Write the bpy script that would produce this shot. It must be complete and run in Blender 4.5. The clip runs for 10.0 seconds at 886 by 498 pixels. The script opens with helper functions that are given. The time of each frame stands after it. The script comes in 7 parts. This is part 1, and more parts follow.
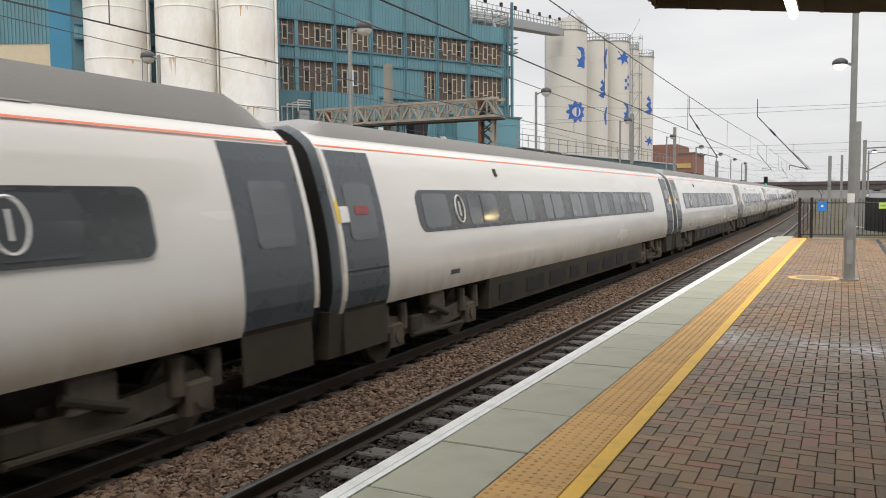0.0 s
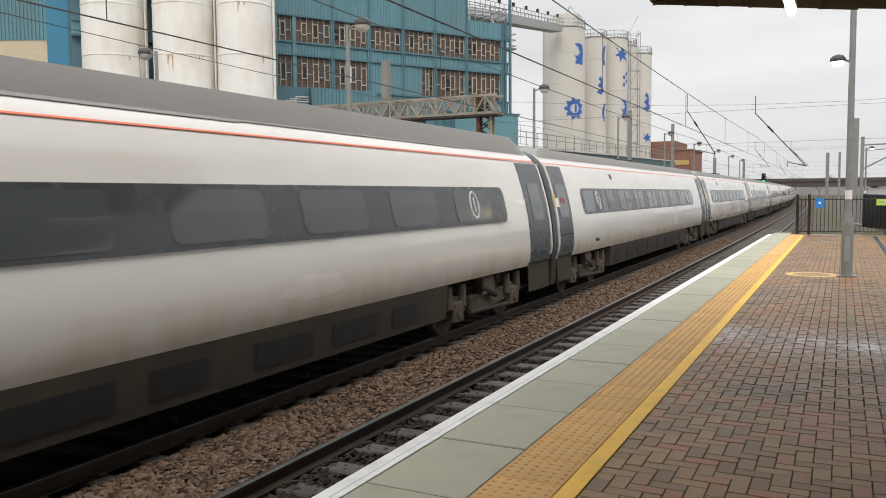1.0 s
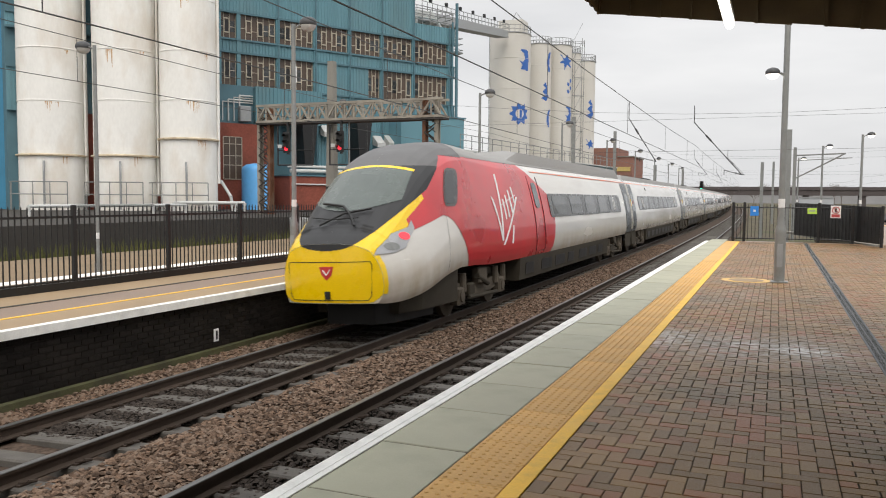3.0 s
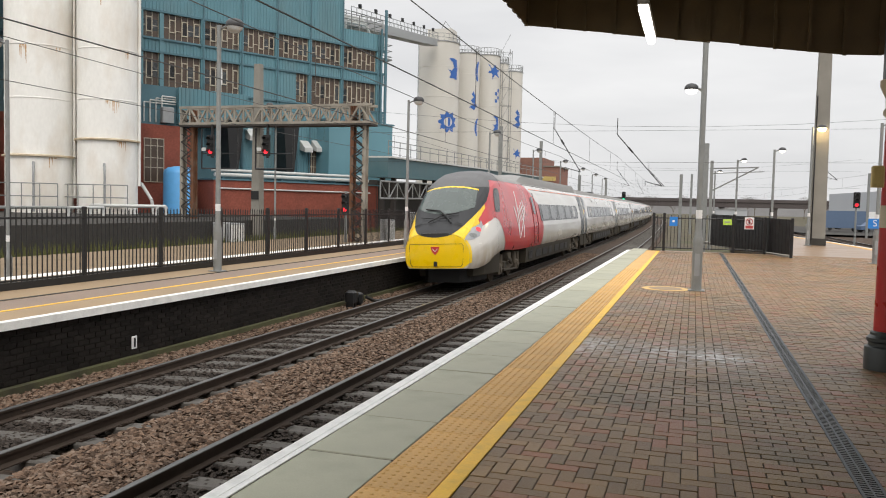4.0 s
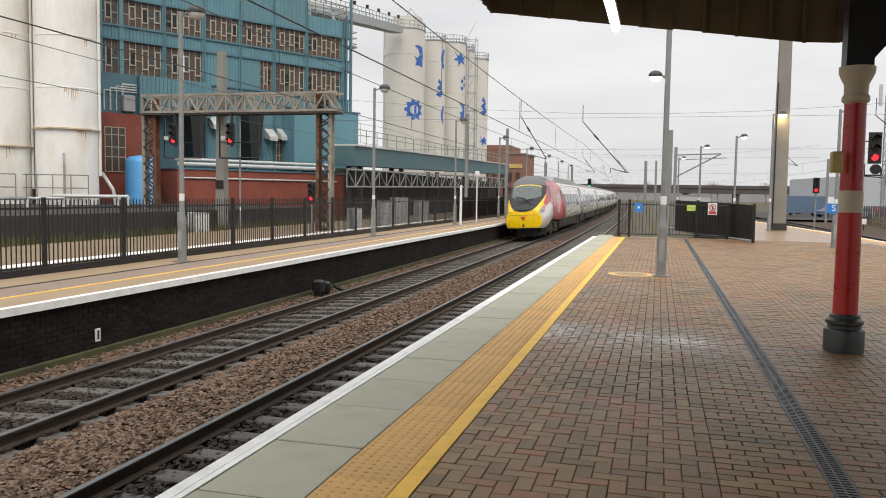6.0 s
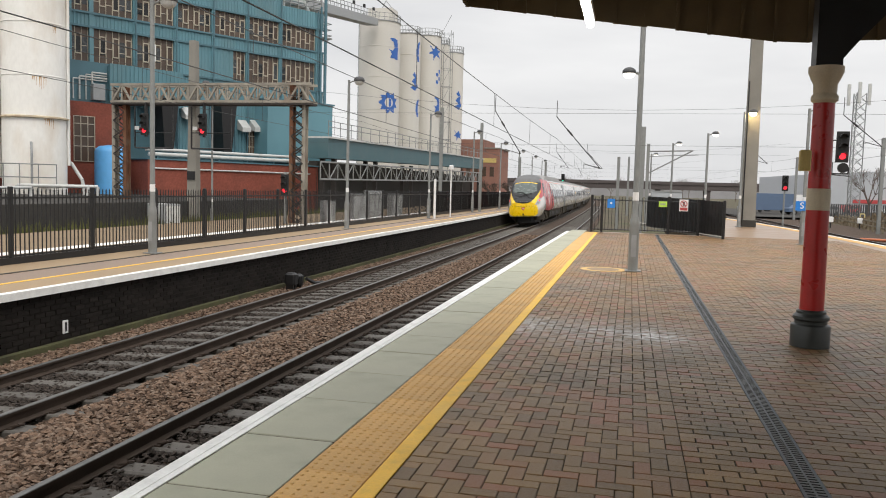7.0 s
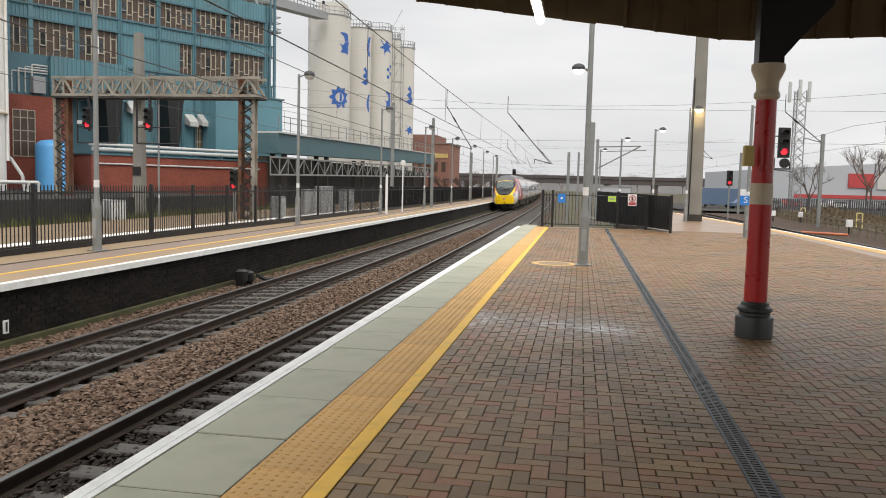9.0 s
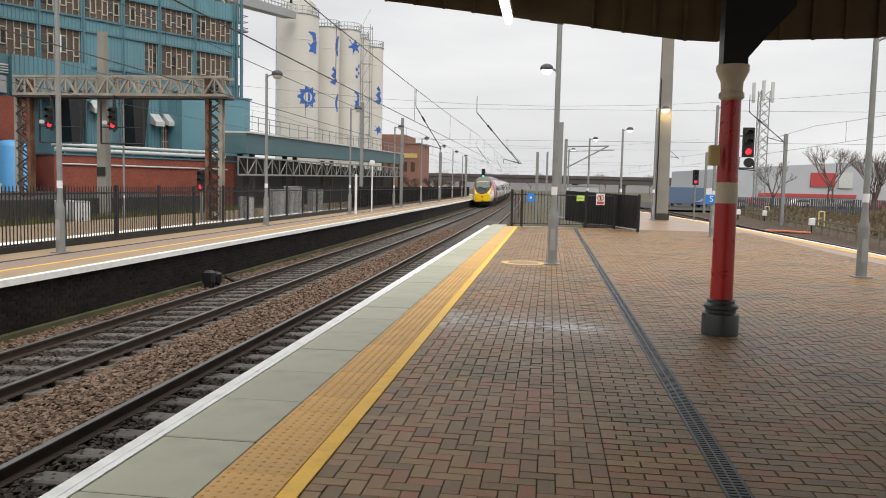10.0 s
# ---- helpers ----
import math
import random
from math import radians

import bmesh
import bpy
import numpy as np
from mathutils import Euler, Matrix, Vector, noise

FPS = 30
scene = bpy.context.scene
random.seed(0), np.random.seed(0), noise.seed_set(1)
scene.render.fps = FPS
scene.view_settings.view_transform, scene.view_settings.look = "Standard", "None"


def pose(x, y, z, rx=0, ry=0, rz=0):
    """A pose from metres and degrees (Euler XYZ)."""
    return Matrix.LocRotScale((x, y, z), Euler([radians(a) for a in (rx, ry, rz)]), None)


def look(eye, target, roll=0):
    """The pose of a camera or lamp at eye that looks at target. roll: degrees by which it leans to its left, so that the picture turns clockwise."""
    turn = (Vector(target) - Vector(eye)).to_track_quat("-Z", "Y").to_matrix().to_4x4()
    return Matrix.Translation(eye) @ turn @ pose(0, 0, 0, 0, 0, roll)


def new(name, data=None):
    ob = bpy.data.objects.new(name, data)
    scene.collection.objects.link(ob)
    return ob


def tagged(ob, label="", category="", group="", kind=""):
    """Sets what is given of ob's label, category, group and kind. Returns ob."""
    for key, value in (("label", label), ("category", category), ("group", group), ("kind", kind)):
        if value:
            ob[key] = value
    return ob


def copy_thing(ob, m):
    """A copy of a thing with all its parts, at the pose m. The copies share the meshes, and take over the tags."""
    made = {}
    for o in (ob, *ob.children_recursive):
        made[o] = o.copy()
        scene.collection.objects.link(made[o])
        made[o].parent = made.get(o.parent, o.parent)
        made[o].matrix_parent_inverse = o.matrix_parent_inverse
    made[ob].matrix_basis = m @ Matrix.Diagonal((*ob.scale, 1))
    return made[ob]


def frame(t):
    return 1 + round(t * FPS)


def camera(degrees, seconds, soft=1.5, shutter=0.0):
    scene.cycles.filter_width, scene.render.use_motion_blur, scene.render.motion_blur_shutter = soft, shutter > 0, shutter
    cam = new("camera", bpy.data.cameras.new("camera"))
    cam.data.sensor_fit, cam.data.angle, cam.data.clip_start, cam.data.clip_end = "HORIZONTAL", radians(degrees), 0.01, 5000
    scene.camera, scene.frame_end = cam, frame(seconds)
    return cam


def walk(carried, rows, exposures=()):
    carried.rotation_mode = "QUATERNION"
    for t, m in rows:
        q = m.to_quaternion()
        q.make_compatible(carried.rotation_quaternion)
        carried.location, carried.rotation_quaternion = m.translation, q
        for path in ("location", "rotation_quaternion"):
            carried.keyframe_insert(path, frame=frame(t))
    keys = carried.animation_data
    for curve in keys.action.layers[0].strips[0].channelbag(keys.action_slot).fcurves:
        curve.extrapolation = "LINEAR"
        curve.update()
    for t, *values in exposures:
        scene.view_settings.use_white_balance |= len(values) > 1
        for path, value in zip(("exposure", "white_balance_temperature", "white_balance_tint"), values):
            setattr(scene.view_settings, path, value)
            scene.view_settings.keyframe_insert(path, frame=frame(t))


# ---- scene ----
cam = camera(58.26, 10.0, soft=1.0, shutter=0.2)
EYE = (0.0, 0.0, 1.6)
# seconds, yaw, pitch, roll in degrees: a phone held in one spot and turned
TURNS = [
    (0.0, 26.81, -3.70, -0.44), (0.5, 26.75, -3.86, -0.50), (1.0, 26.67, -3.94, -0.43),
    (1.5, 26.31, -3.95, -0.51), (2.0, 25.79, -3.91, -0.28), (3.5, 20.09, -3.49, 0.88),
    (4.0, 17.44, -3.15, 1.30), (4.5, 16.36, -3.02, 1.46), (5.0, 15.90, -3.24, 1.17),
    (5.5, 15.65, -3.63, 0.89), (7.0, 13.16, -4.38, 1.52), (7.5, 12.44, -4.43, 1.66),
    (8.0, 11.83, -4.55, 1.64), (8.5, 10.87, -4.53, 1.39), (9.0, 9.70, -4.63, 1.43),
    (9.5, 8.70, -4.65, 1.41), (10.0, 7.52, -4.59, 1.29),
]


def aim(yaw, pitch, roll):
    a, b = radians(yaw), radians(pitch)
    way = Vector((-math.sin(a) * math.cos(b), math.cos(a) * math.cos(b), math.sin(b)))
    return look(EYE, Vector(EYE) + way, roll)


walk(cam, [(t, aim(a, b, c)) for t, a, b, c in TURNS])

# ---- sky, light ----
world = bpy.data.worlds.new("overcast")
scene.world = world
world.use_nodes = True
wn, wl = world.node_tree.nodes, world.node_tree.links
wn.clear()
w_out = wn.new("ShaderNodeOutputWorld")
w_bg = wn.new("ShaderNodeBackground")
w_sky = wn.new("ShaderNodeTexSky")
w_sky.sky_type, w_sky.sun_disc = "NISHITA", False
w_sky.sun_elevation, w_sky.sun_rotation = radians(28), radians(200)
w_sky.dust_density = 4.0
w_co = wn.new("ShaderNodeTexCoord")
w_map = wn.new("ShaderNodeMapping")
w_map.inputs["Scale"].default_value = (1.0, 1.0, 4.5)
w_noise = wn.new("ShaderNodeTexNoise")
w_noise.inputs["Scale"].default_value = 2.2
w_noise.inputs["Detail"].default_value = 5
w_noise.inputs["Roughness"].default_value = 0.5
w_ramp = wn.new("ShaderNodeValToRGB")
w_ramp.color_ramp.elements[0].position, w_ramp.color_ramp.elements[0].color = 0.32, (0.74, 0.742, 0.755, 1)
w_ramp.color_ramp.elements[1].position, w_ramp.color_ramp.elements[1].color = 0.68, (0.95, 0.945, 0.945, 1)
w_mul = wn.new("ShaderNodeMix")
w_mul.data_type, w_mul.blend_type = "RGBA", "MIX"
w_mul.inputs["Factor"].default_value = 0.94
w_scale = wn.new("ShaderNodeVectorMath")
w_scale.operation = "SCALE"
w_scale.inputs["Scale"].default_value = 0.09
wl.new(w_co.outputs["Generated"], w_map.inputs["Vector"])
wl.new(w_map.outputs["Vector"], w_noise.inputs["Vector"])
wl.new(w_noise.outputs["Fac"], w_ramp.inputs["Fac"])
wl.new(w_sky.outputs["Color"], w_scale.inputs[0])
wl.new(w_scale.outputs["Vector"], w_mul.inputs["A"])
wl.new(w_ramp.outputs["Color"], w_mul.inputs["B"])
w_sep = wn.new("ShaderNodeSeparateXYZ")
wl.new(w_co.outputs["Generated"], w_sep.inputs["Vector"])
w_zen = wn.new("ShaderNodeMapRange")
w_zen.inputs["From Min"].default_value, w_zen.inputs["From Max"].default_value = 0.25, 0.95
w_zen.inputs["To Min"].default_value, w_zen.inputs["To Max"].default_value = 1.0, 2.4
wl.new(w_sep.outputs["Z"], w_zen.inputs["Value"])
wl.new(w_mul.outputs["Result"], w_bg.inputs["Color"])
wl.new(w_zen.outputs["Result"], w_bg.inputs["Strength"])
wl.new(w_bg.outputs["Background"], w_out.inputs["Surface"])

sun = new("sun", bpy.data.lights.new("sun", "SUN"))
sun.data.energy, sun.data.angle, sun.data.color = 1.2, radians(30), (1.0, 0.9, 0.77)
sun.matrix_basis = look((0, 0, 50), (-14, 26, 20))
scene.view_settings.exposure = 0.0


# ---- mesh and material helpers ----
class Geo:
    """Collects vertices and faces of one part."""

    def __init__(self):
        self.v, self.f, self.smooth = [], [], False

    def add(self, verts, faces):
        n = len(self.v)
        self.v += [tuple(p) for p in verts]
        self.f += [tuple(n + i for i in q) for q in faces]
        return self

    def box(self, x0, x1, y0, y1, z0, z1, m=None):
        c = [Vector((x, y, z)) for z in (z0, z1) for y in (y0, y1) for x in (x0, x1)]
        if m is not None:
            c = [m @ p for p in c]
        return self.add(c, [(0, 2, 3, 1), (4, 5, 7, 6), (0, 1, 5, 4), (2, 6, 7, 3), (0, 4, 6, 2), (1, 3, 7, 5)])

    def bevel_box(self, x0, x1, y0, y1, z0, z1, b, m=None):
        """A box whose upper and upright edges are chamfered."""
        def ring(e, z):
            return [(x0 + e + b, y0 + e, z), (x1 - e - b, y0 + e, z), (x1 - e, y0 + e + b, z), (x1 - e, y1 - e - b, z),
                    (x1 - e - b, y1 - e, z), (x0 + e + b, y1 - e, z), (x0 + e, y1 - e - b, z), (x0 + e, y0 + e + b, z)]
        return self.loft([ring(0, z0), ring(0, z1 - b), ring(b, z1)], m=m)

    def loft(self, rings, closed=True, caps=True, m=None):
        n = len(rings[0])
        pts = [Vector(p) for r in rings for p in r]
        if m is not None:
            pts = [m @ p for p in pts]
        faces = []
        for k in range(len(rings) - 1):
            for i in range(n if closed else n - 1):
                j = (i + 1) % n
                faces.append((k * n + i, k * n + j, (k + 1) * n + j, (k + 1) * n + i))
        if caps and closed:
            faces.append(tuple(range(n - 1, -1, -1)))
            faces.append(tuple((len(rings) - 1) * n + i for i in range(n)))
        return self.add(pts, faces)

    def tube(self, p, q, r0, r1=None, n=8):
        p, q = Vector(p), Vector(q)
        r1 = r0 if r1 is None else r1
        d = (q - p).normalized()
        side = d.orthogonal().normalized()
        up = d.cross(side)
        rings = [[c + r * (math.cos(a) * side + math.sin(a) * up) for a in (2 * math.pi * i / n for i in range(n))] for c, r in ((p, r0), (q, r1))]
        return self.loft(rings)

    def path(self, pts, r, n=6):
        for a, b in zip(pts, pts[1:]):
            self.tube(a, b, r, n=n)
        return self

    def turned(self, x, y, profile, n=20):
        """A turned form round the upright line at x, y from (radius, height) pairs."""
        return self.loft([[(x + r * math.cos(2 * math.pi * i / n), y + r * math.sin(2 * math.pi * i / n), z) for i in range(n)] for r, z in profile])

    def mesh(self, name, mat, smooth=None):
        me = bpy.data.meshes.new(name)
        me.from_pydata(self.v, [], self.f)
        if mat is not None:
            me.materials.append(mat)
        if smooth:
            me.shade_smooth()
            if smooth is not True:
                me.set_sharp_from_angle(angle=radians(smooth))
        me.update()
        return me


def part(name, geo, mat, parent=None, label="", smooth=None, m=None):
    ob = new(name, geo.mesh(name, mat, smooth))
    if parent is not None:
        ob.parent = parent
    if m is not None:
        ob.matrix_basis = m
    if label:
        ob["label"] = label
    return ob


def thing(name, label, category, group="", kind="", m=None):
    ob = tagged(new(name), label, category, group, kind)
    if m is not None:
        ob.matrix_basis = m
    return ob


def setting(name, geo, mat, label, category, smooth=None):
    return tagged(part(name, geo, mat, smooth=smooth), label, category, kind="structure")


def material(name, color, rough=0.6, metal=0.0, vary=0.12, scale=3.0, grain=0.08, grain_scale=60.0, bump=0.15, dirt=None, dirt_amount=0.0, dirt_scale=1.2, piece=0.0, island=0.0, stretch=(1, 1, 1), coat=0.0, glow=0.0, accent=None):
    """Base colour with blotches and grain, optional dirt with its own shape, and fine relief."""
    mat = bpy.data.materials.new(name)
    mat.use_nodes = True
    nodes, links = mat.node_tree.nodes, mat.node_tree.links
    bsdf = nodes["Principled BSDF"]
    co = nodes.new("ShaderNodeTexCoord")
    mp = nodes.new("ShaderNodeMapping")
    mp.inputs["Scale"].default_value = stretch
    links.new(co.outputs["Object"], mp.inputs["Vector"])

    def tex(s, d):
        n = nodes.new("ShaderNodeTexNoise")
        n.inputs["Scale"].default_value, n.inputs["Detail"].default_value = s, d
        links.new(mp.outputs["Vector"], n.inputs["Vector"])
        return n.outputs["Fac"]

    def ranged(out, lo, hi):
        r = nodes.new("ShaderNodeMapRange")
        r.inputs["From Min"].default_value, r.inputs["From Max"].default_value = 0.25, 0.75
        r.inputs["To Min"].default_value, r.inputs["To Max"].default_value = lo, hi
        links.new(out, r.inputs["Value"])
        return r.outputs["Result"]

    def times(a, b):
        k = nodes.new("ShaderNodeMath")
        k.operation = "MULTIPLY"
        links.new(a, k.inputs[0])
        links.new(b, k.inputs[1])
        return k.outputs["Value"]

    big, small = tex(scale, 4), tex(grain_scale, 3)
    value = times(ranged(big, 1 - vary, 1 + vary), ranged(small, 1 - grain, 1 + grain))
    if piece:
        info = nodes.new("ShaderNodeObjectInfo")
        r = nodes.new("ShaderNodeMapRange")
        r.inputs["To Min"].default_value, r.inputs["To Max"].default_value = 1 - piece, 1 + piece
        links.new(info.outputs["Random"], r.inputs["Value"])
        value = times(value, r.outputs["Result"])
    if island:
        geo = nodes.new("ShaderNodeNewGeometry")
        r = nodes.new("ShaderNodeMapRange")
        r.inputs["To Min"].default_value, r.inputs["To Max"].default_value = 1 - island, 1 + island
        links.new(geo.outputs["Random Per Island"], r.inputs["Value"])
        value = times(value, r.outputs["Result"])
    tint = nodes.new("ShaderNodeVectorMath")
    tint.operation = "SCALE"
    tint.inputs[0].default_value = color[:3]
    links.new(value, tint.inputs["Scale"])
    shade = tint.outputs["Vector"]
    if accent:
        pick = nodes.new("ShaderNodeMath")
        pick.operation = "MULTIPLY"
        pick.inputs[1].default_value = 17.37
        links.new(info.outputs["Random"] if piece else geo.outputs["Random Per Island"], pick.inputs[0])
        frac = nodes.new("ShaderNodeMath")
        frac.operation = "FRACT"
        links.new(pick.outputs["Value"], frac.inputs[0])
        step = nodes.new("ShaderNodeMapRange")
        step.inputs["From Min"].default_value, step.inputs["From Max"].default_value = 0.62, 1.0
        links.new(frac.outputs["Value"], step.inputs["Value"])
        swap = nodes.new("ShaderNodeMix")
        swap.data_type = "RGBA"
        links.new(step.outputs["Result"], swap.inputs["Factor"])
        links.new(shade, swap.inputs["A"])
        swap.inputs["B"].default_value = (*accent, 1)
        shade = swap.outputs["Result"]
    if dirt:
        mask = tex(dirt_scale, 6)
        r = nodes.new("ShaderNodeMapRange")
        r.inputs["From Min"].default_value, r.inputs["From Max"].default_value = 0.48, 0.72
        r.inputs["To Min"].default_value, r.inputs["To Max"].default_value = 0.0, dirt_amount
        links.new(mask, r.inputs["Value"])
        mix = nodes.new("ShaderNodeMix")
        mix.data_type = "RGBA"
        links.new(r.outputs["Result"], mix.inputs["Factor"])
        links.new(shade, mix.inputs["A"])
        mix.inputs["B"].default_value = (*dirt, 1)
        shade = mix.outputs["Result"]
    links.new(shade, bsdf.inputs["Base Color"])
    links.new(ranged(big, max(0.02, rough - 0.08), min(1, rough + 0.08)), bsdf.inputs["Roughness"])
    bsdf.inputs["Metallic"].default_value = metal
    if rough >= 0.8:
        bsdf.inputs["Specular IOR Level"].default_value = 0.15
    bsdf.inputs["Coat Weight"].default_value = coat
    if glow:
        bsdf.inputs["Emission Color"].default_value = (*color, 1)
        bsdf.inputs["Emission Strength"].default_value = glow
    if bump:
        b = nodes.new("ShaderNodeBump")
        b.inputs["Strength"].default_value, b.inputs["Distance"].default_value = bump, 0.01
        links.new(small, b.inputs["Height"])
        links.new(b.outputs["Normal"], bsdf.inputs["Normal"])
    return mat


M = {}
M["slab"] = material("slab_paving", (0.365, 0.36, 0.262), 0.55, vary=0.14, scale=1.6, grain=0.05, grain_scale=90, piece=0.1, dirt=(0.20, 0.20, 0.15), dirt_amount=0.7, dirt_scale=1.6)
M["white_line"] = material("white_line_paint", (0.84, 0.835, 0.80), 0.6, vary=0.05, dirt=(0.45, 0.44, 0.42), dirt_amount=0.35, dirt_scale=5)
M["yellow_line"] = material("yellow_line_paint", (0.88, 0.52, 0.045), 0.55, vary=0.06, dirt=(0.45, 0.3, 0.1), dirt_amount=0.4, dirt_scale=6)
M["tactile"] = material("buff_tactile", (0.62, 0.36, 0.108), 0.6, vary=0.15, scale=2.0, grain=0.1, dirt=(0.28, 0.19, 0.09), dirt_amount=0.5, piece=0.06)
M["opp_tactile"] = material("pale_buff_paving", (0.30, 0.212, 0.122), 0.65, vary=0.12, scale=1.0)
M["paver"] = material("clay_paver", (0.225, 0.135, 0.052), 0.46, vary=0.24, scale=0.6, grain=0.25, grain_scale=120, bump=0.45, piece=0.3, dirt=(0.088, 0.07, 0.034), dirt_amount=0.75, dirt_scale=1.0, accent=(0.29, 0.112, 0.05))
M["paver_rest"] = material("clay_pavers", (0.225, 0.135, 0.052), 0.46, vary=0.24, scale=0.6, grain=0.25, grain_scale=120, bump=0.45, island=0.22, dirt=(0.088, 0.07, 0.034), dirt_amount=0.75, dirt_scale=1.0, accent=(0.29, 0.112, 0.05))


def salt_stain(mat):
    """Pale dried-salt patches across the paving, about nine metres along."""
    nodes, links = mat.node_tree.nodes, mat.node_tree.links
    bsdf = nodes["Principled BSDF"]
    old = bsdf.inputs["Base Color"].links[0].from_socket
    geo = nodes.new("ShaderNodeNewGeometry")
    total = None
    for x, y, rx, ry, amount in ((-1.15, 9.4, 0.5, 0.8, 0.8), (-0.25, 9.3, 0.35, 0.4, 0.8), (0.3, 9.2, 0.5, 0.5, 1.3), (0.0, 9.2, 1.6, 1.3, 0.4)):
        mp = nodes.new("ShaderNodeMapping")
        mp.vector_type = "TEXTURE"
        mp.inputs["Location"].default_value, mp.inputs["Scale"].default_value = (x, y, 0), (rx, ry, 50)
        links.new(geo.outputs["Position"], mp.inputs["Vector"])
        ln = nodes.new("ShaderNodeVectorMath")
        ln.operation = "LENGTH"
        links.new(mp.outputs["Vector"], ln.inputs[0])
        r = nodes.new("ShaderNodeMapRange")
        r.inputs["From Min"].default_value, r.inputs["From Max"].default_value = 1.1, 0.1
        r.inputs["To Max"].default_value = amount
        links.new(ln.outputs["Value"], r.inputs["Value"])
        if total is None:
            total = r.outputs["Result"]
        else:
            m = nodes.new("ShaderNodeMath")
            m.operation = "MAXIMUM"
            links.new(total, m.inputs[0])
            links.new(r.outputs["Result"], m.inputs[1])
            total = m.outputs["Value"]
    n = nodes.new("ShaderNodeTexNoise")
    n.inputs["Scale"].default_value, n.inputs["Detail"].default_value = 9, 6
    links.new(geo.outputs["Position"], n.inputs["Vector"])
    k = nodes.new("ShaderNodeMapRange")
    k.inputs["From Min"].default_value, k.inputs["From Max"].default_value = 0.35, 0.65
    links.new(n.outputs["Fac"], k.inputs["Value"])
    mul = nodes.new("ShaderNodeMath")
    mul.operation = "MULTIPLY"
    links.new(total, mul.inputs[0])
    links.new(k.outputs["Result"], mul.inputs[1])
    mix = nodes.new("ShaderNodeMix")
    mix.data_type = "RGBA"
    links.new(mul.outputs["Value"], mix.inputs["Factor"])
    links.new(old, mix.inputs["A"])
    mix.inputs["B"].default_value = (0.72, 0.70, 0.68, 1)
    links.new(mix.outputs["Result"], bsdf.inputs["Base Color"])


salt_stain(M["paver_rest"])
M["joint"] = material("paving_joint_sand", (0.062, 0.048, 0.028), 0.9, vary=0.2)
M["ballast"] = material("ballast_bed", (0.075, 0.054, 0.041), 0.95, vary=0.2, scale=2.0, grain=0.55, grain_scale=16, bump=1.0)
M["stone"] = material("ballast_stone", (0.132, 0.088, 0.062), 0.9, vary=0.1, grain=0.25, island=0.65, accent=(0.24, 0.18, 0.138))
M["crib"] = material("dark_ballast_stone", (0.05, 0.041, 0.035), 0.9, vary=0.1, grain=0.2, island=0.4)
M["drain"] = material("drain_edge_steel", (0.075, 0.085, 0.095), 0.5, metal=0.3, vary=0.1)
M["sleeper"] = material("sleeper_concrete", (0.115, 0.107, 0.097), 0.9, vary=0.2, scale=4, grain=0.15, piece=0.15)
M["rail_top"] = material("rail_steel", (0.16, 0.155, 0.15), 0.4, metal=0.8, vary=0.08)
M["rail"] = material("rail_rust", (0.06, 0.045, 0.036), 0.8, vary=0.2)
M["platform_wall"] = material("sooty_brick", (0.022, 0.019, 0.017), 0.9, vary=0.3, scale=1.5, grain=0.3, grain_scale=18, dirt=(0.045, 0.036, 0.03), dirt_amount=0.5)
M["soot_brick"] = material("sooty_brick_face", (0.017, 0.0145, 0.013), 0.92, vary=0.3, scale=1.2, grain=0.3, grain_scale=30, island=0.3, dirt=(0.034, 0.029, 0.025), dirt_amount=0.5, dirt_scale=0.8)
M["moss"] = material("mossy_concrete", (0.085, 0.085, 0.045), 0.95, vary=0.3, scale=1.5, grain=0.25, dirt=(0.05, 0.045, 0.035), dirt_amount=0.8, dirt_scale=2.0)
M["goods_path"] = material("worn_path_concrete", (0.235, 0.175, 0.115), 0.9, vary=0.25, scale=0.5, dirt=(0.13, 0.105, 0.07), dirt_amount=0.7, dirt_scale=0.5)
M["opp_purple"] = material("purple_grey_paving", (0.235, 0.17, 0.128), 0.6, vary=0.12, scale=1.0)
M["earth"] = material("earth", (0.10, 0.085, 0.06), 0.95, vary=0.3, scale=0.15, grain=0.3, grain_scale=5, dirt=(0.07, 0.085, 0.035), dirt_amount=0.8, dirt_scale=0.12)
M["grass"] = material("rough_grass", (0.105, 0.11, 0.042), 0.95, vary=0.35, scale=0.6, grain=0.3)
M["asphalt"] = material("asphalt", (0.055, 0.052, 0.048), 0.85, vary=0.15)
M["galv"] = material("galvanised_steel", (0.25, 0.26, 0.255), 0.55, metal=0.35, vary=0.12, scale=6)
M["grey_paint"] = material("grey_paint", (0.30, 0.31, 0.315), 0.5, vary=0.08)
M["black_paint"] = material("black_paint", (0.0084, 0.0084, 0.0091), 0.45, vary=0.15)
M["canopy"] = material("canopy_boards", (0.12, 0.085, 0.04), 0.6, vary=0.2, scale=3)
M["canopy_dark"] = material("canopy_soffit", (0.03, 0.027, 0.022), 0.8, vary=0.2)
M["red_paint"] = material("red_column_paint", (0.46, 0.018, 0.016), 0.3, vary=0.08, scale=4)
M["cream_paint"] = material("cream_paint", (0.58, 0.50, 0.36), 0.45, vary=0.06)
M["base_paint"] = material("dark_grey_paint", (0.035, 0.04, 0.038), 0.4, vary=0.1)
M["tube_glow"] = material("lit_tube", (1.0, 0.97, 0.9), 0.5, glow=5.0, vary=0, grain=0, bump=0)
M["lamp_glow"] = material("lit_lamp_glass", (1.0, 0.95, 0.85), 0.4, glow=2.5, vary=0, grain=0, bump=0)
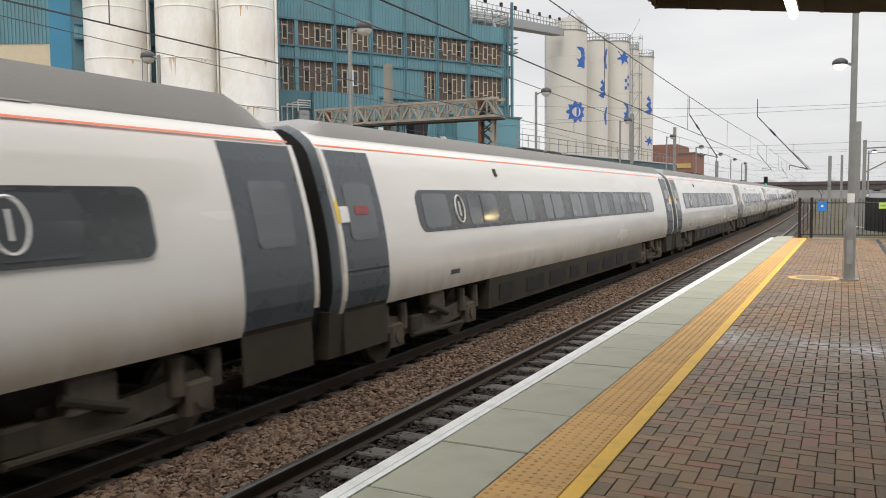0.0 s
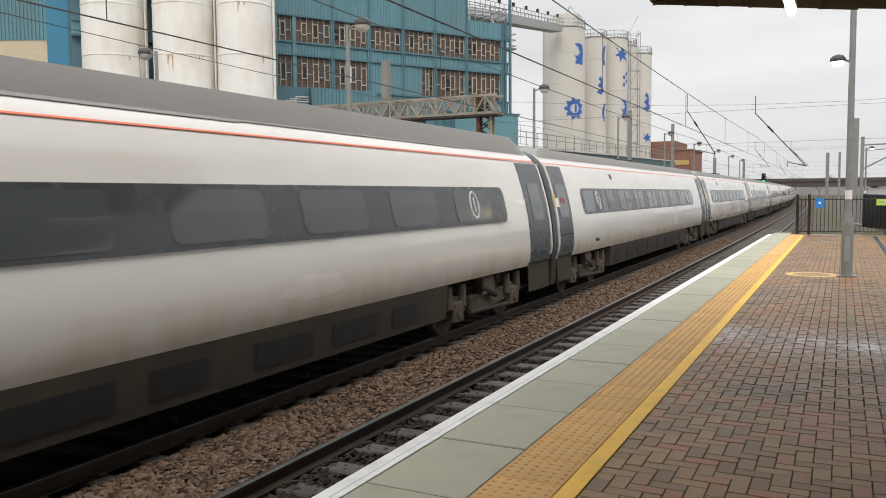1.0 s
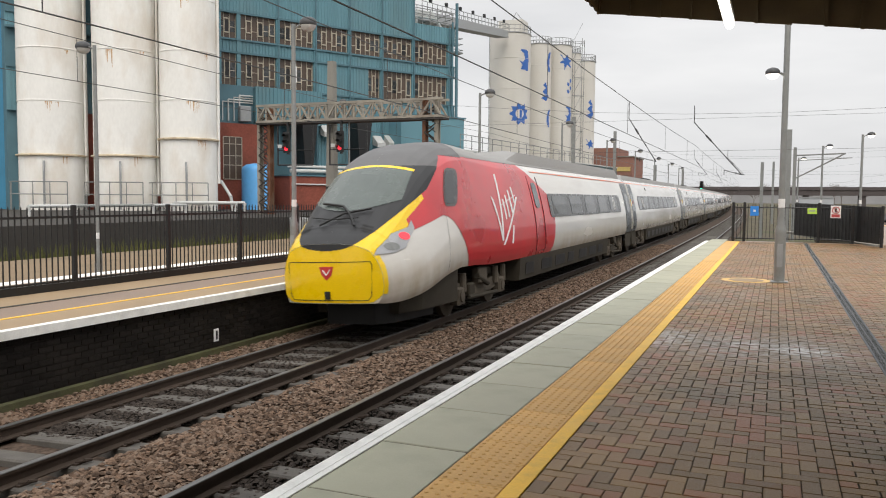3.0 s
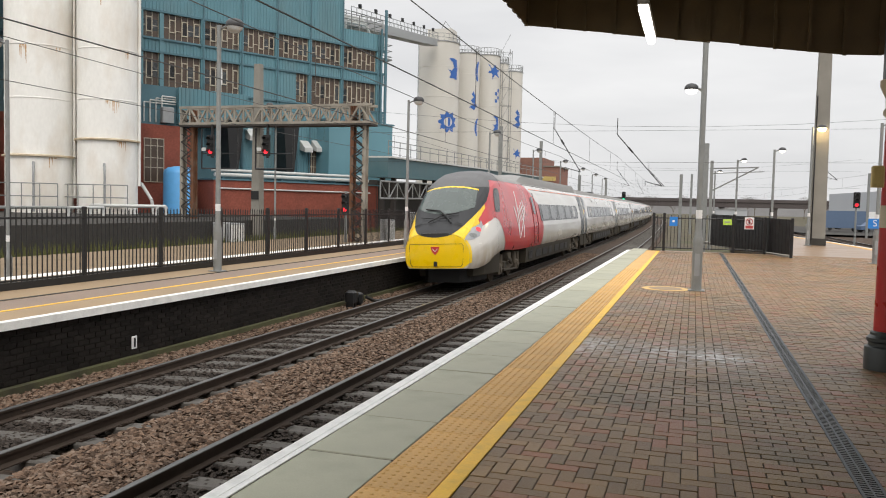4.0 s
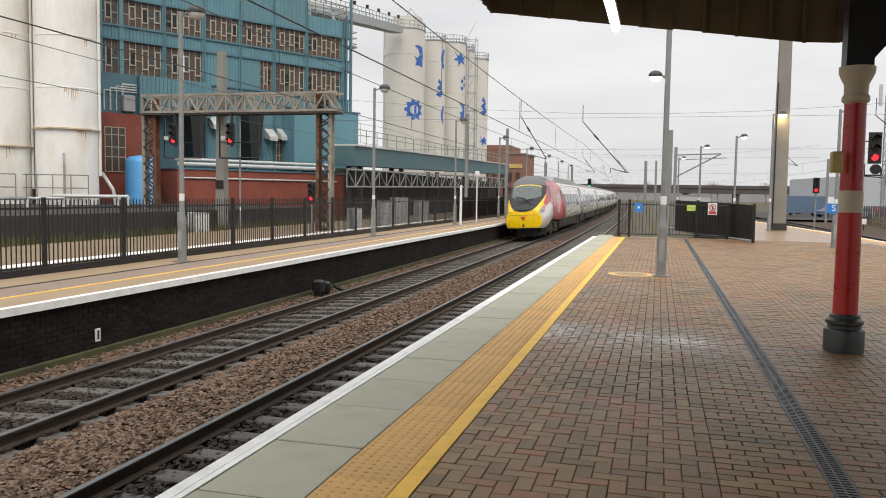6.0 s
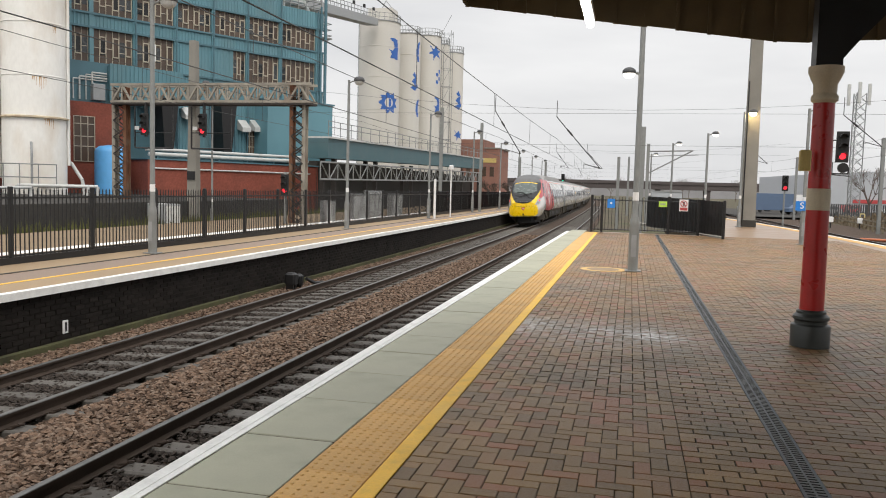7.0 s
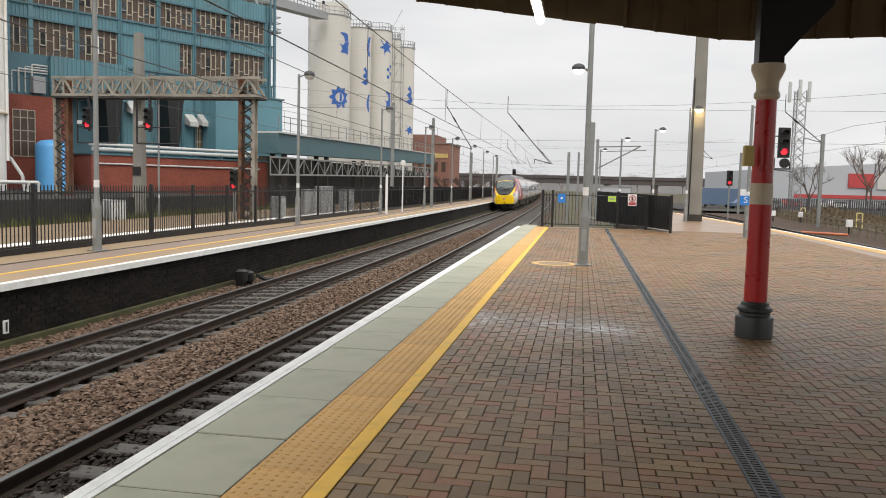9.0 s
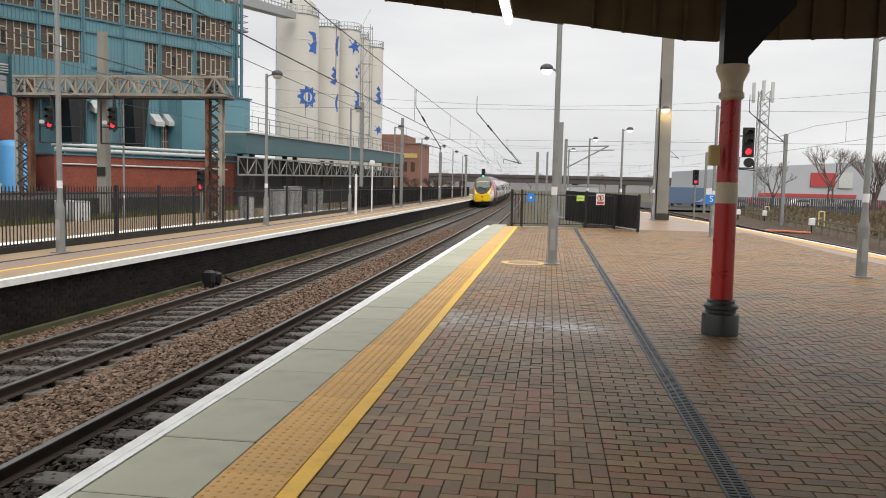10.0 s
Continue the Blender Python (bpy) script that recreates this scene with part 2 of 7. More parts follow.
M["lamp_warm"] = material("lit_sodium_glass", (1.0, 0.74, 0.34), 0.4, glow=45.0, vary=0, grain=0, bump=0)
M["lamp_off"] = material("unlit_lamp_glass", (0.55, 0.56, 0.55), 0.3, vary=0.05)
M["lamp_cap"] = material("lamp_canopy", (0.05, 0.052, 0.055), 0.5)
# factory
M["clad"] = material("blue_cladding", (0.115, 0.25, 0.30), 0.6, vary=0.13, scale=0.35, grain=0.05, dirt=(0.13, 0.19, 0.20), dirt_amount=0.6, dirt_scale=0.25, stretch=(1, 1, 0.3))
# the blue cladding again, with the side face's shade put into the colour
M["clad_shaded"] = material("shaded_gallery_cladding", (0.055, 0.125, 0.145), 0.6, vary=0.15, scale=0.4, dirt=(0.10, 0.14, 0.15), dirt_amount=0.6, dirt_scale=0.4)
M["clad_bright"] = material("bright_blue_cladding", (0.045, 0.22, 0.36), 0.55, vary=0.1, scale=0.4)
M["clad_dark"] = material("dark_blue_trim", (0.08, 0.17, 0.21), 0.6, vary=0.12, scale=0.6)
M["brick_red"] = material("factory_brick", (0.25, 0.08, 0.058), 0.9, vary=0.15, scale=0.4, grain=0.2, grain_scale=7, dirt=(0.12, 0.05, 0.04), dirt_amount=0.5, dirt_scale=0.5)
M["window_dark"] = material("dirty_glass", (0.085, 0.058, 0.042), 0.35, vary=0.35, scale=0.8)
M["window_frame"] = material("pale_glazing_bar", (0.46, 0.41, 0.33), 0.6, vary=0.15)
M["silo"] = material("silo_white_paint", (0.84, 0.832, 0.80), 0.5, vary=0.05, scale=0.5, dirt=(0.52, 0.40, 0.27), dirt_amount=0.5, dirt_scale=0.42, stretch=(1, 1, 0.45), grain=0.04, grain_scale=6)
M["ledge"] = material("rusty_ledge", (0.55, 0.47, 0.34), 0.7, vary=0.2, scale=1.5, dirt=(0.28, 0.16, 0.09), dirt_amount=0.8, dirt_scale=1.2)
M["rust_stain"] = material("rust_stain", (0.50, 0.31, 0.15), 0.8, vary=0.25, scale=1.5)
M["silo_far"] = material("silo_grey_paint", (0.62, 0.60, 0.555), 0.6, vary=0.05, scale=0.25, dirt=(0.47, 0.44, 0.39), dirt_amount=0.5, dirt_scale=0.2, stretch=(1, 1, 0.2))
M["emblem"] = material("blue_emblem_paint", (0.03, 0.12, 0.42), 0.5, vary=0.05)
M["tank"] = material("tank_blue_paint", (0.12, 0.40, 0.78), 0.4, vary=0.05)
M["pipe"] = material("pipe_lagging", (0.52, 0.53, 0.52), 0.5, vary=0.1)
M["rust"] = material("rusty_steel", (0.155, 0.075, 0.045), 0.85, vary=0.3, scale=1.5, dirt=(0.20, 0.17, 0.13), dirt_amount=0.8, dirt_scale=1.2)
M["dark_steel"] = material("sooty_steel", (0.035, 0.03, 0.027), 0.75, vary=0.3, scale=2)
M["gantry"] = material("weathered_steel", (0.28, 0.26, 0.22), 0.75, vary=0.3, scale=1.2, dirt=(0.16, 0.10, 0.065), dirt_amount=0.6, dirt_scale=0.8)
M["concrete"] = material("concrete", (0.25, 0.24, 0.215), 0.9, vary=0.12, scale=1.0)
M["wire"] = material("wire", (0.05, 0.05, 0.05), 0.5, vary=0)
# distance haze is mixed into the next three base colours
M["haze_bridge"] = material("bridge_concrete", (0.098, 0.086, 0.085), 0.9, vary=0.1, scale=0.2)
M["shed"] = material("haze_tinted_shed_cladding", (0.42, 0.44, 0.47), 0.6, vary=0.06, scale=0.1)
M["far_brick"] = material("haze_tinted_brick", (0.27, 0.145, 0.115), 0.9, vary=0.12, scale=0.3)
M["van_blue"] = material("muted_blue_paint", (0.10, 0.15, 0.24), 0.5, vary=0.05)
# train
M["train_white"] = material("coach_white_paint", (0.68, 0.665, 0.63), 0.22, vary=0.04, scale=0.8, grain=0.02, bump=0.0, coat=0.6, dirt=(0.50, 0.47, 0.42), dirt_amount=0.3, dirt_scale=0.7, stretch=(1, 0.35, 2.2))
M["train_red"] = material("coach_red_paint", (0.50, 0.02, 0.028), 0.3, vary=0.26, scale=0.7, grain=0.02, bump=0, coat=0.35)
M["train_roof"] = material("coach_roof_grey", (0.255, 0.25, 0.24), 0.55, vary=0.07, scale=1.0, bump=0.05)
M["train_grey"] = material("coach_dark_grey_paint", (0.062, 0.074, 0.084), 0.3, vary=0.06, bump=0)
M["train_glass"] = material("coach_tinted_glass", (0.105, 0.118, 0.128), 0.1, vary=0.15, scale=0.6, bump=0)
M["cab_coach_glass"] = material("dark_tinted_glass", (0.072, 0.080, 0.086), 0.1, vary=0.15, scale=0.6, bump=0)
M["train_band"] = material("coach_window_band", (0.05, 0.055, 0.059), 0.25, vary=0.06, bump=0)
M["train_line"] = material("coach_orange_line", (0.74, 0.17, 0.08), 0.4, vary=0.03, bump=0)
M["train_under"] = material("underframe_dirt", (0.052, 0.045, 0.034), 0.85, vary=0.2, scale=2, dirt=(0.04, 0.034, 0.028), dirt_amount=0.7)
M["bogie"] = material("bogie_grime", (0.095, 0.08, 0.062), 0.8, vary=0.3, scale=4)
M["train_yellow"] = material("warning_yellow_paint", (0.85, 0.56, 0.0), 0.3, vary=0.03, bump=0, coat=0.3)
M["nose_dark"] = material("nose_charcoal_paint", (0.013, 0.0135, 0.015), 0.5, vary=0.08, bump=0)
M["nose_grey"] = material("nose_grey_paint", (0.12, 0.12, 0.122), 0.6, vary=0.05, bump=0)
M["windscreen"] = material("windscreen_glass", (0.085, 0.105, 0.097), 0.25, vary=0.1, bump=0, coat=0.0)
M["black"] = material("black_rubber", (0.01, 0.01, 0.01), 0.6, vary=0.1)
M["red_lens"] = material("lit_red_lens", (1.0, 0.03, 0.05), 0.3, glow=1.3, vary=0, grain=0, bump=0)
M["green_lens"] = material("lit_green_lens", (0.02, 1.0, 0.45), 0.3, glow=2.0, vary=0, grain=0, bump=0)
M["tail_lens"] = material("dim_red_lens", (0.9, 0.05, 0.07), 0.2, glow=0.7, vary=0, grain=0, bump=0)
M["door_display"] = material("dim_red_display", (0.22, 0.035, 0.035), 0.4, glow=0.08, vary=0.2, bump=0)
M["joint_red"] = material("dark_red_seal", (0.09, 0.012, 0.014), 0.5, vary=0.1, bump=0)
M["manhole"] = material("worn_yellow_paint", (0.70, 0.45, 0.14), 0.6, vary=0.12, dirt=(0.3, 0.2, 0.12), dirt_amount=0.7, dirt_scale=8)
M["lens"] = material("clear_lens", (0.40, 0.41, 0.43), 0.12, vary=0.1, bump=0)
M["sign_blue"] = material("blue_sign", (0.02, 0.2, 0.62), 0.5, vary=0.03)
M["sign_white"] = material("white_sign", (0.75, 0.75, 0.75), 0.5, vary=0.03)
M["sign_red"] = material("red_sign", (0.45, 0.06, 0.06), 0.5, vary=0.03)
M["sign_green"] = material("lime_sign", (0.45, 0.68, 0.08), 0.5, vary=0.03)
M["sign_yellow"] = material("yellow_box_paint", (0.55, 0.42, 0.15), 0.5, vary=0.08)



def foot_grime(mat):
    """Tan brake dust and rain grime along the foot of the coach sides."""
    nodes, links = mat.node_tree.nodes, mat.node_tree.links
    bsdf = nodes["Principled BSDF"]
    old = bsdf.inputs["Base Color"].links[0].from_socket
    co = nodes.new("ShaderNodeTexCoord")
    sep = nodes.new("ShaderNodeSeparateXYZ")
    links.new(co.outputs["Object"], sep.inputs["Vector"])
    fall = nodes.new("ShaderNodeMapRange")
    fall.interpolation_type = "SMOOTHSTEP"
    fall.inputs["From Min"].default_value, fall.inputs["From Max"].default_value = 1.75, 0.85
    links.new(sep.outputs["Z"], fall.inputs["Value"])
    mp = nodes.new("ShaderNodeMapping")
    mp.inputs["Scale"].default_value = (1, 1.2, 0.5)
    links.new(co.outputs["Object"], mp.inputs["Vector"])
    n = nodes.new("ShaderNodeTexNoise")
    n.inputs["Scale"].default_value, n.inputs["Detail"].default_value = 2.5, 5
    links.new(mp.outputs["Vector"], n.inputs["Vector"])
    mul = nodes.new("ShaderNodeMath")
    mul.operation = "MULTIPLY"
    links.new(fall.outputs["Result"], mul.inputs[0])
    links.new(n.outputs["Fac"], mul.inputs[1])
    mix = nodes.new("ShaderNodeMix")
    mix.data_type = "RGBA"
    links.new(mul.outputs["Value"], mix.inputs["Factor"])
    links.new(old, mix.inputs["A"])
    mix.inputs["B"].default_value = (0.36, 0.27, 0.15, 1)
    links.new(mix.outputs["Result"], bsdf.inputs["Base Color"])


foot_grime(M["train_white"])

# ---- track plan ----
CURVE = 1.0e-4


def bend(y):
    return -CURVE * y * y if y > 0 else 0.0


FAR_TRACK, NEAR_TRACK = -7.22, -3.93
CANT = radians(2.7)


def rows_along(y0, y1, step):
    ys = [y0]
    while ys[-1] < y1 - 1e-6:
        ys.append(min(y1, ys[-1] + step))
    return ys


def slab_strip(geo, xa, xb, z0, z1, ys, curved=True):
    """A solid bar along the line."""
    rings = []
    for y in ys:
        s = bend(y) if curved else 0.0
        rings.append([(xa + s, y, z0), (xb + s, y, z0), (xb + s, y, z1), (xa + s, y, z1)])
    return geo.loft(rings)
# ---- ground and tracks ----
far_ys = rows_along(-40, 420, 20)
ground = Geo()
ground.add([(-900, -300, -1.35), (900, -300, -1.35), (900, 2500, -1.35), (-900, 2500, -1.35)], [(0, 1, 2, 3)])
setting("ground", ground, M["earth"], "rough earth and weeds round the railway", "ground")
bed = Geo()
slab_strip(bed, -8.72, -2.30, -1.33, -1.235, far_ys)
for xa, xb, z in ((-6.15, -4.9, -1.10), (-8.74, -8.2, -1.16)):
    bed.loft([[(xa - 0.2 + bend(y), y, -1.24), (xb + 0.2 + bend(y), y, -1.24), (xb + bend(y), y, z), (xa + bend(y), y, z)] for y in far_ys])
setting("ballast_bed", bed, M["ballast"], "brown crushed stone ballast under two tracks", "ballast")
right_bed = Geo()
right_bed.loft([[(x, y, z) for x, z in ((8.6, -1.33), (22.4, -1.33), (21.6, -1.18), (8.6, -1.18))] for y in (-20, 60, 160, 400)])
setting("ballast_bed_2", right_bed, M["ballast"], "brown ballast under the tracks past the island platform", "ballast")


def rail_pair(name, centre, cant, z, ys, label, shift=None):
    """Two rails with head, web and foot on a curved line."""
    shift = shift or bend
    track = thing(name, label, "track", kind="structure")
    for side in (-1, 1):
        rx = centre + side * 0.7525
        rz = z + side * 0.7525 * math.sin(cant)
        body, head = Geo(), Geo()
        prof = [(-0.07, -0.159), (0.07, -0.159), (0.07, -0.145), (0.012, -0.125), (0.012, -0.045), (0.036, -0.035), (0.036, -0.012),
                (-0.036, -0.012), (-0.036, -0.035), (-0.012, -0.045), (-0.012, -0.125), (-0.07, -0.145)]
        body.loft([[(rx + shift(y) + a, y, rz + b) for a, b in prof] for y in ys])
        top = [(-0.036, -0.0118), (0.036, -0.0118), (0.034, -0.003), (0.022, 0.0), (-0.022, 0.0), (-0.034, -0.003)]
        head.loft([[(rx + shift(y) + a, y, rz + b) for a, b in top] for y in ys])
        r = part("rail", body, M["rail"], track)
        part("rail_head", head, M["rail_top"], r, "worn bright running surface")
    return track


RAIL_Z = -0.95
near_track = rail_pair("track_near", NEAR_TRACK, 0.0, RAIL_Z, far_ys, "steel rails of the track beside the platform")
far_track = rail_pair("track_far", FAR_TRACK, CANT, RAIL_Z - 0.7525 * math.sin(CANT), far_ys, "steel rails of the canted track the train runs on")

sleeper_geo = Geo().bevel_box(-1.25, 1.25, -0.13, 0.13, -0.2, 0.0, 0.02)
clip_geo = Geo()
for s in (-1, 1):
    for side in (-1, 1):
        clip_geo.tube((s * 0.7525 + side * 0.075, -0.05, 0.02), (s * 0.7525 + side * 0.17, -0.03, 0.045), 0.017, n=6)
        clip_geo.tube((s * 0.7525 + side * 0.17, -0.03, 0.045), (s * 0.7525 + side * 0.17, 0.06, 0.025), 0.017, n=6)
        clip_geo.box(s * 0.7525 + side * 0.10 - 0.03, s * 0.7525 + side * 0.10 + 0.03, -0.09, 0.09, 0.0, 0.02)
sleeper_me = sleeper_geo.mesh("sleeper", M["sleeper"])
clip_me = clip_geo.mesh("rail_clip", M["rail"])
for track, cx, cant, zc in ((near_track, NEAR_TRACK, 0.0, RAIL_Z), (far_track, FAR_TRACK, CANT, RAIL_Z - 0.7525 * math.sin(CANT))):
    rest = Geo()
    for i in range(-8, 240):
        y = i * 0.65
        m = pose(cx + bend(y), y, zc - 0.16, 0, -math.degrees(cant), 0)
        if 4 < y < 62:
            ob = new("sleeper", sleeper_me)
            ob.parent, ob.matrix_basis = track, m
            if y < 30:
                c = new("rail_clip", clip_me)
                c.parent = ob
        else:
            rest.box(-1.25, 1.25, -0.13, 0.13, -0.2, 0.0, m)
    tagged(part("far_sleepers", rest, M["sleeper"], track), kind="stuff")
for k, off in enumerate((10.75, 14.15)):
    line = rail_pair(f"track_right_{k + 1}", off, 0.0, -1.02, [-20, 60, 160, 400], "steel rails past the island platform", shift=lambda y: 0.0)
    rest = Geo()
    for i in range(0, 220):
        y = i * 0.65
        rest.box(-1.25, 1.25, -0.13, 0.13, -0.2, 0.0, pose(off, y, -1.18))
    tagged(part("sleepers", rest, M["sleeper"], line), kind="stuff")

# ---- island platform the camera stands on ----
EDGE = -2.48


def right_edge(y):
    """The island narrows in a slow curve towards its far end."""
    return 8.9 - (0.0014 * (y - 20) ** 2 if y > 20 else 0.0)


RIGHT_YS = [-20, 20, 26, 32, 38, 44, 50, 56, 62]


plat = Geo()
out = [(EDGE + 0.05, -20)] + [(right_edge(y) - 0.05, y) for y in RIGHT_YS] + [(2.6, 62), (2.6, 33.0), (EDGE + 0.05, 33.0)]
plat.loft([[(x, y, -1.3) for x, y in out], [(x, y, -0.009) for x, y in out]])
setting("platform_core", plat, M["joint"], "dark core of the island platform", "platform")
# ---- opposite platform ----
OPP_Z, OPP_EDGE, OPP_BACK = -0.11, -8.78, -13.7
opp_ys = rows_along(-25, 165, 10)
opp = Geo()
slab_strip(opp, OPP_BACK + 0.05, OPP_EDGE - 0.12, -1.33, OPP_Z - 0.12, opp_ys)
setting("platform_opposite_wall", opp, M["platform_wall"], "sooty brick wall of the platform across the tracks", "platform wall")
courses = Geo()
rnd_w = random.Random(21)
for row in range(9):
    z = -1.02 + 0.086 * row
    y = 4.0 + (0.117 if row % 2 else 0.0)
    while y < 58:
        x = OPP_EDGE - 0.12 + bend(y)
        e = rnd_w.uniform(0.004, 0.014)
        courses.add([(x - 0.03, y, z), (x - 0.03, y + 0.222, z), (x - 0.03, y + 0.222, z + 0.074), (x - 0.03, y, z + 0.074), (x + e, y + 0.004, z + 0.004), (x + e, y + 0.218, z + 0.004), (x + e, y + 0.218, z + 0.07), (x + e, y + 0.004, z + 0.07)],
                    [(4, 5, 6, 7), (0, 1, 5, 4), (1, 2, 6, 5), (2, 3, 7, 6), (3, 0, 4, 7)])
        y += 0.234
tagged(part("bricks", courses, M["soot_brick"], bpy.data.objects["platform_opposite_wall"]), kind="stuff")
opp_top = Geo()
slab_strip(opp_top, OPP_BACK, OPP_EDGE - 0.01, OPP_Z - 0.116, OPP_Z - 0.004, opp_ys)
setting("platform_opposite", opp_top, M["opp_tactile"], "buff paved platform across the tracks", "platform")
nose_strip = Geo()
slab_strip(nose_strip, OPP_EDGE - 0.14, OPP_EDGE, OPP_Z - 0.118, OPP_Z, opp_ys)
setting("white_edge_opposite", nose_strip, M["white_line"], "white painted nosing of the platform across the tracks", "line")
for n, xa, xb, mat, what in (("yellow_line_opposite", -9.72, -9.64, "yellow_line", "thin yellow safety line"), ("grey_strip_opposite", -10.55, -9.72, "opp_purple", "purple-grey paved strip"), ("drain_opposite", -10.72, -10.62, "asphalt", "dark drainage channel line"),
                             ("white_line_opposite", -13.68, -13.2, "white_line", "white edge line behind the railings")):
    g = Geo()
    slab_strip(g, xa, xb, OPP_Z - 0.02, OPP_Z + 0.003, opp_ys)
    setting(n, g, M[mat], what + " on the platform across the tracks", "line")
plinth = Geo()
slab_strip(plinth, OPP_EDGE - 0.1, OPP_EDGE + 0.02, -1.3, -1.03, opp_ys)
setting("wall_plinth", plinth, M["moss"], "mossy concrete footing of the platform wall", "footing")
back_bed = Geo()
slab_strip(back_bed, -22.5, OPP_BACK - 0.05, -1.33, -1.1, opp_ys)
setting("ballast_bed_3", back_bed, M["ballast"], "weedy ballast of the goods lines", "ballast")
path = Geo()
slab_strip(path, -23.3, -16.7, -1.3, -0.62, opp_ys)
setting("goods_platform", path, M["goods_path"], "low buff loading path beside the goods line", "path")
rail_pair("track_goods", -15.5, 0.0, -0.95, opp_ys, "rusty goods line rails behind the platform")
grass = Geo()
rnd = random.Random(5)
for i in range(5200):
    x, y = rnd.uniform(-25.5, -23.3), rnd.uniform(4, 66)
    h, a = rnd.uniform(0.2, 0.95), rnd.uniform(0, 6.28)
    dx, dy = 0.06 * math.cos(a), 0.06 * math.sin(a)
    grass.add([(x - dx, y - dy, -1.12), (x + dx, y + dy, -1.12), (x + rnd.uniform(-0.15, 0.15), y + rnd.uniform(-0.15, 0.15), -1.1 + h)], [(0, 1, 2)])
tagged(part("long_grass", grass, M["grass"]), "tall weeds and grass between goods lines and works", "grass", kind="stuff")

# ---- railings on the opposite platform ----
FENCE_X = -11.75
bar_geo = Geo().tube((0, 0, 0.13), (0, 0, 1.46), 0.0135, n=6)
bar_geo.add([(0, 0, 1.5), (0.011, 0.006, 1.46), (-0.011, 0.006, 1.46), (0, -0.012, 1.46)], [(0, 1, 2), (0, 2, 3), (0, 3, 1)])
bar_me = bar_geo.mesh("bar", M["black_paint"])
post_me = Geo().bevel_box(-0.042, 0.042, -0.042, 0.042, 0, 1.52, 0.012).mesh("post", M["black_paint"])
rail_me = Geo().box(-0.02, 0.02, -1.22, 1.22, 0.14, 0.175).box(-0.02, 0.02, -1.22, 1.22, 1.28, 1.32).mesh("rail", M["black_paint"])
plinth_me = Geo().box(-0.05, 0.05, -1.22, 1.22, -0.02, 0.13).mesh("kerb", M["black_paint"])


def fence_panel(m):
    f = thing("fence_panel", "black steel bar railing on a platform", "fence", "railings of the opposite platform", m=m)
    for n, me, y in (("post", post_me, -1.22), ("rail", rail_me, 0), ("kerb", plinth_me, 0)):
        o = new(n, me)
        o.parent, o.location = f, (0, y, 0)
    for i in range(1, 20):
        o = new("bar", bar_me)
        o.parent, o.location = f, (0, -1.22 + i * 0.122, 0)
    return f


for i in range(54):
    y = 4.64 + 2.44 * i
    fence_panel(pose(FENCE_X + bend(y), y, OPP_Z))


# ---- lamp posts ----
def lamp_post(name, m, height, lit, flip=1, tall=0.0, reach=0.42, size=1.0, group="platform lamps", label=None, bowl="lamp_glow"):
    lamp = thing(name, label or ("grey steel platform lamp post with a " + ("lit" if lit else "dark") + " bowl head"), "lamp post", group, m=m)
    g = Geo()
    g.turned(0, 0, [(0.10, 0), (0.10, 0.95), (0.105, 1.0), (0.07, 1.12), (0.06, 1.3), (0.05, height + tall)], 14)
    part("post", g, M["galv"], lamp, smooth=40)
    part("access_door", Geo().box(-0.05, 0.05, -0.106, -0.098, 0.3, 0.75), M["grey_paint"], lamp)
    part("base_plate", Geo().box(-0.16, 0.16, -0.16, 0.16, 0, 0.02), M["galv"], lamp)
    part("number_plate", Geo().turned(0, 0, [(0.062, 1.45), (0.062, 1.62)], 12), M["sign_white"], lamp, "white band")
    part("arm", Geo().path([(0, 0, height - 0.12), (0.5 * (reach - 0.14) * flip, 0, height - 0.05), ((reach - 0.14) * flip, 0, height - 0.02)], 0.025), M["galv"], lamp)
    head = part("head", Geo().turned(reach * flip, 0, [(size * a, height + size * b) for a, b in ((0.20, -0.06), (0.215, -0.02), (0.20, 0.05), (0.14, 0.11), (0.05, 0.14))], 18), M["lamp_cap"], lamp, "dark domed cap", smooth=50)
    part("bowl", Geo().turned(reach * flip, 0, [(size * a, height + size * b) for a, b in ((0.03, -0.21), (0.12, -0.18), (0.17, -0.12), (0.19, -0.061))], 18), M[bowl] if lit else M["lamp_off"], head, "glass bowl", smooth=60)
    return lamp


opp_lamp = lamp_post("platform_lamp", pose(-10.9, 16.6, OPP_Z), 5.85, False)
for y in (30.0, 43.6, 57.0, 70.4, 83.8, 97.2, 110.6):
    copy_thing(opp_lamp, pose(-10.9 + bend(y), y, OPP_Z))
lamp_post("goods_lamp", pose(-17.7, 17.0, -1.1), 6.85, False, flip=-1, group="goods yard lamps", label="grey lamp post beyond the black railings")
lamp_post("tall_lamp", pose(0.1, 16.75, 0), 4.05, True, flip=-1, tall=2.5, reach=0.24, size=0.64, label="tall grey steel post with a lit bowl lamp")
lit_lamp = lamp_post("platform_lamp_lit", pose(6.05, 16.3, 0), 4.6, True, reach=0.34, size=0.78, group="lit platform lamps")
for x, y in ((5.75, 29.2), (3.55, 41.0), (2.3, 49.0), (1.4, 63.0)):
    copy_thing(lit_lamp, pose(x, y, 0))

# ---- canopy and column ----
canopy = thing("canopy", "dark timber platform canopy with a corrugated edge", "canopy", kind="structure")
soff = Geo()
prof = [(-2.35, 4.32), (1.95, 3.74), (4.6, 3.80), (7.6, 4.2), (10.4, 4.6)]
ring = lambda y, lift: [(x, y, z + lift) for x, z in prof]
RISE = 0.85
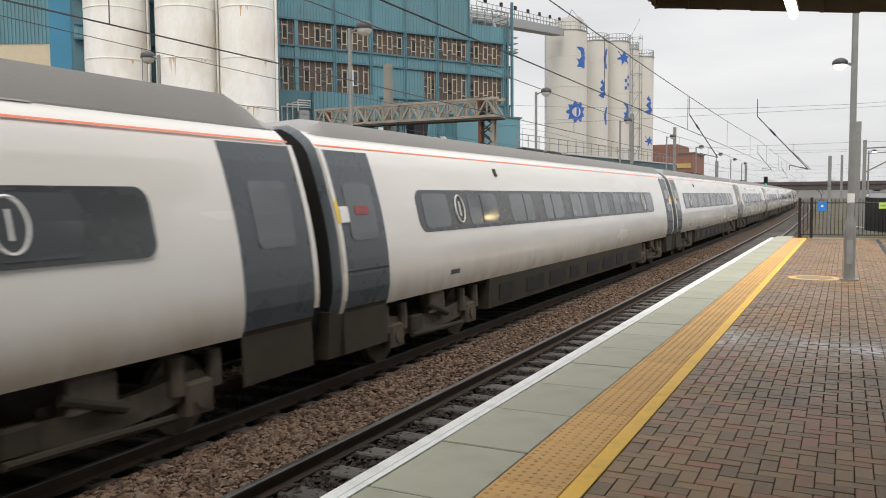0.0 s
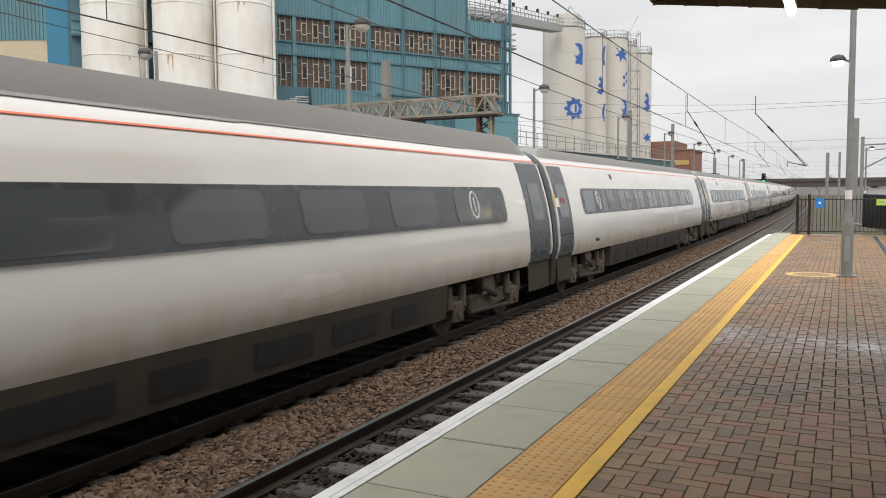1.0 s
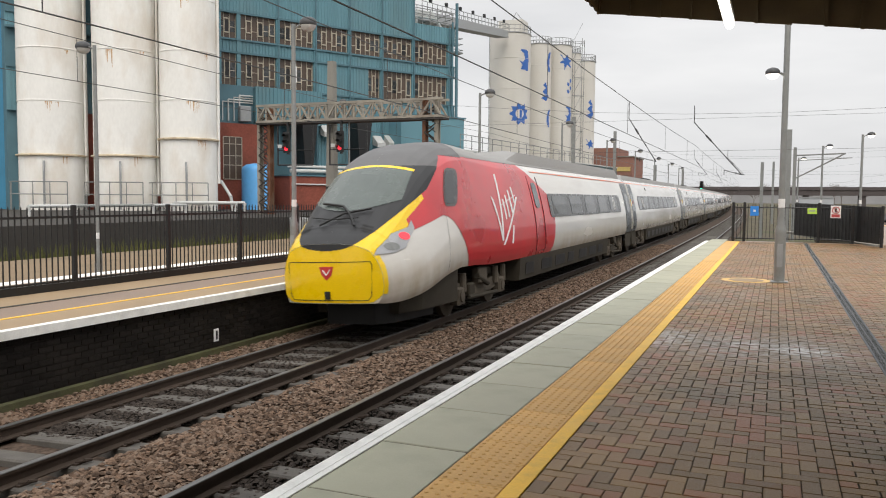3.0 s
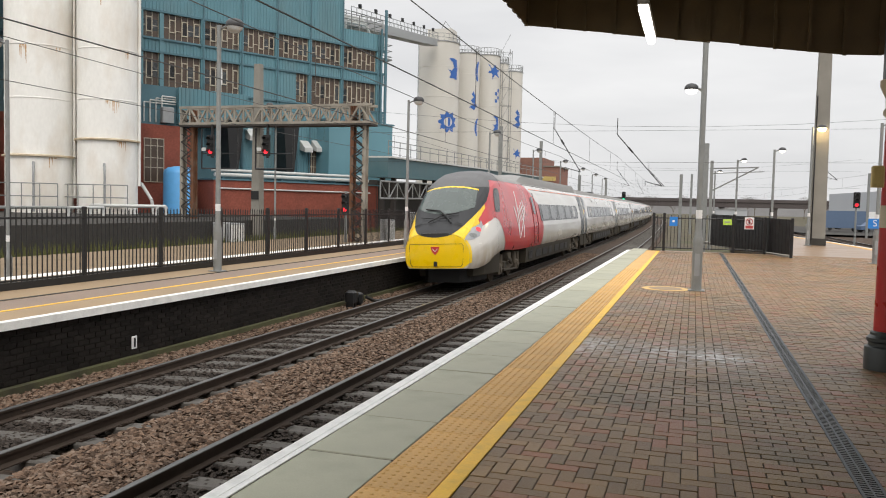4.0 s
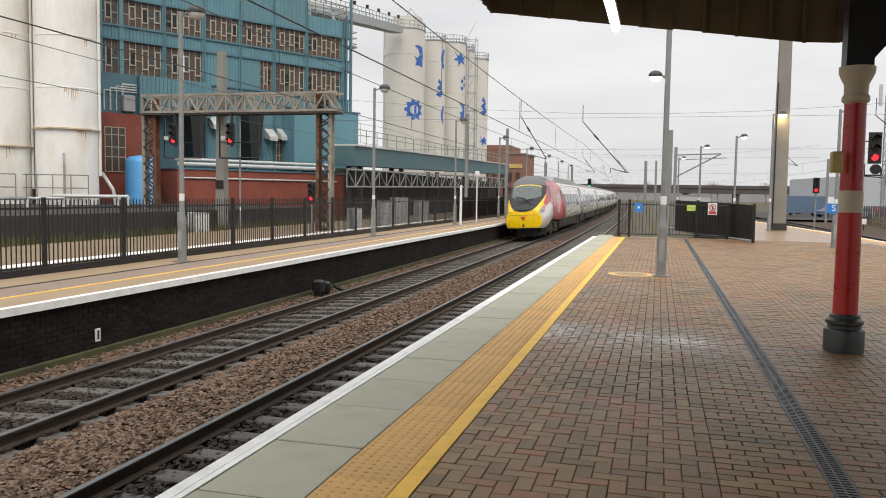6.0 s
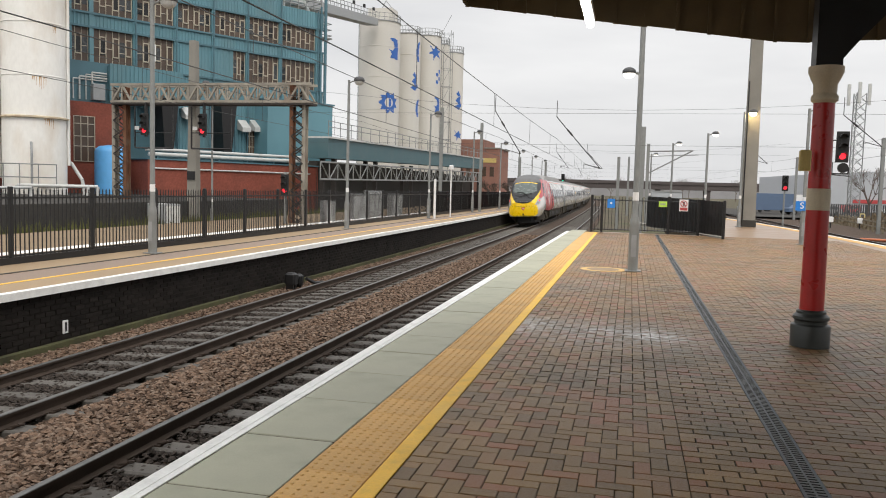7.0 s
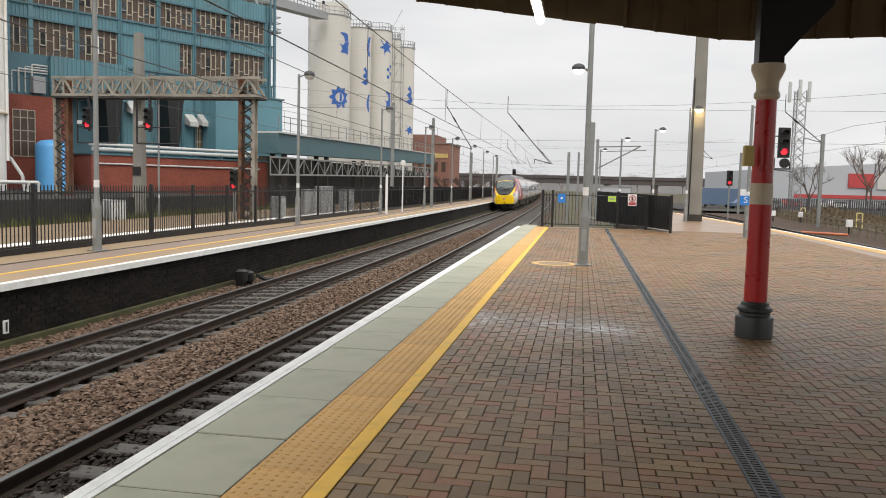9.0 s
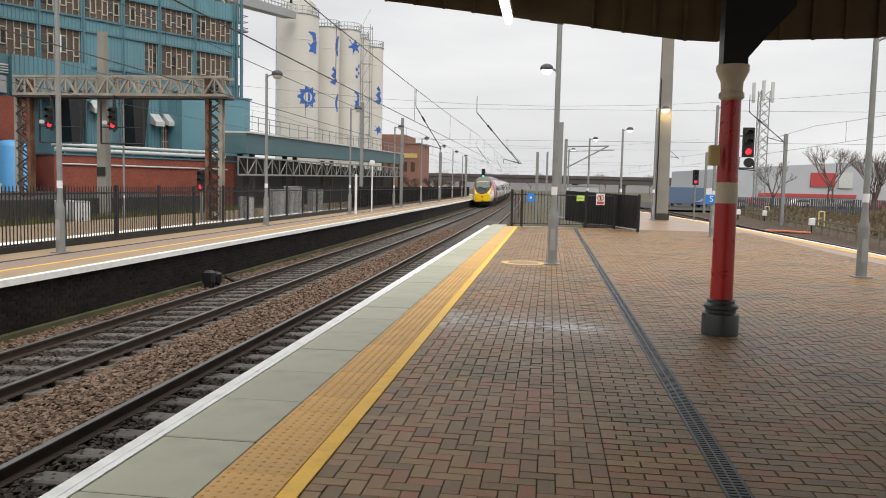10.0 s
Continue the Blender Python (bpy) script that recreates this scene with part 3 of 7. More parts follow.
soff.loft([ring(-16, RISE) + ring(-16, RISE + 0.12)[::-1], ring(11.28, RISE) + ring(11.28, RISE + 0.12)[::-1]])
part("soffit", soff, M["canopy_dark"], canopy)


def soffit_z(x):
    return float(np.interp(x, [q[0] for q in prof], [q[1] for q in prof]))


rnd_b = random.Random(5)
n = 31
wide = 12.79 / n
for i in range(n):
    x0 = -2.38 + i * wide
    y = 11.30 + (0.02 if i % 2 else 0.0)
    drop = 0.13 + rnd_b.uniform(-0.008, 0.008)
    val = Geo()
    val.loft([[(x, y, soffit_z(x) - drop), (x, y + 0.018, soffit_z(x) - drop), (x, y + 0.018, soffit_z(x) + RISE + 0.1), (x, y, soffit_z(x) + RISE + 0.1)] for x in (x0 - 0.02, x0 + wide + 0.02)])
    part("board", val, M["canopy"], canopy, "brown vertical end board" if i == 0 else "")
    part("batten", Geo().loft([[(x, 11.262, soffit_z(x) - drop - 0.012), (x, 11.298, soffit_z(x) - drop - 0.012), (x, 11.298, soffit_z(x) + RISE), (x, 11.262, soffit_z(x) + RISE)] for x in (x0 - 0.022, x0 + 0.022)]), M["canopy"], canopy)
side = Geo()
for i in range(180):
    y0 = -16 + i * 0.152
    side.box(-2.40, -2.375, y0, y0 + 0.151, 4.19 + (0.02 if i % 2 else 0), 5.3)
tagged(part("side_boards", side, M["canopy"], canopy, "brown vertical valance boards"), kind="stuff")
for i in range(14):
    y = 10.2 - i * 1.9
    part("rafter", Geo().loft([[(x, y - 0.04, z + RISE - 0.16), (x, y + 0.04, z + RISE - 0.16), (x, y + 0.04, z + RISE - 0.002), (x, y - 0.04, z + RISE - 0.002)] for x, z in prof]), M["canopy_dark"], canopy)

for k, y in enumerate((10.0, 2.0, -6.0)):
    tube = thing("tube_light", "lit fluorescent batten under the canopy", "ceiling light", "canopy lights", m=pose(-0.62, y, 3.82))
    part("housing", Geo().box(-0.06, 0.06, -0.92, 0.92, 0.03, 0.1), M["sign_white"], tube)
    part("diffuser", Geo().tube((0, -0.9, 0.0), (0, 0.9, 0.0), 0.055, n=12), M["tube_glow"], tube, "glowing diffuser", smooth=60)
    part("hanger", Geo().tube((0, -0.5, 0.1), (0, -0.5, 1.15), 0.012), M["black_paint"], tube)

# Unseen wall added behind the camera; it keeps light off the near paving.
unseen_back_wall = Geo().box(-2.3, 10.3, -16.3, -16.0, -0.01, 5.3)
setting("wall_back", unseen_back_wall, M["brick_red"], "unseen brick end wall added to dim the paving", "wall")
CX, CY = 1.95, 9.2
col = thing("canopy_column", "red cast-iron column with cream capital and black base", "column", m=pose(CX, CY, 0))
part("base", Geo().turned(0, 0, [(0.2, 0), (0.2, 0.22), (0.195, 0.235), (0.165, 0.25), (0.165, 0.28), (0.185, 0.3), (0.185, 0.33), (0.15, 0.36), (0.15, 0.385), (0.135, 0.4)], 28), M["base_paint"], col, "black moulded base", smooth=35)
part("shaft", Geo().turned(0, 0, [(0.123, 0.4), (0.106, 2.62)], 28), M["red_paint"], col, "glossy red shaft", smooth=40)
part("band", Geo().turned(0, 0, [(0.1195, 1.47), (0.1185, 1.70)], 28), M["cream_paint"], col, "cream painted band", smooth=40)
part("capital", Geo().turned(0, 0, [(0.108, 2.60), (0.135, 2.63), (0.135, 2.67), (0.115, 2.70), (0.12, 2.80), (0.15, 2.86), (0.175, 2.92), (0.175, 2.98)], 28), M["cream_paint"], col, "cream moulded capital", smooth=35)
brk = Geo()
brk.box(-0.13, 0.13, -0.13, 0.13, 2.98, 4.6)
brk.loft([[(0.1, -0.05, 3.0), (0.1, 0.05, 3.0), (0.1, 0.05, 3.75), (0.1, -0.05, 3.75)], [(0.3, -0.05, 3.25), (0.3, 0.05, 3.25), (0.3, 0.05, 3.75), (0.3, -0.05, 3.75)], [(0.62, -0.05, 3.6), (0.62, 0.05, 3.6), (0.62, 0.05, 3.75), (0.62, -0.05, 3.75)]])
part("bracket", brk, M["black_paint"], col, "black spandrel bracket")
part("call_box", Geo().bevel_box(-0.24, -0.13, -0.2, -0.1, 1.88, 2.1, 0.012), M["sign_yellow"], col, "yellow box")
# ---- train ----
HALF = [(0.0, 3.62), (0.35, 3.61), (0.62, 3.56), (0.81, 3.46), (0.96, 3.33), (1.05, 3.2), (1.13, 2.95), (1.205, 2.65), (1.27, 2.35), (1.32, 2.05), (1.35, 1.75), (1.36, 1.45), (1.35, 1.25), (1.32, 1.1), (1.27, 0.98)]
EAVES = 3.46


def side_x(z):
    zs, xs = [p[1] for p in HALF][::-1], [p[0] for p in HALF][::-1]
    return float(np.interp(z, zs, xs))


def section(lo, hi, proud=0.0, n=12):
    """Points down the right-hand body side between two heights."""
    return [(side_x(hi + (lo - hi) * i / n) + proud, hi + (lo - hi) * i / n) for i in range(n + 1)]


def side_panel(geo, y0, y1, z0, z1, proud, thick=0.02, sides=(1, -1), lean=0.0, n=10):
    """A panel that follows the curved body side, with an edge thickness. lean: shift in y from bottom to top."""
    for s in sides:
        outer, inner = section(z0, z1, proud, n), section(z0, z1, proud - thick, n)
        def row(y):
            return [(s * x, y + lean * (z - z0) / (z1 - z0), z) for x, z in outer] + [(s * x, y + lean * (z - z0) / (z1 - z0), z) for x, z in inner[::-1]]
        a, b = row(y0), row(y1)
        geo.loft([a, b] if s < 0 else [b, a])
    return geo


def side_round(geo, y0, y1, z0, z1, r, proud, sides=(1, -1)):
    """A rounded-corner pane that follows the curved body side."""
    cuts = [r * (1 - math.cos(radians(a))) for a in (0, 22.5, 45, 67.5, 90)]
    levels = [(z0 + c, r - math.sqrt(max(0, r * r - (r - c) ** 2))) for c in cuts]
    n = max(2, int((z1 - z0 - 2 * r) / 0.06))
    levels += [(z0 + r + (z1 - z0 - 2 * r) * k / n, 0.0) for k in range(1, n)]
    levels += [(z1 - c, r - math.sqrt(max(0, r * r - (r - c) ** 2))) for c in cuts[::-1]]
    for s in sides:
        v, f = [], []
        for z, inset in levels:
            x = side_x(z) + proud
            v += [(s * (x - 0.03), y0 + inset, z), (s * x, y0 + inset, z), (s * x, y1 - inset, z), (s * (x - 0.03), y1 - inset, z)]
        for k in range(len(levels) - 1):
            for q in range(3):
                a = (4 * k + q, 4 * k + q + 1, 4 * k + q + 5, 4 * k + q + 4)
                f.append(a if s > 0 else a[::-1])
        geo.add(v, f)
    return geo


def both(name, make, mat, parent, label=""):
    """One part on each side of a coach; returns the right-hand one."""
    made = [part(name, make((s,)), mat, parent, label) for s in (-1, 1)]
    return made[1]


def bogie(parent, y):
    b = part("bogie", Geo().loft([[(s * 0.98, y + dy, z) for dy, z in ((-1.75, 0.5), (-1.4, 0.72), (-0.6, 0.62), (0.6, 0.62), (1.4, 0.72), (1.75, 0.5), (1.3, 0.42), (0.5, 0.34), (-0.5, 0.34), (-1.3, 0.42))] for s in (-1.08, -0.92)]).loft(
        [[(s * 0.98, y + dy, z) for dy, z in ((-1.75, 0.5), (-1.4, 0.72), (-0.6, 0.62), (0.6, 0.62), (1.4, 0.72), (1.75, 0.5), (1.3, 0.42), (0.5, 0.34), (-0.5, 0.34), (-1.3, 0.42))] for s in (0.92, 1.08)]).box(-0.9, 0.9, y - 0.4, y + 0.4, 0.4, 0.7), M["bogie"], parent, "grimy bogie frame")
    for dy in (-1.35, 1.35):
        g = Geo()
        for s in (-1, 1):
            g.tube((s * 0.70, y + dy, 0.43), (s * 0.82, y + dy, 0.43), 0.43, n=24)
        g.tube((-0.7, y + dy, 0.43), (0.7, y + dy, 0.43), 0.08, n=10)
        part("wheelset", g, M["bogie"], b, smooth=40)
        for s in (-1, 1):
            g = Geo().bevel_box(s * 1.06 - 0.11, s * 1.06 + 0.11, y + dy - 0.2, y + dy + 0.2, 0.26, 0.62, 0.04)
            g.tube((s * 1.08, y + dy - 0.28, 0.5), (s * 1.08, y + dy - 0.28, 0.9), 0.09, n=10)
            g.tube((s * 1.08, y + dy + 0.28, 0.5), (s * 1.08, y + dy + 0.28, 0.9), 0.09, n=10)
            g.tube((s * 1.17, y + dy, 0.43), (s * 1.2, y + dy, 0.43), 0.12, n=12)
            part("axlebox", g, M["bogie"], b)
    for s in (-1, 1):
        part("damper", Geo().tube((s * 1.16, y - 0.9, 0.36), (s * 1.16, y + 0.95, 0.30), 0.045, n=8), M["train_under"], b, "dusty damper")
        part("air_spring", Geo().bevel_box(s * 1.08 - 0.1, s * 1.08 + 0.1, y - 0.28, y + 0.28, 0.62, 0.95, 0.03), M["bogie"], b)
        part("yaw_link", Geo().tube((s * 1.15, y - 0.35, 0.78), (s * 1.15, y + 0.35, 0.55), 0.06, n=8), M["train_under"], b)
        part("brake_unit", Geo().bevel_box(s * 1.12 - 0.06, s * 1.12 + 0.06, y - 0.9, y - 0.55, 0.42, 0.66, 0.03), M["train_under"], b)


ZB0, ZB1 = 1.97, 2.66
PITCH, BODY = 24.1, 23.45


def underframe(car, y0, y1):
    g = Geo()
    g.loft([[(x, y, z) for x, z in ((-1.22, 0.40), (1.22, 0.40), (1.275, 0.98), (-1.275, 0.98))] for y in (y0, y1)])
    part("underframe_skirt", g, M["train_under"], car, "dusty brown equipment skirt")
    k = max(3, int((y1 - y0) / 1.55))
    for i in range(k):
        ya = y0 + 0.5 + i * (y1 - y0 - 0.8) / k
        w = (y1 - y0 - 0.8) / k * (0.72 if i % 3 else 0.5)
        for s in (-1, 1):
            g = Geo().loft([[(s * (1.225 + 0.055 * (z - 0.40) / 0.58 + e), y, z) for y, z in ((ya, 0.52), (ya + w, 0.52), (ya + w, 0.82), (ya, 0.82))] for e in (0.002, 0.012)])
            part("equipment_grille", g, M["black"], car, "dark grille")


def roof_gear(car, ya):
    g = Geo()
    g.loft([[(-0.75, ya, 3.46), (0.75, ya, 3.46), (0.6, ya + 0.3, 3.68), (-0.6, ya + 0.3, 3.68)], [(-0.75, ya + 3.2, 3.46), (0.75, ya + 3.2, 3.46), (0.6, ya + 2.9, 3.68), (-0.6, ya + 2.9, 3.68)]])
    part("roof_pod", g, M["train_roof"], car, "grey roof equipment pod")


def roof_fairing(car, ya, yb, ramp_a, ramp_b, z):
    """A raised roof cover that slopes down at both ends."""
    rings = []
    for y, k in ((ya, 0.0), (ya + ramp_a * 0.5, 0.55), (ya + ramp_a, 1.0), (yb - ramp_b, 1.0), (yb - ramp_b * 0.4, 0.6), (yb, 0.0)):
        h = 3.42 + (z - 3.42) * k
        h = max(h, 3.43)
        rings.append([(-0.87, y, 3.40), (-0.84, y, 3.40 + (h - 3.40) * 0.5), (-0.78, y, h), (-0.4, y, h + 0.07 * k), (0.4, y, h + 0.07 * k), (0.78, y, h), (0.84, y, 3.40 + (h - 3.40) * 0.5), (0.87, y, 3.40)])
    part("roof_fairing", Geo().loft(rings), M["train_roof"], car, "grey raised roof cover", smooth=35)


def coach(m, first):
    car = thing("coach", "white tilting-train coach with dark window band and orange line", "train coach", "coaches of the train", m=m)
    body = Geo()
    prof = [(x, z) for x, z in HALF[3:]]
    lower = [(x, z) for x, z in prof] + [(-x, z) for x, z in prof[::-1]]
    body.loft([[(x, y, z) for x, z in lower] for y in (0.32, 23.4)])
    part("body", body, M["train_white"], car, smooth=50)
    roof = [(x, z) for x, z in HALF[1:4]]
    ring = [(-x, z) for x, z in roof[::-1]] + [(x, z) for x, z in roof]
    rr = Geo().loft([[(x * k, y, 3.33 + (z - 3.33) * k2 + 0.004) for x, z in ring] for y, k, k2 in ((0.32, 0.93, 0.4), (1.0, 1.004, 1.01), (22.7, 1.004, 1.01), (23.4, 0.93, 0.4))])
    part("roof", rr, M["train_roof"], car, "grey ribbed roof", smooth=50)
    both("waist_line", lambda k: side_panel(Geo(), 0.36, 23.38, 3.25, 3.272, 0.006, 0.01, n=2, sides=k), M["train_line"], car, "thin orange line")
    both("window_band", lambda k: side_round(Geo(), 2.65, BODY - 3.3, ZB0, ZB1, 0.22, 0.006, sides=k), M["train_band"], car, "dark grey window band")
    for y0, y1 in [(2.85, 3.78)] + [(4.6 + 2.03 * i, 5.92 + 2.03 * i) for i in range(7)] + [(19.06, 19.98)]:
        both("window", lambda k: side_round(Geo(), y0, y1, ZB0 + 0.06, ZB1 - 0.06, 0.12, 0.012, sides=k), M["train_glass"], car, "tinted window")
    for i in range(7):
        ym = 5.26 + 2.03 * i + (0.12 if i % 2 else -0.1)
        both("window_divider", lambda k: side_panel(Geo(), ym, ym + 0.035, ZB0 + 0.07, ZB1 - 0.07, 0.016, n=3, sides=k), M["black"], car, "dark seal across the window")
    for y0, y1 in ((0.44, 1.55), (22.25, 23.28)):
        d = both("door", lambda k: side_panel(Geo(), y0, y1, 1.05, 3.2, 0.012, sides=k), M["train_grey"], car, "dark grey plug door")
        both("door_window", lambda k: side_round(Geo(), y0 + 0.2, y1 - 0.2, 1.95, 2.75, 0.1, 0.02, sides=k), M["train_glass"], d)
        both("door_lower", lambda k: side_panel(Geo(), y0, y1, 0.42, 1.045, 0.006, sides=k), M["train_under"], d, "dusty step panel")
        e0 = y0 - 0.10 if y0 < 5 else y1 + 0.02
        both("grab_rail", lambda k: side_panel(Geo(), e0, e0 + 0.08, 1.15, 3.22, 0.03, sides=k), M["train_white"], d, "pale door edge")
        both("route_display", lambda k: side_panel(Geo(), 0.5 * (y0 + y1) - 0.17, 0.5 * (y0 + y1) + 0.17, 2.3, 2.42, 0.028, n=2, sides=k), M["door_display"], d, "dim red route display")
        both("window_groove", lambda k: side_panel(Geo(), y0 + 0.02, y1 - 0.02, 1.52, 1.545, 0.018, n=2, sides=k), M["black"], d, "dark crease across the door")
        both("notice", lambda k: side_panel(Geo(), e0 + (0.1 if y0 < 5 else -0.32), e0 + (0.3 if y0 < 5 else -0.12), 2.2, 2.42, 0.035, n=2, sides=k), M["sign_white"], d, "white notice")
        both("handle_strip", lambda k: side_panel(Geo(), e0 + 0.01, e0 + 0.06, 2.2, 2.5, 0.045, n=2, sides=k), M["train_yellow"], d, "yellow handle strip")
    for y in (4.2, 18.62):
        for s in (1, -1):
            ring_geo = Geo()
            pts = [(s * (side_x(2.33 + 0.24 * math.sin(a)) + 0.022), y + 0.17 * math.cos(a), 2.33 + 0.24 * math.sin(a)) for a in (i * math.pi / 10 for i in range(21))]
            ring_geo.path(pts, 0.013, 5)
            ring_geo.tube((s * (side_x(2.2) + 0.02), y, 2.2), (s * (side_x(2.46) + 0.02), y, 2.46), 0.015, n=5)
            part("class_mark", ring_geo, M["sign_white"], car, "white oval class mark")
    both("vent", lambda k: side_panel(Geo(), 6.2, 6.32, 2.95, 3.1, 0.02, n=2, sides=k), M["black"], car)
    both("hatch", lambda k: side_panel(Geo(), 3.6, 3.95, 1.22, 1.3, 0.008, n=2, sides=k), M["train_grey"], car)
    ring = HALF[2:] + [(-x, z) for x, z in HALF[2:][::-1]]
    for y0, y1 in ((0.19, 0.318), (23.402, 23.53)):
        inner, outer = (y1, y0) if y0 < 5 else (y0, y1)
        part("end_panel", Geo().loft([[(x * k, y, 2.2 + (z - 2.2) * k) for x, z in ring] for y, k in ((inner, 1.0), (0.5 * (inner + outer), 0.985), (outer, 0.95))][::1 if inner < outer else -1]), M["train_grey"], car, "dark grey coach end", smooth=30)
    for y in (0.182, 23.532):
        part("end_wall", Geo().loft([[(x * 0.955, yy, 2.2 + (z - 2.2) * 0.955) for x, z in ring] for yy in (y, y + 0.006)]), M["black"], car, "black end wall")
    for y0, y1 in ((-0.2, 0.18), (23.535, 23.92)):
        part("gangway", Geo().loft([[(x * 0.8, y, 0.62 + (z - 0.98)) for x, z in HALF[1:] + [(-x, z) for x, z in HALF[1:][::-1]]] for y in (y0, y1)]), M["black"], car, "black gangway bellows")
    underframe(car, 5.4, BODY - 5.2)
    for y in (3.4, BODY - 3.2):
        bogie(car, y)
    for y0, y1 in ((0.12, 1.6), (22.2, 23.6)):
        part("end_skirt", Geo().loft([[(x, y, z) for x, z in ((-1.2, 0.40), (1.2, 0.40), (1.27, 1.03), (-1.27, 1.03))] for y in (y0, y1)]), M["train_under"], car)
    roof_fairing(car, 0.36, 23.36, 0.5, 0.5, 3.64)
    for y0, y1 in ((9.4, 10.7), (11.2, 12.1)):
        part("roof_grille", Geo().bevel_box(-0.62, 0.62, y0, y1, 3.68, 3.745, 0.02), M["nose_dark"], car, "dark roof grille")
    if first:
        roof_gear(car, 7.5)
    return car


BOW, SET_BACK = 0.36, 0.17


def nose_surface(y, a):
    """The driving coach's skin, as arrays: a runs 0..1 from the bottom edge up the side to the roof's middle. Gives x, z before the nose is bowed."""
    full = HALF[::-1]
    L = [0.0]
    for p, q in zip(full, full[1:]):
        L.append(L[-1] + math.hypot(q[0] - p[0], q[1] - p[1]))
    x0 = np.interp(a * L[-1], L, [p[0] for p in full])
    z0 = np.interp(a * L[-1], L, [p[1] for p in full])
    wide, top, low = (np.interp(y, NOSE[0], NOSE[k]) for k in (1, 2, 3))
    z = low + (z0 - 0.98) / (3.62 - 0.98) * (top - low)
    return x0 * wide * (1 - 0.11 * np.clip((1.35 - z) / 0.65, 0, 1) * np.clip(1 - y / 1.6, 0, 1)), z


def bowed(x, y, z):
    """Rounds the nose in plan and bulges its face."""
    fade = np.clip(1 - y / 4.5, 0, 1) ** 1.5
    return y + fade * (SET_BACK + BOW * (np.abs(x) / 1.2) ** 3.4 - 0.04 * np.sin(np.pi * np.clip((z - 0.6) / 1.3, 0, 1)))


ny = [0.0, 0.12, 0.35, 0.7, 1.2, 1.8, 2.5, 3.3, 4.2, 5.2, 6.5, 24.6]
fine = np.concatenate([np.linspace(0, 0.35, 12)[:-1], np.linspace(0.35, 6.5, 60), np.linspace(7, 24.6, 30)])
NOSE = [fine]
for vs in ([0.80, 0.85, 0.90, 0.94, 0.97, 0.985, 0.997, 1, 1, 1, 1, 1],
           [1.74, 1.86, 2.02, 2.26, 2.64, 3.08, 3.47, 3.70, 3.79, 3.75, 3.68, 3.62],
           [0.68, 0.66, 0.65, 0.66, 0.72, 0.84, 0.98, 1.07, 1.06, 1.0, 0.98, 0.98]):
    v = np.interp(fine, ny, vs)
    for _ in range(2):
        v[1:70] = (v[:69] + 2 * v[1:70] + v[2:71]) / 4
    NOSE.append(v)


def skin_patch(test, y0, y1, rows, cols, proud, sides=(1, -1), a0=0.0, a1=1.0):
    """The cells of the driving coach's skin that pass test(y, x, z), lifted off it."""
    g = Geo()
    yy, aa = np.meshgrid(np.linspace(y0, y1, rows), np.linspace(a0, a1, cols), indexing="ij")
    x, z = nose_surface(yy, aa)
    P = np.stack([x, bowed(x, yy, z), z], -1)
    nrm = np.cross(np.gradient(P, axis=0), np.gradient(P, axis=1))
    nrm /= np.linalg.norm(nrm, axis=-1, keepdims=True) + 1e-9
    nrm *= np.where((nrm[..., 0] * 0.6 - nrm[..., 1] * 0.6 + nrm[..., 2] * 0.5) > 0, 1, -1)[..., None]
    P = P + proud * nrm
    mid = lambda q: (q[:-1, :-1] + q[1:, :-1] + q[:-1, 1:] + q[1:, 1:]) / 4
    keep = test(mid(yy), mid(x), mid(z))
    ci, cj = np.nonzero(keep)
    quads = np.stack([ci * cols + cj, (ci + 1) * cols + cj, (ci + 1) * cols + cj + 1, ci * cols + cj + 1], -1)
    used, inv = np.unique(quads, return_inverse=True)
    inv = inv.reshape(quads.shape)
    pts = P.reshape(-1, 3)[used]
    for s in sides:
        g.add((pts * (s, 1, 1)).tolist(), (inv if s < 0 else inv[:, ::-1]).tolist())
    return g


def lamp_top(y):
    """Lower edge of the yellow bow, which is the upper edge of the headlight."""
    return np.interp(y, [0, 0.1, 0.49, 0.93, 1.35], [1.52, 1.64, 1.88, 1.98, 2.29])


def hood_edge(y, x):
    """Height of the hood's lower edge, which dips to the middle of the nose."""
    return 1.62 + 0.36 * np.abs(x) ** 2.2 + 0.32 * y


def hood(y, x, z):
    return (z > hood_edge(y, x)) & (y < 1.35 + 1.6 * (z - 2.29))


def white_swoosh(y, x, z):
    """White sweep on the flank behind the headlight."""
    return ((y < 2.3) & (z < 1.93 + 0.24 * np.clip((y - 1.1) / 1.2, 0, 1))) | ((y >= 2.3) & (y < 4.5) & (z < 2.17 - 0.42 * np.maximum(0.0, (y - 2.3) / 0.9) ** 2))


def red_zone(y, x, z):
    return ~white_swoosh(y, x, z) & ~hood(y, x, z) & (z < 3.42) & (y > 0.9) & (y < np.where(z > 2.64, 10.56 - 2.8 * (z - 2.64), np.where(z > 1.95, 10.56 + 0.5 * (2.64 - z), 10.95 - 0.4 * ((1.95 - z) / 0.95) ** 2)))


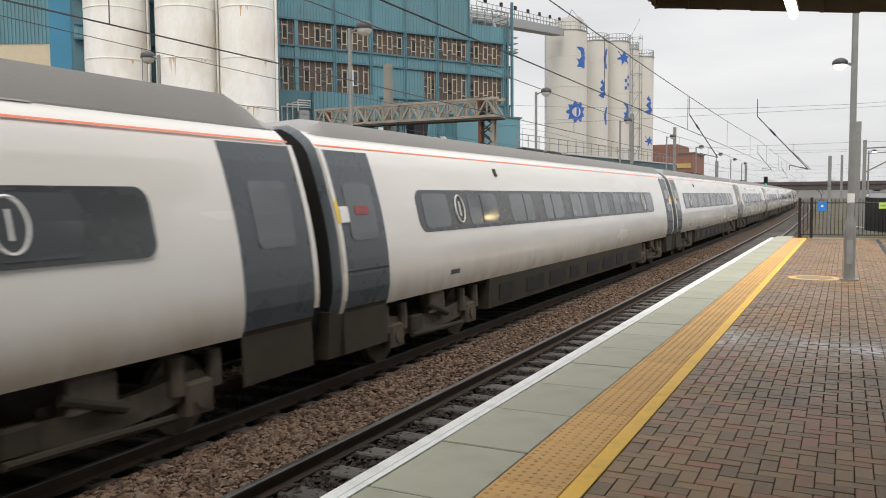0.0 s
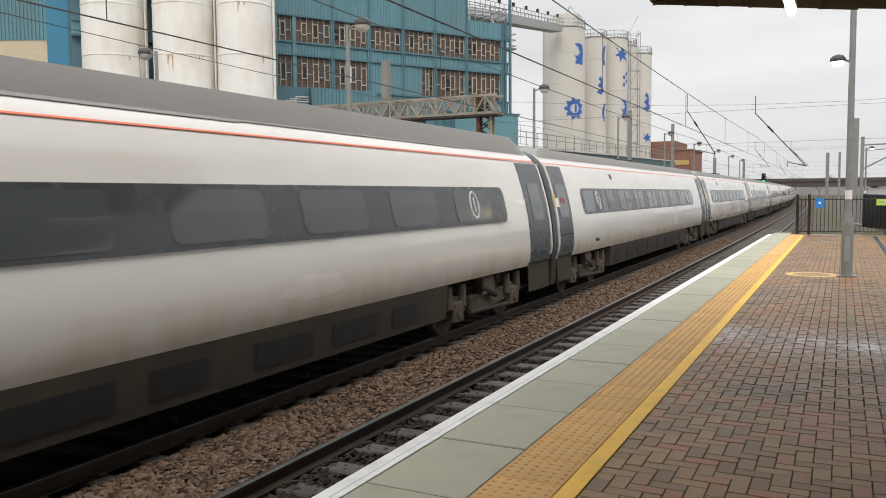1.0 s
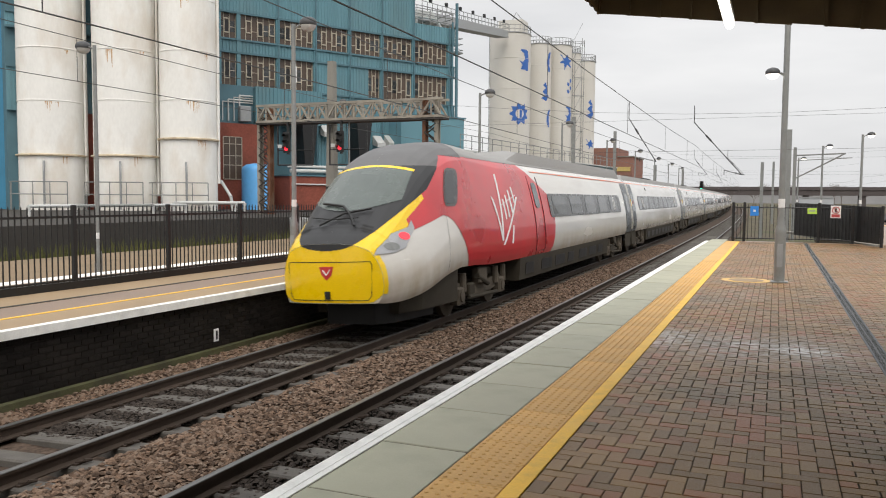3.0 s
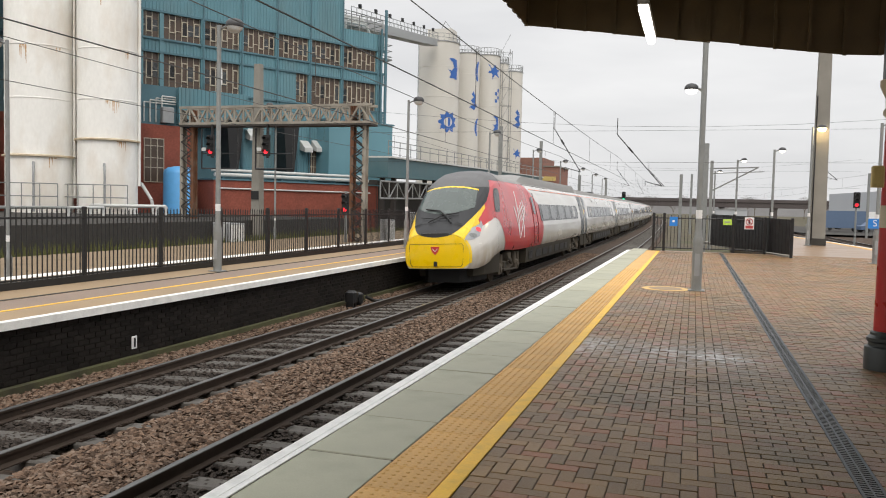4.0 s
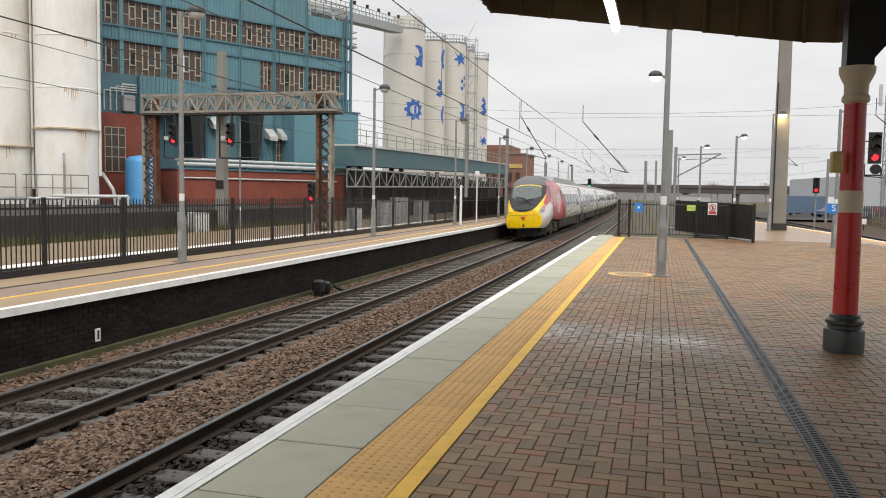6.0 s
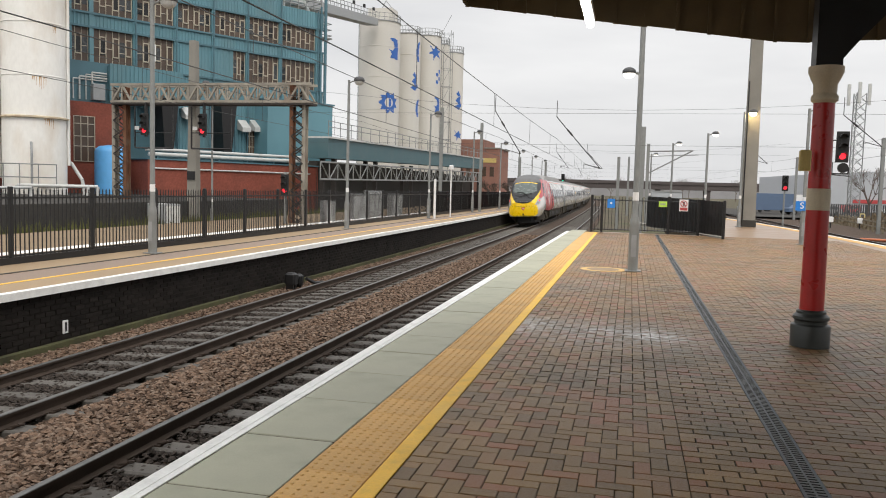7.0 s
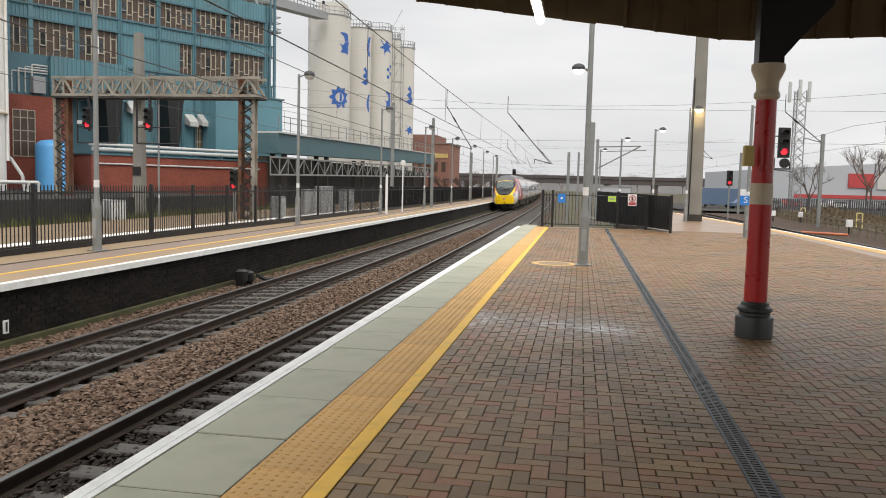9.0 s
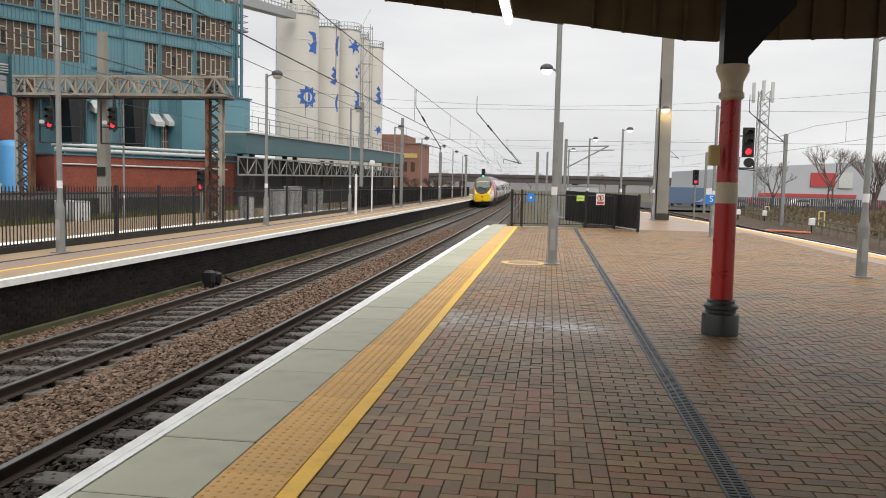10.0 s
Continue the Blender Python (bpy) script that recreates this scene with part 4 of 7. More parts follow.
def driving_coach(m):
    car = thing("driving_coach", "red and white sloping-nosed driving coach with yellow front", "train coach", "coaches of the train", m=m)
    LEN = 24.5
    skin = skin_patch
    part("body", skin(lambda y, x, z: y >= 0, 0, LEN, 160, 60, 0.0), M["train_white"], car, smooth=60)
    rim_a = np.linspace(0, 1, 90)
    rx, rz = nose_surface(np.zeros(90), rim_a)

    def face_patch(test, lift):
        """Cells of the blunt front that pass test(x, z, share of the half width)."""
        g = Geo()
        u = np.linspace(-1, 1, 71)
        for k in range(89):
            xm, zm = 0.5 * (rx[k] + rx[k + 1]) * 0.5 * (u[:-1] + u[1:]), 0.5 * (rz[k] + rz[k + 1])
            keep = test(xm, zm, np.abs(0.5 * (u[:-1] + u[1:])))
            for c in np.nonzero(keep)[0]:
                quad = [(rx[q] * u[p], rz[q]) for q, p in ((k, c), (k, c + 1), (k + 1, c + 1), (k + 1, c))]
                g.add([(float(x), float(bowed(x, 0.0, z)) - lift, float(z)) for x, z in quad], [(0, 1, 2, 3)])
        return g

    part("front_panel", face_patch(lambda x, z, w: w < 2, 0.0), M["train_white"], car, "white lower nose", smooth=60)
    part("yellow_front", face_patch(lambda x, z, w: (z < hood_edge(0.0, x) + 0.02) & (z > 0.70 + 0.14 * np.clip((w - 0.85) / 0.15, 0, 1) ** 2), 0.008), M["train_yellow"], car, "yellow front panel", smooth=60)
    part("hood_lip", face_patch(lambda x, z, w: z > hood_edge(0.0, x), 0.014), M["nose_dark"], car, "charcoal lip of the hood", smooth=60)
    for k in (-1, 1):
        part("yellow_bow", skin(lambda y, x, z: (z > lamp_top(y)) & (z < hood_edge(y, x) + 0.03) & ((y < 1.0) | (z > hood_edge(y, x) - 0.34 + 0.12 * y)) & (y < 1.75), 0, 1.8, 300, 300, 0.010, sides=(k,)), M["train_yellow"], car, "yellow bow below the windscreen", smooth=60)
        part("yellow_cheek", skin(lambda y, x, z: (z < 1.52) & (z > 0.84) & (y < 0.07), 0, 0.3, 90, 200, 0.008, sides=(k,)), M["train_yellow"], car, "yellow edge of the front", smooth=60)
        part("hood_vent", skin(lambda y, x, z: (np.abs(x - 0.62) < 0.10) & (np.abs(y - 0.36) < 0.08) & (np.sin(95 * y) > -0.35), 0.2, 0.55, 120, 300, 0.020, sides=(k,)), M["black"], car, "small dark grille")
        part("panel_joint", skin(lambda y, x, z: (np.abs(y - 2.42 - 0.06 * (z - 1.6)) < 0.006) & (z < 2.16), 2.3, 2.55, 110, 200, 0.006, sides=(k,)), M["train_grey"], car, "thin dark panel joint")
        part("nose_skirt", Geo().loft([[(k * w, y, 0.38), (k * 0.5, y, 0.38), (k * 0.5, y, h), (k * (w + 0.04), y, h)] for y, w, h in ((1.2, 0.86, 0.7), (1.8, 1.06, 0.86), (2.5, 1.14, 1.0), (3.3, 1.2, 1.08))]), M["train_under"], car, "dusty skirt below the nose")
    part("nose_hood", skin(lambda y, x, z: hood(y, x, z) & (z < 3.16), 0, 3.0, 320, 260, 0.014), M["nose_dark"], car, "charcoal nose hood", smooth=60)
    part("nose_dome", skin(lambda y, x, z: (hood(y, x, z) & (z >= 3.14) | (z > 3.40)) & (y < 4.2), 1.0, 4.2, 150, 220, 0.012), M["nose_grey"], car, "grey domed cab roof", smooth=60)
    part("windscreen", skin(lambda y, x, z: (z > 2.30 + 0.22 * np.abs(x) ** 2) & (z < 3.14 - 0.16 * np.abs(x) ** 2) & (np.abs(x) < 0.92 - 0.12 * (z - 2.3)) & (y < 2.6), 0.3, 2.8, 150, 220, 0.024), M["windscreen"], car, "raked windscreen", smooth=60)
    part("screen_edge", skin(lambda y, x, z: (z >= 3.14 - 0.16 * np.abs(x) ** 2) & (z < 3.185 - 0.16 * np.abs(x) ** 2) & (np.abs(x) < 0.84) & (y < 2.6), 1.2, 2.7, 260, 260, 0.026, a0=0.4), M["train_yellow"], car, "thin yellow edge")
    for k in (-1, 1):
        part("red_flank", skin(red_zone, 0.5, 4.6, 300, 220, 0.008, sides=(k,)), M["train_red"], car, "red livery", smooth=60)
    for k in (-1, 1):
        part("red_flank", skin(red_zone, 4.6, 8.2, 24, 120, 0.008, sides=(k,)), M["train_red"], car, "red livery", smooth=60)
    for k in (-1, 1):
        part("red_flank", skin(red_zone, 8.2, 11.1, 190, 150, 0.008, sides=(k,)), M["train_red"], car, "red livery", smooth=60)
    part("roof", skin(lambda y, x, z: (z > 3.42), 4.2, LEN, 90, 120, 0.014), M["train_roof"], car, "grey roof", smooth=60)
    both("waist_line", lambda k: side_panel(Geo(), 9.4, LEN, 3.25, 3.272, 0.04, 0.01, n=2, sides=k), M["train_line"], car, "thin orange line")
    both("window_band", lambda k: side_round(Geo(), 10.5, LEN - 2.5, ZB0, ZB1, 0.15, 0.03, sides=k), M["train_band"], car, "dark grey window band")
    for i in range(5):
        y = 10.9 + i * 2.2
        both("window", lambda k: side_round(Geo(), y, y + 1.5, ZB0 + 0.06, ZB1 - 0.06, 0.12, 0.038, sides=k), M["cab_coach_glass"], car, "tinted window")
    for k in (-1, 1):
        cw = lambda y, x, z, e: np.abs((y - 2.84 - 0.69 * (z - 2.42)) / (0.32 + e)) ** 4 + np.abs((z - 2.74) / (0.35 + e)) ** 4 < 1
        part("cab_window", skin(lambda y, x, z: cw(y, x, z, 0.0), 2.2, 4.2, 150, 220, 0.022, sides=(k,)), M["train_band"], car, "dark cab side window", smooth=60)
        part("cab_window_seal", skin(lambda y, x, z: cw(y, x, z, 0.05) & ~cw(y, x, z, 0.0), 2.2, 4.2, 150, 220, 0.016, sides=(k,)), M["nose_grey"], car)
    for yj in (8.85, 9.75):
        both("door_joint", lambda k: side_panel(Geo(), yj, yj + 0.014, 1.1, 3.12, 0.03, n=8, sides=k), M["joint_red"], car, "thin dark door joint")
    both("guard_window", lambda k: side_round(Geo(), 9.07, 9.5, 2.25, 2.95, 0.14, 0.034, sides=k), M["train_glass"], car, "small door window")
    for s in (1, -1):
        pts = [(s * (side_x(2.33 + 0.24 * math.sin(b)) + 0.032), LEN - 4.0 + 0.17 * math.cos(b), 2.33 + 0.24 * math.sin(b)) for b in (i * math.pi / 10 for i in range(21))]
        part("class_mark", Geo().path(pts, 0.018, 5).tube((s * (side_x(2.2) + 0.03), LEN - 4.0, 2.2), (s * (side_x(2.46) + 0.03), LEN - 4.0, 2.46), 0.02, n=5), M["sign_white"], car, "white oval class mark")
    d = both("door", lambda k: side_panel(Geo(), LEN - 1.3, LEN, 1.05, 3.2, 0.012, sides=k), M["train_grey"], car, "dark grey plug door")
    both("door_window", lambda k: side_round(Geo(), LEN - 1.0, LEN - 0.3, 1.95, 2.75, 0.1, 0.02, sides=k), M["train_glass"], d)
    both("door_lower", lambda k: side_panel(Geo(), LEN - 1.3, LEN, 0.42, 1.045, 0.006, sides=k), M["train_under"], d)
    both("grab_rail", lambda k: side_panel(Geo(), LEN - 0.02, LEN + 0.06, 1.15, 3.22, 0.03, sides=k), M["train_white"], d, "pale door edge")
    for s in (-1, 1):
        lamp = part("headlight", skin_patch(lambda y, x, z: (z < lamp_top(y) - 0.004) & (z > np.interp(y, [0, 0.3, 0.64, 1.09], [1.53, 1.54, 1.61, 1.95])) & (y > 0.015), 0.0, 1.1, 260, 420, 0.022, sides=(s,)), M["lens"], car, "clear headlight cluster", smooth=60)
        part("tail_light", skin_patch(lambda y, x, z: ((y - 0.74) / 0.13) ** 2 + ((z - 1.82) / 0.07) ** 2 < 1, 0.5, 1.0, 100, 420, 0.03, sides=(s,)), M["tail_lens"], lamp, "dimly lit red tail light", smooth=60)
        part("lamp_bowl", skin_patch(lambda y, x, z: ((y - 0.36) / 0.16) ** 2 + ((z - 1.65) / 0.07) ** 2 < 1, 0.1, 0.7, 100, 420, 0.028, sides=(s,)), M["galv"], lamp, "silver lamp bowl", smooth=60)

    def on_hood(x, z, lift):
        """The point of the hood's skin at this x and height."""
        lo, hi = 0.0, 3.0
        for _ in range(30):
            y = 0.5 * (lo + hi)
            xs, zs = nose_surface(np.full(200, y), np.linspace(0.3, 1, 200))
            if np.interp(-abs(x), -xs, zs) < z:
                lo = y
            else:
                hi = y
        return (x, float(bowed(np.array(x), lo, np.array(z))) - lift, z + lift)

    wip = Geo()
    for pts, r in ((((0.42, 2.0), (0.2, 2.2), (-0.05, 2.36), (-0.55, 2.42)), 0.024), (((-0.3, 2.02), (0.05, 2.22), (0.55, 2.3)), 0.02), (((-0.62, 2.16), (-0.1, 2.12), (0.4, 2.14)), 0.012)):
        wip.path([on_hood(x, z, 0.05) for x, z in pts], r)
    part("wiper", wip, M["black"], car)
    loop = [(x, 0.74) for x in np.linspace(-0.76, 0.76, 14)] + [(0.82, 0.82), (0.85, 1.36)] + [(x, 1.42) for x in np.linspace(0.82, -0.82, 14)] + [(-0.85, 1.36), (-0.82, 0.82), (-0.76, 0.74)]
    part("coupler_flap", Geo().path([(float(x), float(bowed(np.array(x), 0.0, np.array(z))) - 0.008, z) for x, z in loop], 0.009, 4), M["black"], car, "dark panel joint")
    fy = float(bowed(np.array(0.0), 0.0, np.array(1.2)))
    shield = [(-0.14, 1.34), (0.14, 1.34), (0.1, 1.2), (0.0, 1.1), (-0.1, 1.2)]
    part("front_badge", Geo().loft([[(x, y, z) for x, z in shield] for y in (fy - 0.02, fy + 0.05)]), M["train_red"], car, "red shield badge")
    part("badge_stroke", Geo().tube((-0.07, fy - 0.022, 1.28), (0.0, fy - 0.022, 1.19), 0.012, n=5).tube((0.0, fy - 0.022, 1.19), (0.08, fy - 0.022, 1.29), 0.012, n=5), M["sign_white"], car, "white stroke on the badge")
    part("tow_eye", Geo().bevel_box(-0.05, 0.05, fy - 0.03, fy + 0.1, 0.76, 0.9, 0.01), M["black"], car)
    under = Geo()
    under.loft([[(x, y, z) for x, z in ((-w, 0.2), (w, 0.2), (w, 0.72), (-w, 0.72))] for y, w in ((0.95, 0.5), (1.3, 0.74), (2.6, 0.95))])
    part("lower_valance", under, M["black"], car)
    underframe(car, 7.6, LEN - 5.2)
    for y in (5.0, LEN - 3.2):
        bogie(car, y)
    def nose_x(y, z):
        xs, zs = nose_surface(np.full(200, y), np.linspace(0, 1, 200))
        return float(np.interp(z, zs, xs))

    # white script-like flourish: plain strokes in place of the lettering
    for s in (1, -1):
        for y0, z0, y1, z1, w in ((6.05, 3.1, 5.85, 1.5, 0.055), (5.45, 2.5, 5.85, 1.5, 0.05), (6.2, 2.5, 6.25, 2.0, 0.05), (6.45, 2.6, 6.5, 2.05, 0.05), (6.75, 2.72, 6.8, 2.15, 0.055), (7.35, 2.55, 5.95, 1.4, 0.06), (6.75, 1.85, 6.6, 1.4, 0.05), (7.05, 2.8, 7.1, 2.4, 0.05), (5.4, 2.55, 5.6, 2.1, 0.05), (6.0, 2.35, 7.3, 2.6, 0.045)):
            pts = [(s * (nose_x(y, z) + 0.014), y, z) for y, z in ((0.1 + y0 + (y1 - y0) * k / 6, z0 + (z1 - z0) * k / 6) for k in range(7))]
            stroke = Geo().loft([[(px, py - w, pz), (px, py + w, pz), (px + s * 0.006, py + w, pz), (px + s * 0.006, py - w, pz)] for px, py, pz in pts])
            part("flourish_stroke", stroke, M["sign_white"], car, "white brushed stroke")
    roof_fairing(car, 7.7, LEN - 0.12, 1.5, 0.7, 3.80)
    part("gangway", Geo().loft([[(x * 0.74, y, 0.62 + (z - 0.98) * 1.0) for x, z in HALF[1:] + [(-x, z) for x, z in HALF[1:][::-1]]] for y in (LEN - 0.02, LEN + 0.24)]), M["black"], car, "black gangway bellows")
    return car


def nose_y(t):
    return -0.00214 * t ** 4 + 0.04472 * t ** 3 + 0.00690 * t ** 2 + 9.08455 * t ** 1 - 16.348


def on_track(y):
    return pose(FAR_TRACK + bend(y), y, RAIL_Z - 0.7525 * math.sin(CANT), 0, -math.degrees(CANT), math.degrees(2 * CURVE * max(0, y)))


coaches = [driving_coach(pose(0, 0, 0))]
coaches.append(coach(pose(0, 0, 0), True))
for i in range(8):
    coaches.append(copy_thing(coaches[1], pose(0, 0, 0)))

# ---- works beyond the goods lines ----
WALL = pose(-44.2, 55.8, 0, 0, 0, 58.92)
works = thing("factory_building", "tall blue-clad works with rows of dirty steel windows", "factory", m=WALL)
core = Geo().box(-16, 20.2, 0.35, 16, -1.3, 26).box(20.2, 25.2, 0.35, 16, -1.3, 18.9)
part("wall_core", core, M["clad_dark"], works)


def ribbed(s0, s1, y, z0, z1, step=0.3, depth=0.05):
    """Vertical profiled cladding sheet."""
    g = Geo()
    n = max(2, int((s1 - s0) / step))
    pts = []
    for i in range(n):
        a = s0 + (s1 - s0) * i / n
        w = (s1 - s0) / n
        pts += [(a, y), (a + 0.55 * w, y), (a + 0.65 * w, y - depth), (a + 0.9 * w, y - depth)]
    pts.append((s1, y))
    pts += [(s1, y + 0.3), (s0, y + 0.3)]
    g.loft([[(s, v, z0) for s, v in pts], [(s, v, z1) for s, v in pts]])
    return g


for s0, s1, z0, z1 in ((-16, 20.2, 17.3, 26), (20.2, 25.2, 17.35, 18.9), (-16, 25.2, 13.95, 15.0), (9.0, 14.85, 11.1, 13.95), (9.0, 25.2, 4.0, 11.0), (-16, 9.0, 7.8, 11.0)):
    part("cladding", ribbed(s0, s1, 0.0, z0, z1), M["clad"], works, "weathered blue profiled cladding")
for z, s1 in ((17.28, 25.2), (15.0, 25.2), (13.9, 25.2), (11.02, 25.2)):
    part("sill_band", Geo().box(-16, s1, -0.16, 0.1, z - 0.09, z + 0.07), M["clad_dark"], works)
for s in (-7.5, -3.8, -0.1, 1.63, 5.28, 8.95, 12.55, 16.12, 19.81, 24.2):
    part("pilaster", Geo().box(s + 0.02, s + 0.36, -0.12, 0.2, 11.1, 17.25), M["clad"], works)
    if s > 4:
        part("downpipe", Geo().tube((s + 0.2, -0.2, 4.2), (s + 0.2, -0.2, 25 if s < 20 else 19), 0.07), M["clad_dark"], works)
part("corner_pipe", Geo().tube((25.3, -0.2, 2), (25.3, -0.2, 21.5), 0.16).tube((24.7, -0.3, 9), (24.7, -0.3, 19.5), 0.1), M["clad_dark"], works)


def works_window(s0, s1, z0, z1, seed):
    r = random.Random(seed)
    win = part("window", Geo().box(s0, s1, 0.16, 0.24, z0, z1), M["window_dark"], works, "dirty brown glazing")
    n = max(3, round((s1 - s0) / 0.53))
    g = Geo()
    w = (s1 - s0) / n
    h = z1 - z0
    for i in range(n + 1):
        g.box(s0 + i * w - 0.025, s0 + i * w + 0.025, 0.1, 0.16, z0, z1)
    for i in range(n):
        a, b = (0.22, 0.78) if i % 2 else (0.45, 1.0)
        a += r.choice((0, 0, 0.08)) * (1 if i % 2 else -1)
        for q in (a, b):
            g.box(s0 + i * w, s0 + (i + 1) * w, 0.1, 0.16, z0 + q * h - 0.025, z0 + q * h + 0.025)
        if i % 2:
            for e in (0.03, w - 0.03):
                g.box(s0 + i * w + e - 0.045, s0 + i * w + e + 0.045, 0.07, 0.14, z0 + a * h, z0 + b * h)
            for q in (a, b):
                g.box(s0 + i * w + 0.03, s0 + (i + 1) * w - 0.03, 0.07, 0.14, z0 + q * h - 0.045, z0 + q * h + 0.045)
    part("lattice_frame", g, M["window_frame"], win, "pale steel glazing bars")
    if seed == 12:
        part("pale_pane", Geo().box(s0 + 1.15, s0 + 1.65, 0.05, 0.12, z0 + 0.75, z0 + 2.2), M["sign_white"], win, "whitened pane")
    for k in range(3):
        i = r.randrange(n)
        part("dark_pane", Geo().box(s0 + i * w + 0.05, s0 + (i + 1) * w - 0.05, 0.12, 0.158, z0 + 0.25 * h, z0 + 0.7 * h), M["black_paint"] if k == 0 else M["train_band"], win)


for i, (s0, s1) in enumerate(((-7.1, -3.85), (-3.4, -0.15), (0.05, 1.6), (2.0, 5.25), (5.7, 8.92), (9.35, 12.5), (13.0, 16.1), (16.5, 19.8), (20.2, 24.15))):
    works_window(s0, s1, 15.1, 17.2, i)
for i, (s0, s1) in enumerate(((-3.4, -0.15), (0.05, 1.6), (2.0, 5.25), (5.7, 8.92), (14.9, 16.1), (16.5, 19.8), (20.2, 24.15))):
    works_window(s0, s1, 11.1, 13.85, 9 + i)
part("lower_cladding", ribbed(3.0, 9.4, -0.9, 8.0, 11.05, 0.35, 0.08), M["clad"], works, "projecting corrugated cladding")
# darker panel set on the wall; its colour gives the recess's shade
part("recess", Geo().box(-3, 3.0, -0.3, 0.0, 7.8, 11.0), M["clad_dark"], works)
for k in range(4):
    part("recess_pipe", Geo().path([(0.2 + 0.5 * k, -0.45, 8.0), (0.2 + 0.5 * k, -0.45, 9.6 + 0.2 * k), (2.9, -0.45, 9.6 + 0.2 * k)], 0.05 + 0.02 * (k % 2), 6), M["pipe"], works, "pipe in the recess")
part("recess_duct", Geo().bevel_box(1.6, 2.6, -0.9, -0.3, 8.0, 9.3, 0.05), M["grey_paint"], works)
part("brick_wall", Geo().box(-12, 4.4, -0.7, 0.3, -1.3, 7.78), M["brick_red"], works, "red brick lower storey")
bw = part("brick_window", Geo().box(0.1, 1.75, -0.75, -0.66, 3.0, 6.6), M["window_dark"], works)
g = Geo()
for i in range(4):
    g.box(0.1 + i * 0.55 - 0.03, 0.1 + i * 0.55 + 0.03, -0.8, -0.75, 3, 6.6)
for z in (3.0, 4.2, 5.0, 6.0, 6.6):
    g.box(0.07, 1.78, -0.8, -0.75, z - 0.03, z + 0.03)
part("lattice_frame", g, M["window_frame"], bw)
for s0 in (6.75, 12.35):
    part("discharge_hopper", Geo().loft([[(s0 + 0.3, -2.2, 4.3), (s0 + 1.1, -2.2, 4.3), (s0 + 1.1, -0.05, 4.3), (s0 + 0.3, -0.05, 4.3)], [(s0, -2.2, 8.6), (s0 + 1.6, -2.2, 8.6), (s0 + 1.6, -0.05, 8.6), (s0, -0.05, 8.6)]]), M["black_paint"], works, "black loading spout")
    part("spout_frame", Geo().path([(s0 - 0.5, -1.2, 4.1), (s0 - 0.5, -1.2, 8.8), (s0 + 2.0, -1.2, 8.8), (s0 + 2.0, -1.2, 4.1)], 0.07), M["clad_dark"], works)
for s0, z0 in ((9.6, 7.3), (15.3, 6.6), (16.6, 6.7)):
    part("vent_hood", Geo().loft([[(s0, -0.05, z0), (s0 + 0.9, -0.05, z0), (s0 + 0.9, -0.05, z0 + 0.9), (s0, -0.05, z0 + 0.9)], [(s0, -1.0, z0 - 0.25), (s0 + 0.9, -1.0, z0 - 0.25), (s0 + 0.9, -1.0, z0 + 0.15), (s0, -1.0, z0 + 0.15)]]), M["pipe"], works, "pale metal vent hood")
part("end_block", Geo().box(17.2, 24.8, -2.2, 4, 3.9, 9.5), M["clad"], works, "blue end block")
part("end_block_roof", Geo().box(17.1, 25.0, -2.3, 4.1, 9.5, 9.65), M["clad_dark"], works)
wb = part("end_window", Geo().box(16.3, 17.1, -0.12, -0.04, 4.4, 7.0), M["window_dark"], works)
part("lattice_frame", Geo().box(16.3, 17.1, -0.16, -0.12, 5.0, 5.06).box(16.3, 17.1, -0.16, -0.12, 6.0, 6.06).box(16.55, 16.6, -0.16, -0.12, 4.4, 7).box(16.82, 16.87, -0.16, -0.12, 4.4, 7), M["window_frame"], wb)
low = part("low_brick_block", Geo().box(4.6, 21.6, -4.2, -0.7, -1.3, 3.3), M["brick_red"], works, "low red brick range")
part("coping", Geo().box(4.5, 21.7, -4.3, -0.7, 3.3, 3.42), M["clad_dark"], low)
for z, r_, y in ((3.75, 0.17, -3.9), (4.15, 0.14, -3.4), (2.6, 0.07, -4.3)):
    part("pipe", Geo().tube((4.8, y, z), (20.6, y, z), r_, n=10), M["pipe"], low, "lagged white pipe", smooth=60)
for s in (5.5, 8.3, 11.1, 13.9, 16.7, 19.5):
    part("pipe_stand", Geo().box(s, s + 0.1, -4.0, -3.3, 3.4, 3.9), M["clad_dark"], low)
# roof-top landing and railings on the lower end of the roof
g = Geo()
for z in (19.4, 19.95, 20.5):
    g.tube((20.3, 0.2, z), (25.1, 0.2, z), 0.045)
    g.tube((25.1, 0.2, z), (25.1, 6, z), 0.045)
for i in range(6):
    g.tube((20.3 + i * 0.95, 0.2, 18.9), (20.3 + i * 0.95, 0.2, 20.5), 0.045)
part("roof_railing", g, M["galv"], works, "galvanised roof railing")
g = Geo()
for z in (17.0, 17.6, 18.2):
    g.path([(25.2, 0.5, z), (26.6, 0.5, z), (26.6, 2.0, z)], 0.04)
g.box(25.2, 26.6, 0.4, 2.0, 16.6, 16.75)
part("landing", g, M["galv"], works, "side landing")
for i in range(4):
    part("roof_duct", Geo().path([(20.5 + i * 0.3, 1.5, 19.0), (20.5 + i * 0.3, 1.5, 20.0 + 0.2 * i), (24.0 - i * 0.2, 1.5, 20.0 + 0.2 * i), (24.6, 1.5, 19.0)], 0.12, 8), M["pipe"], works, "looping roof duct")

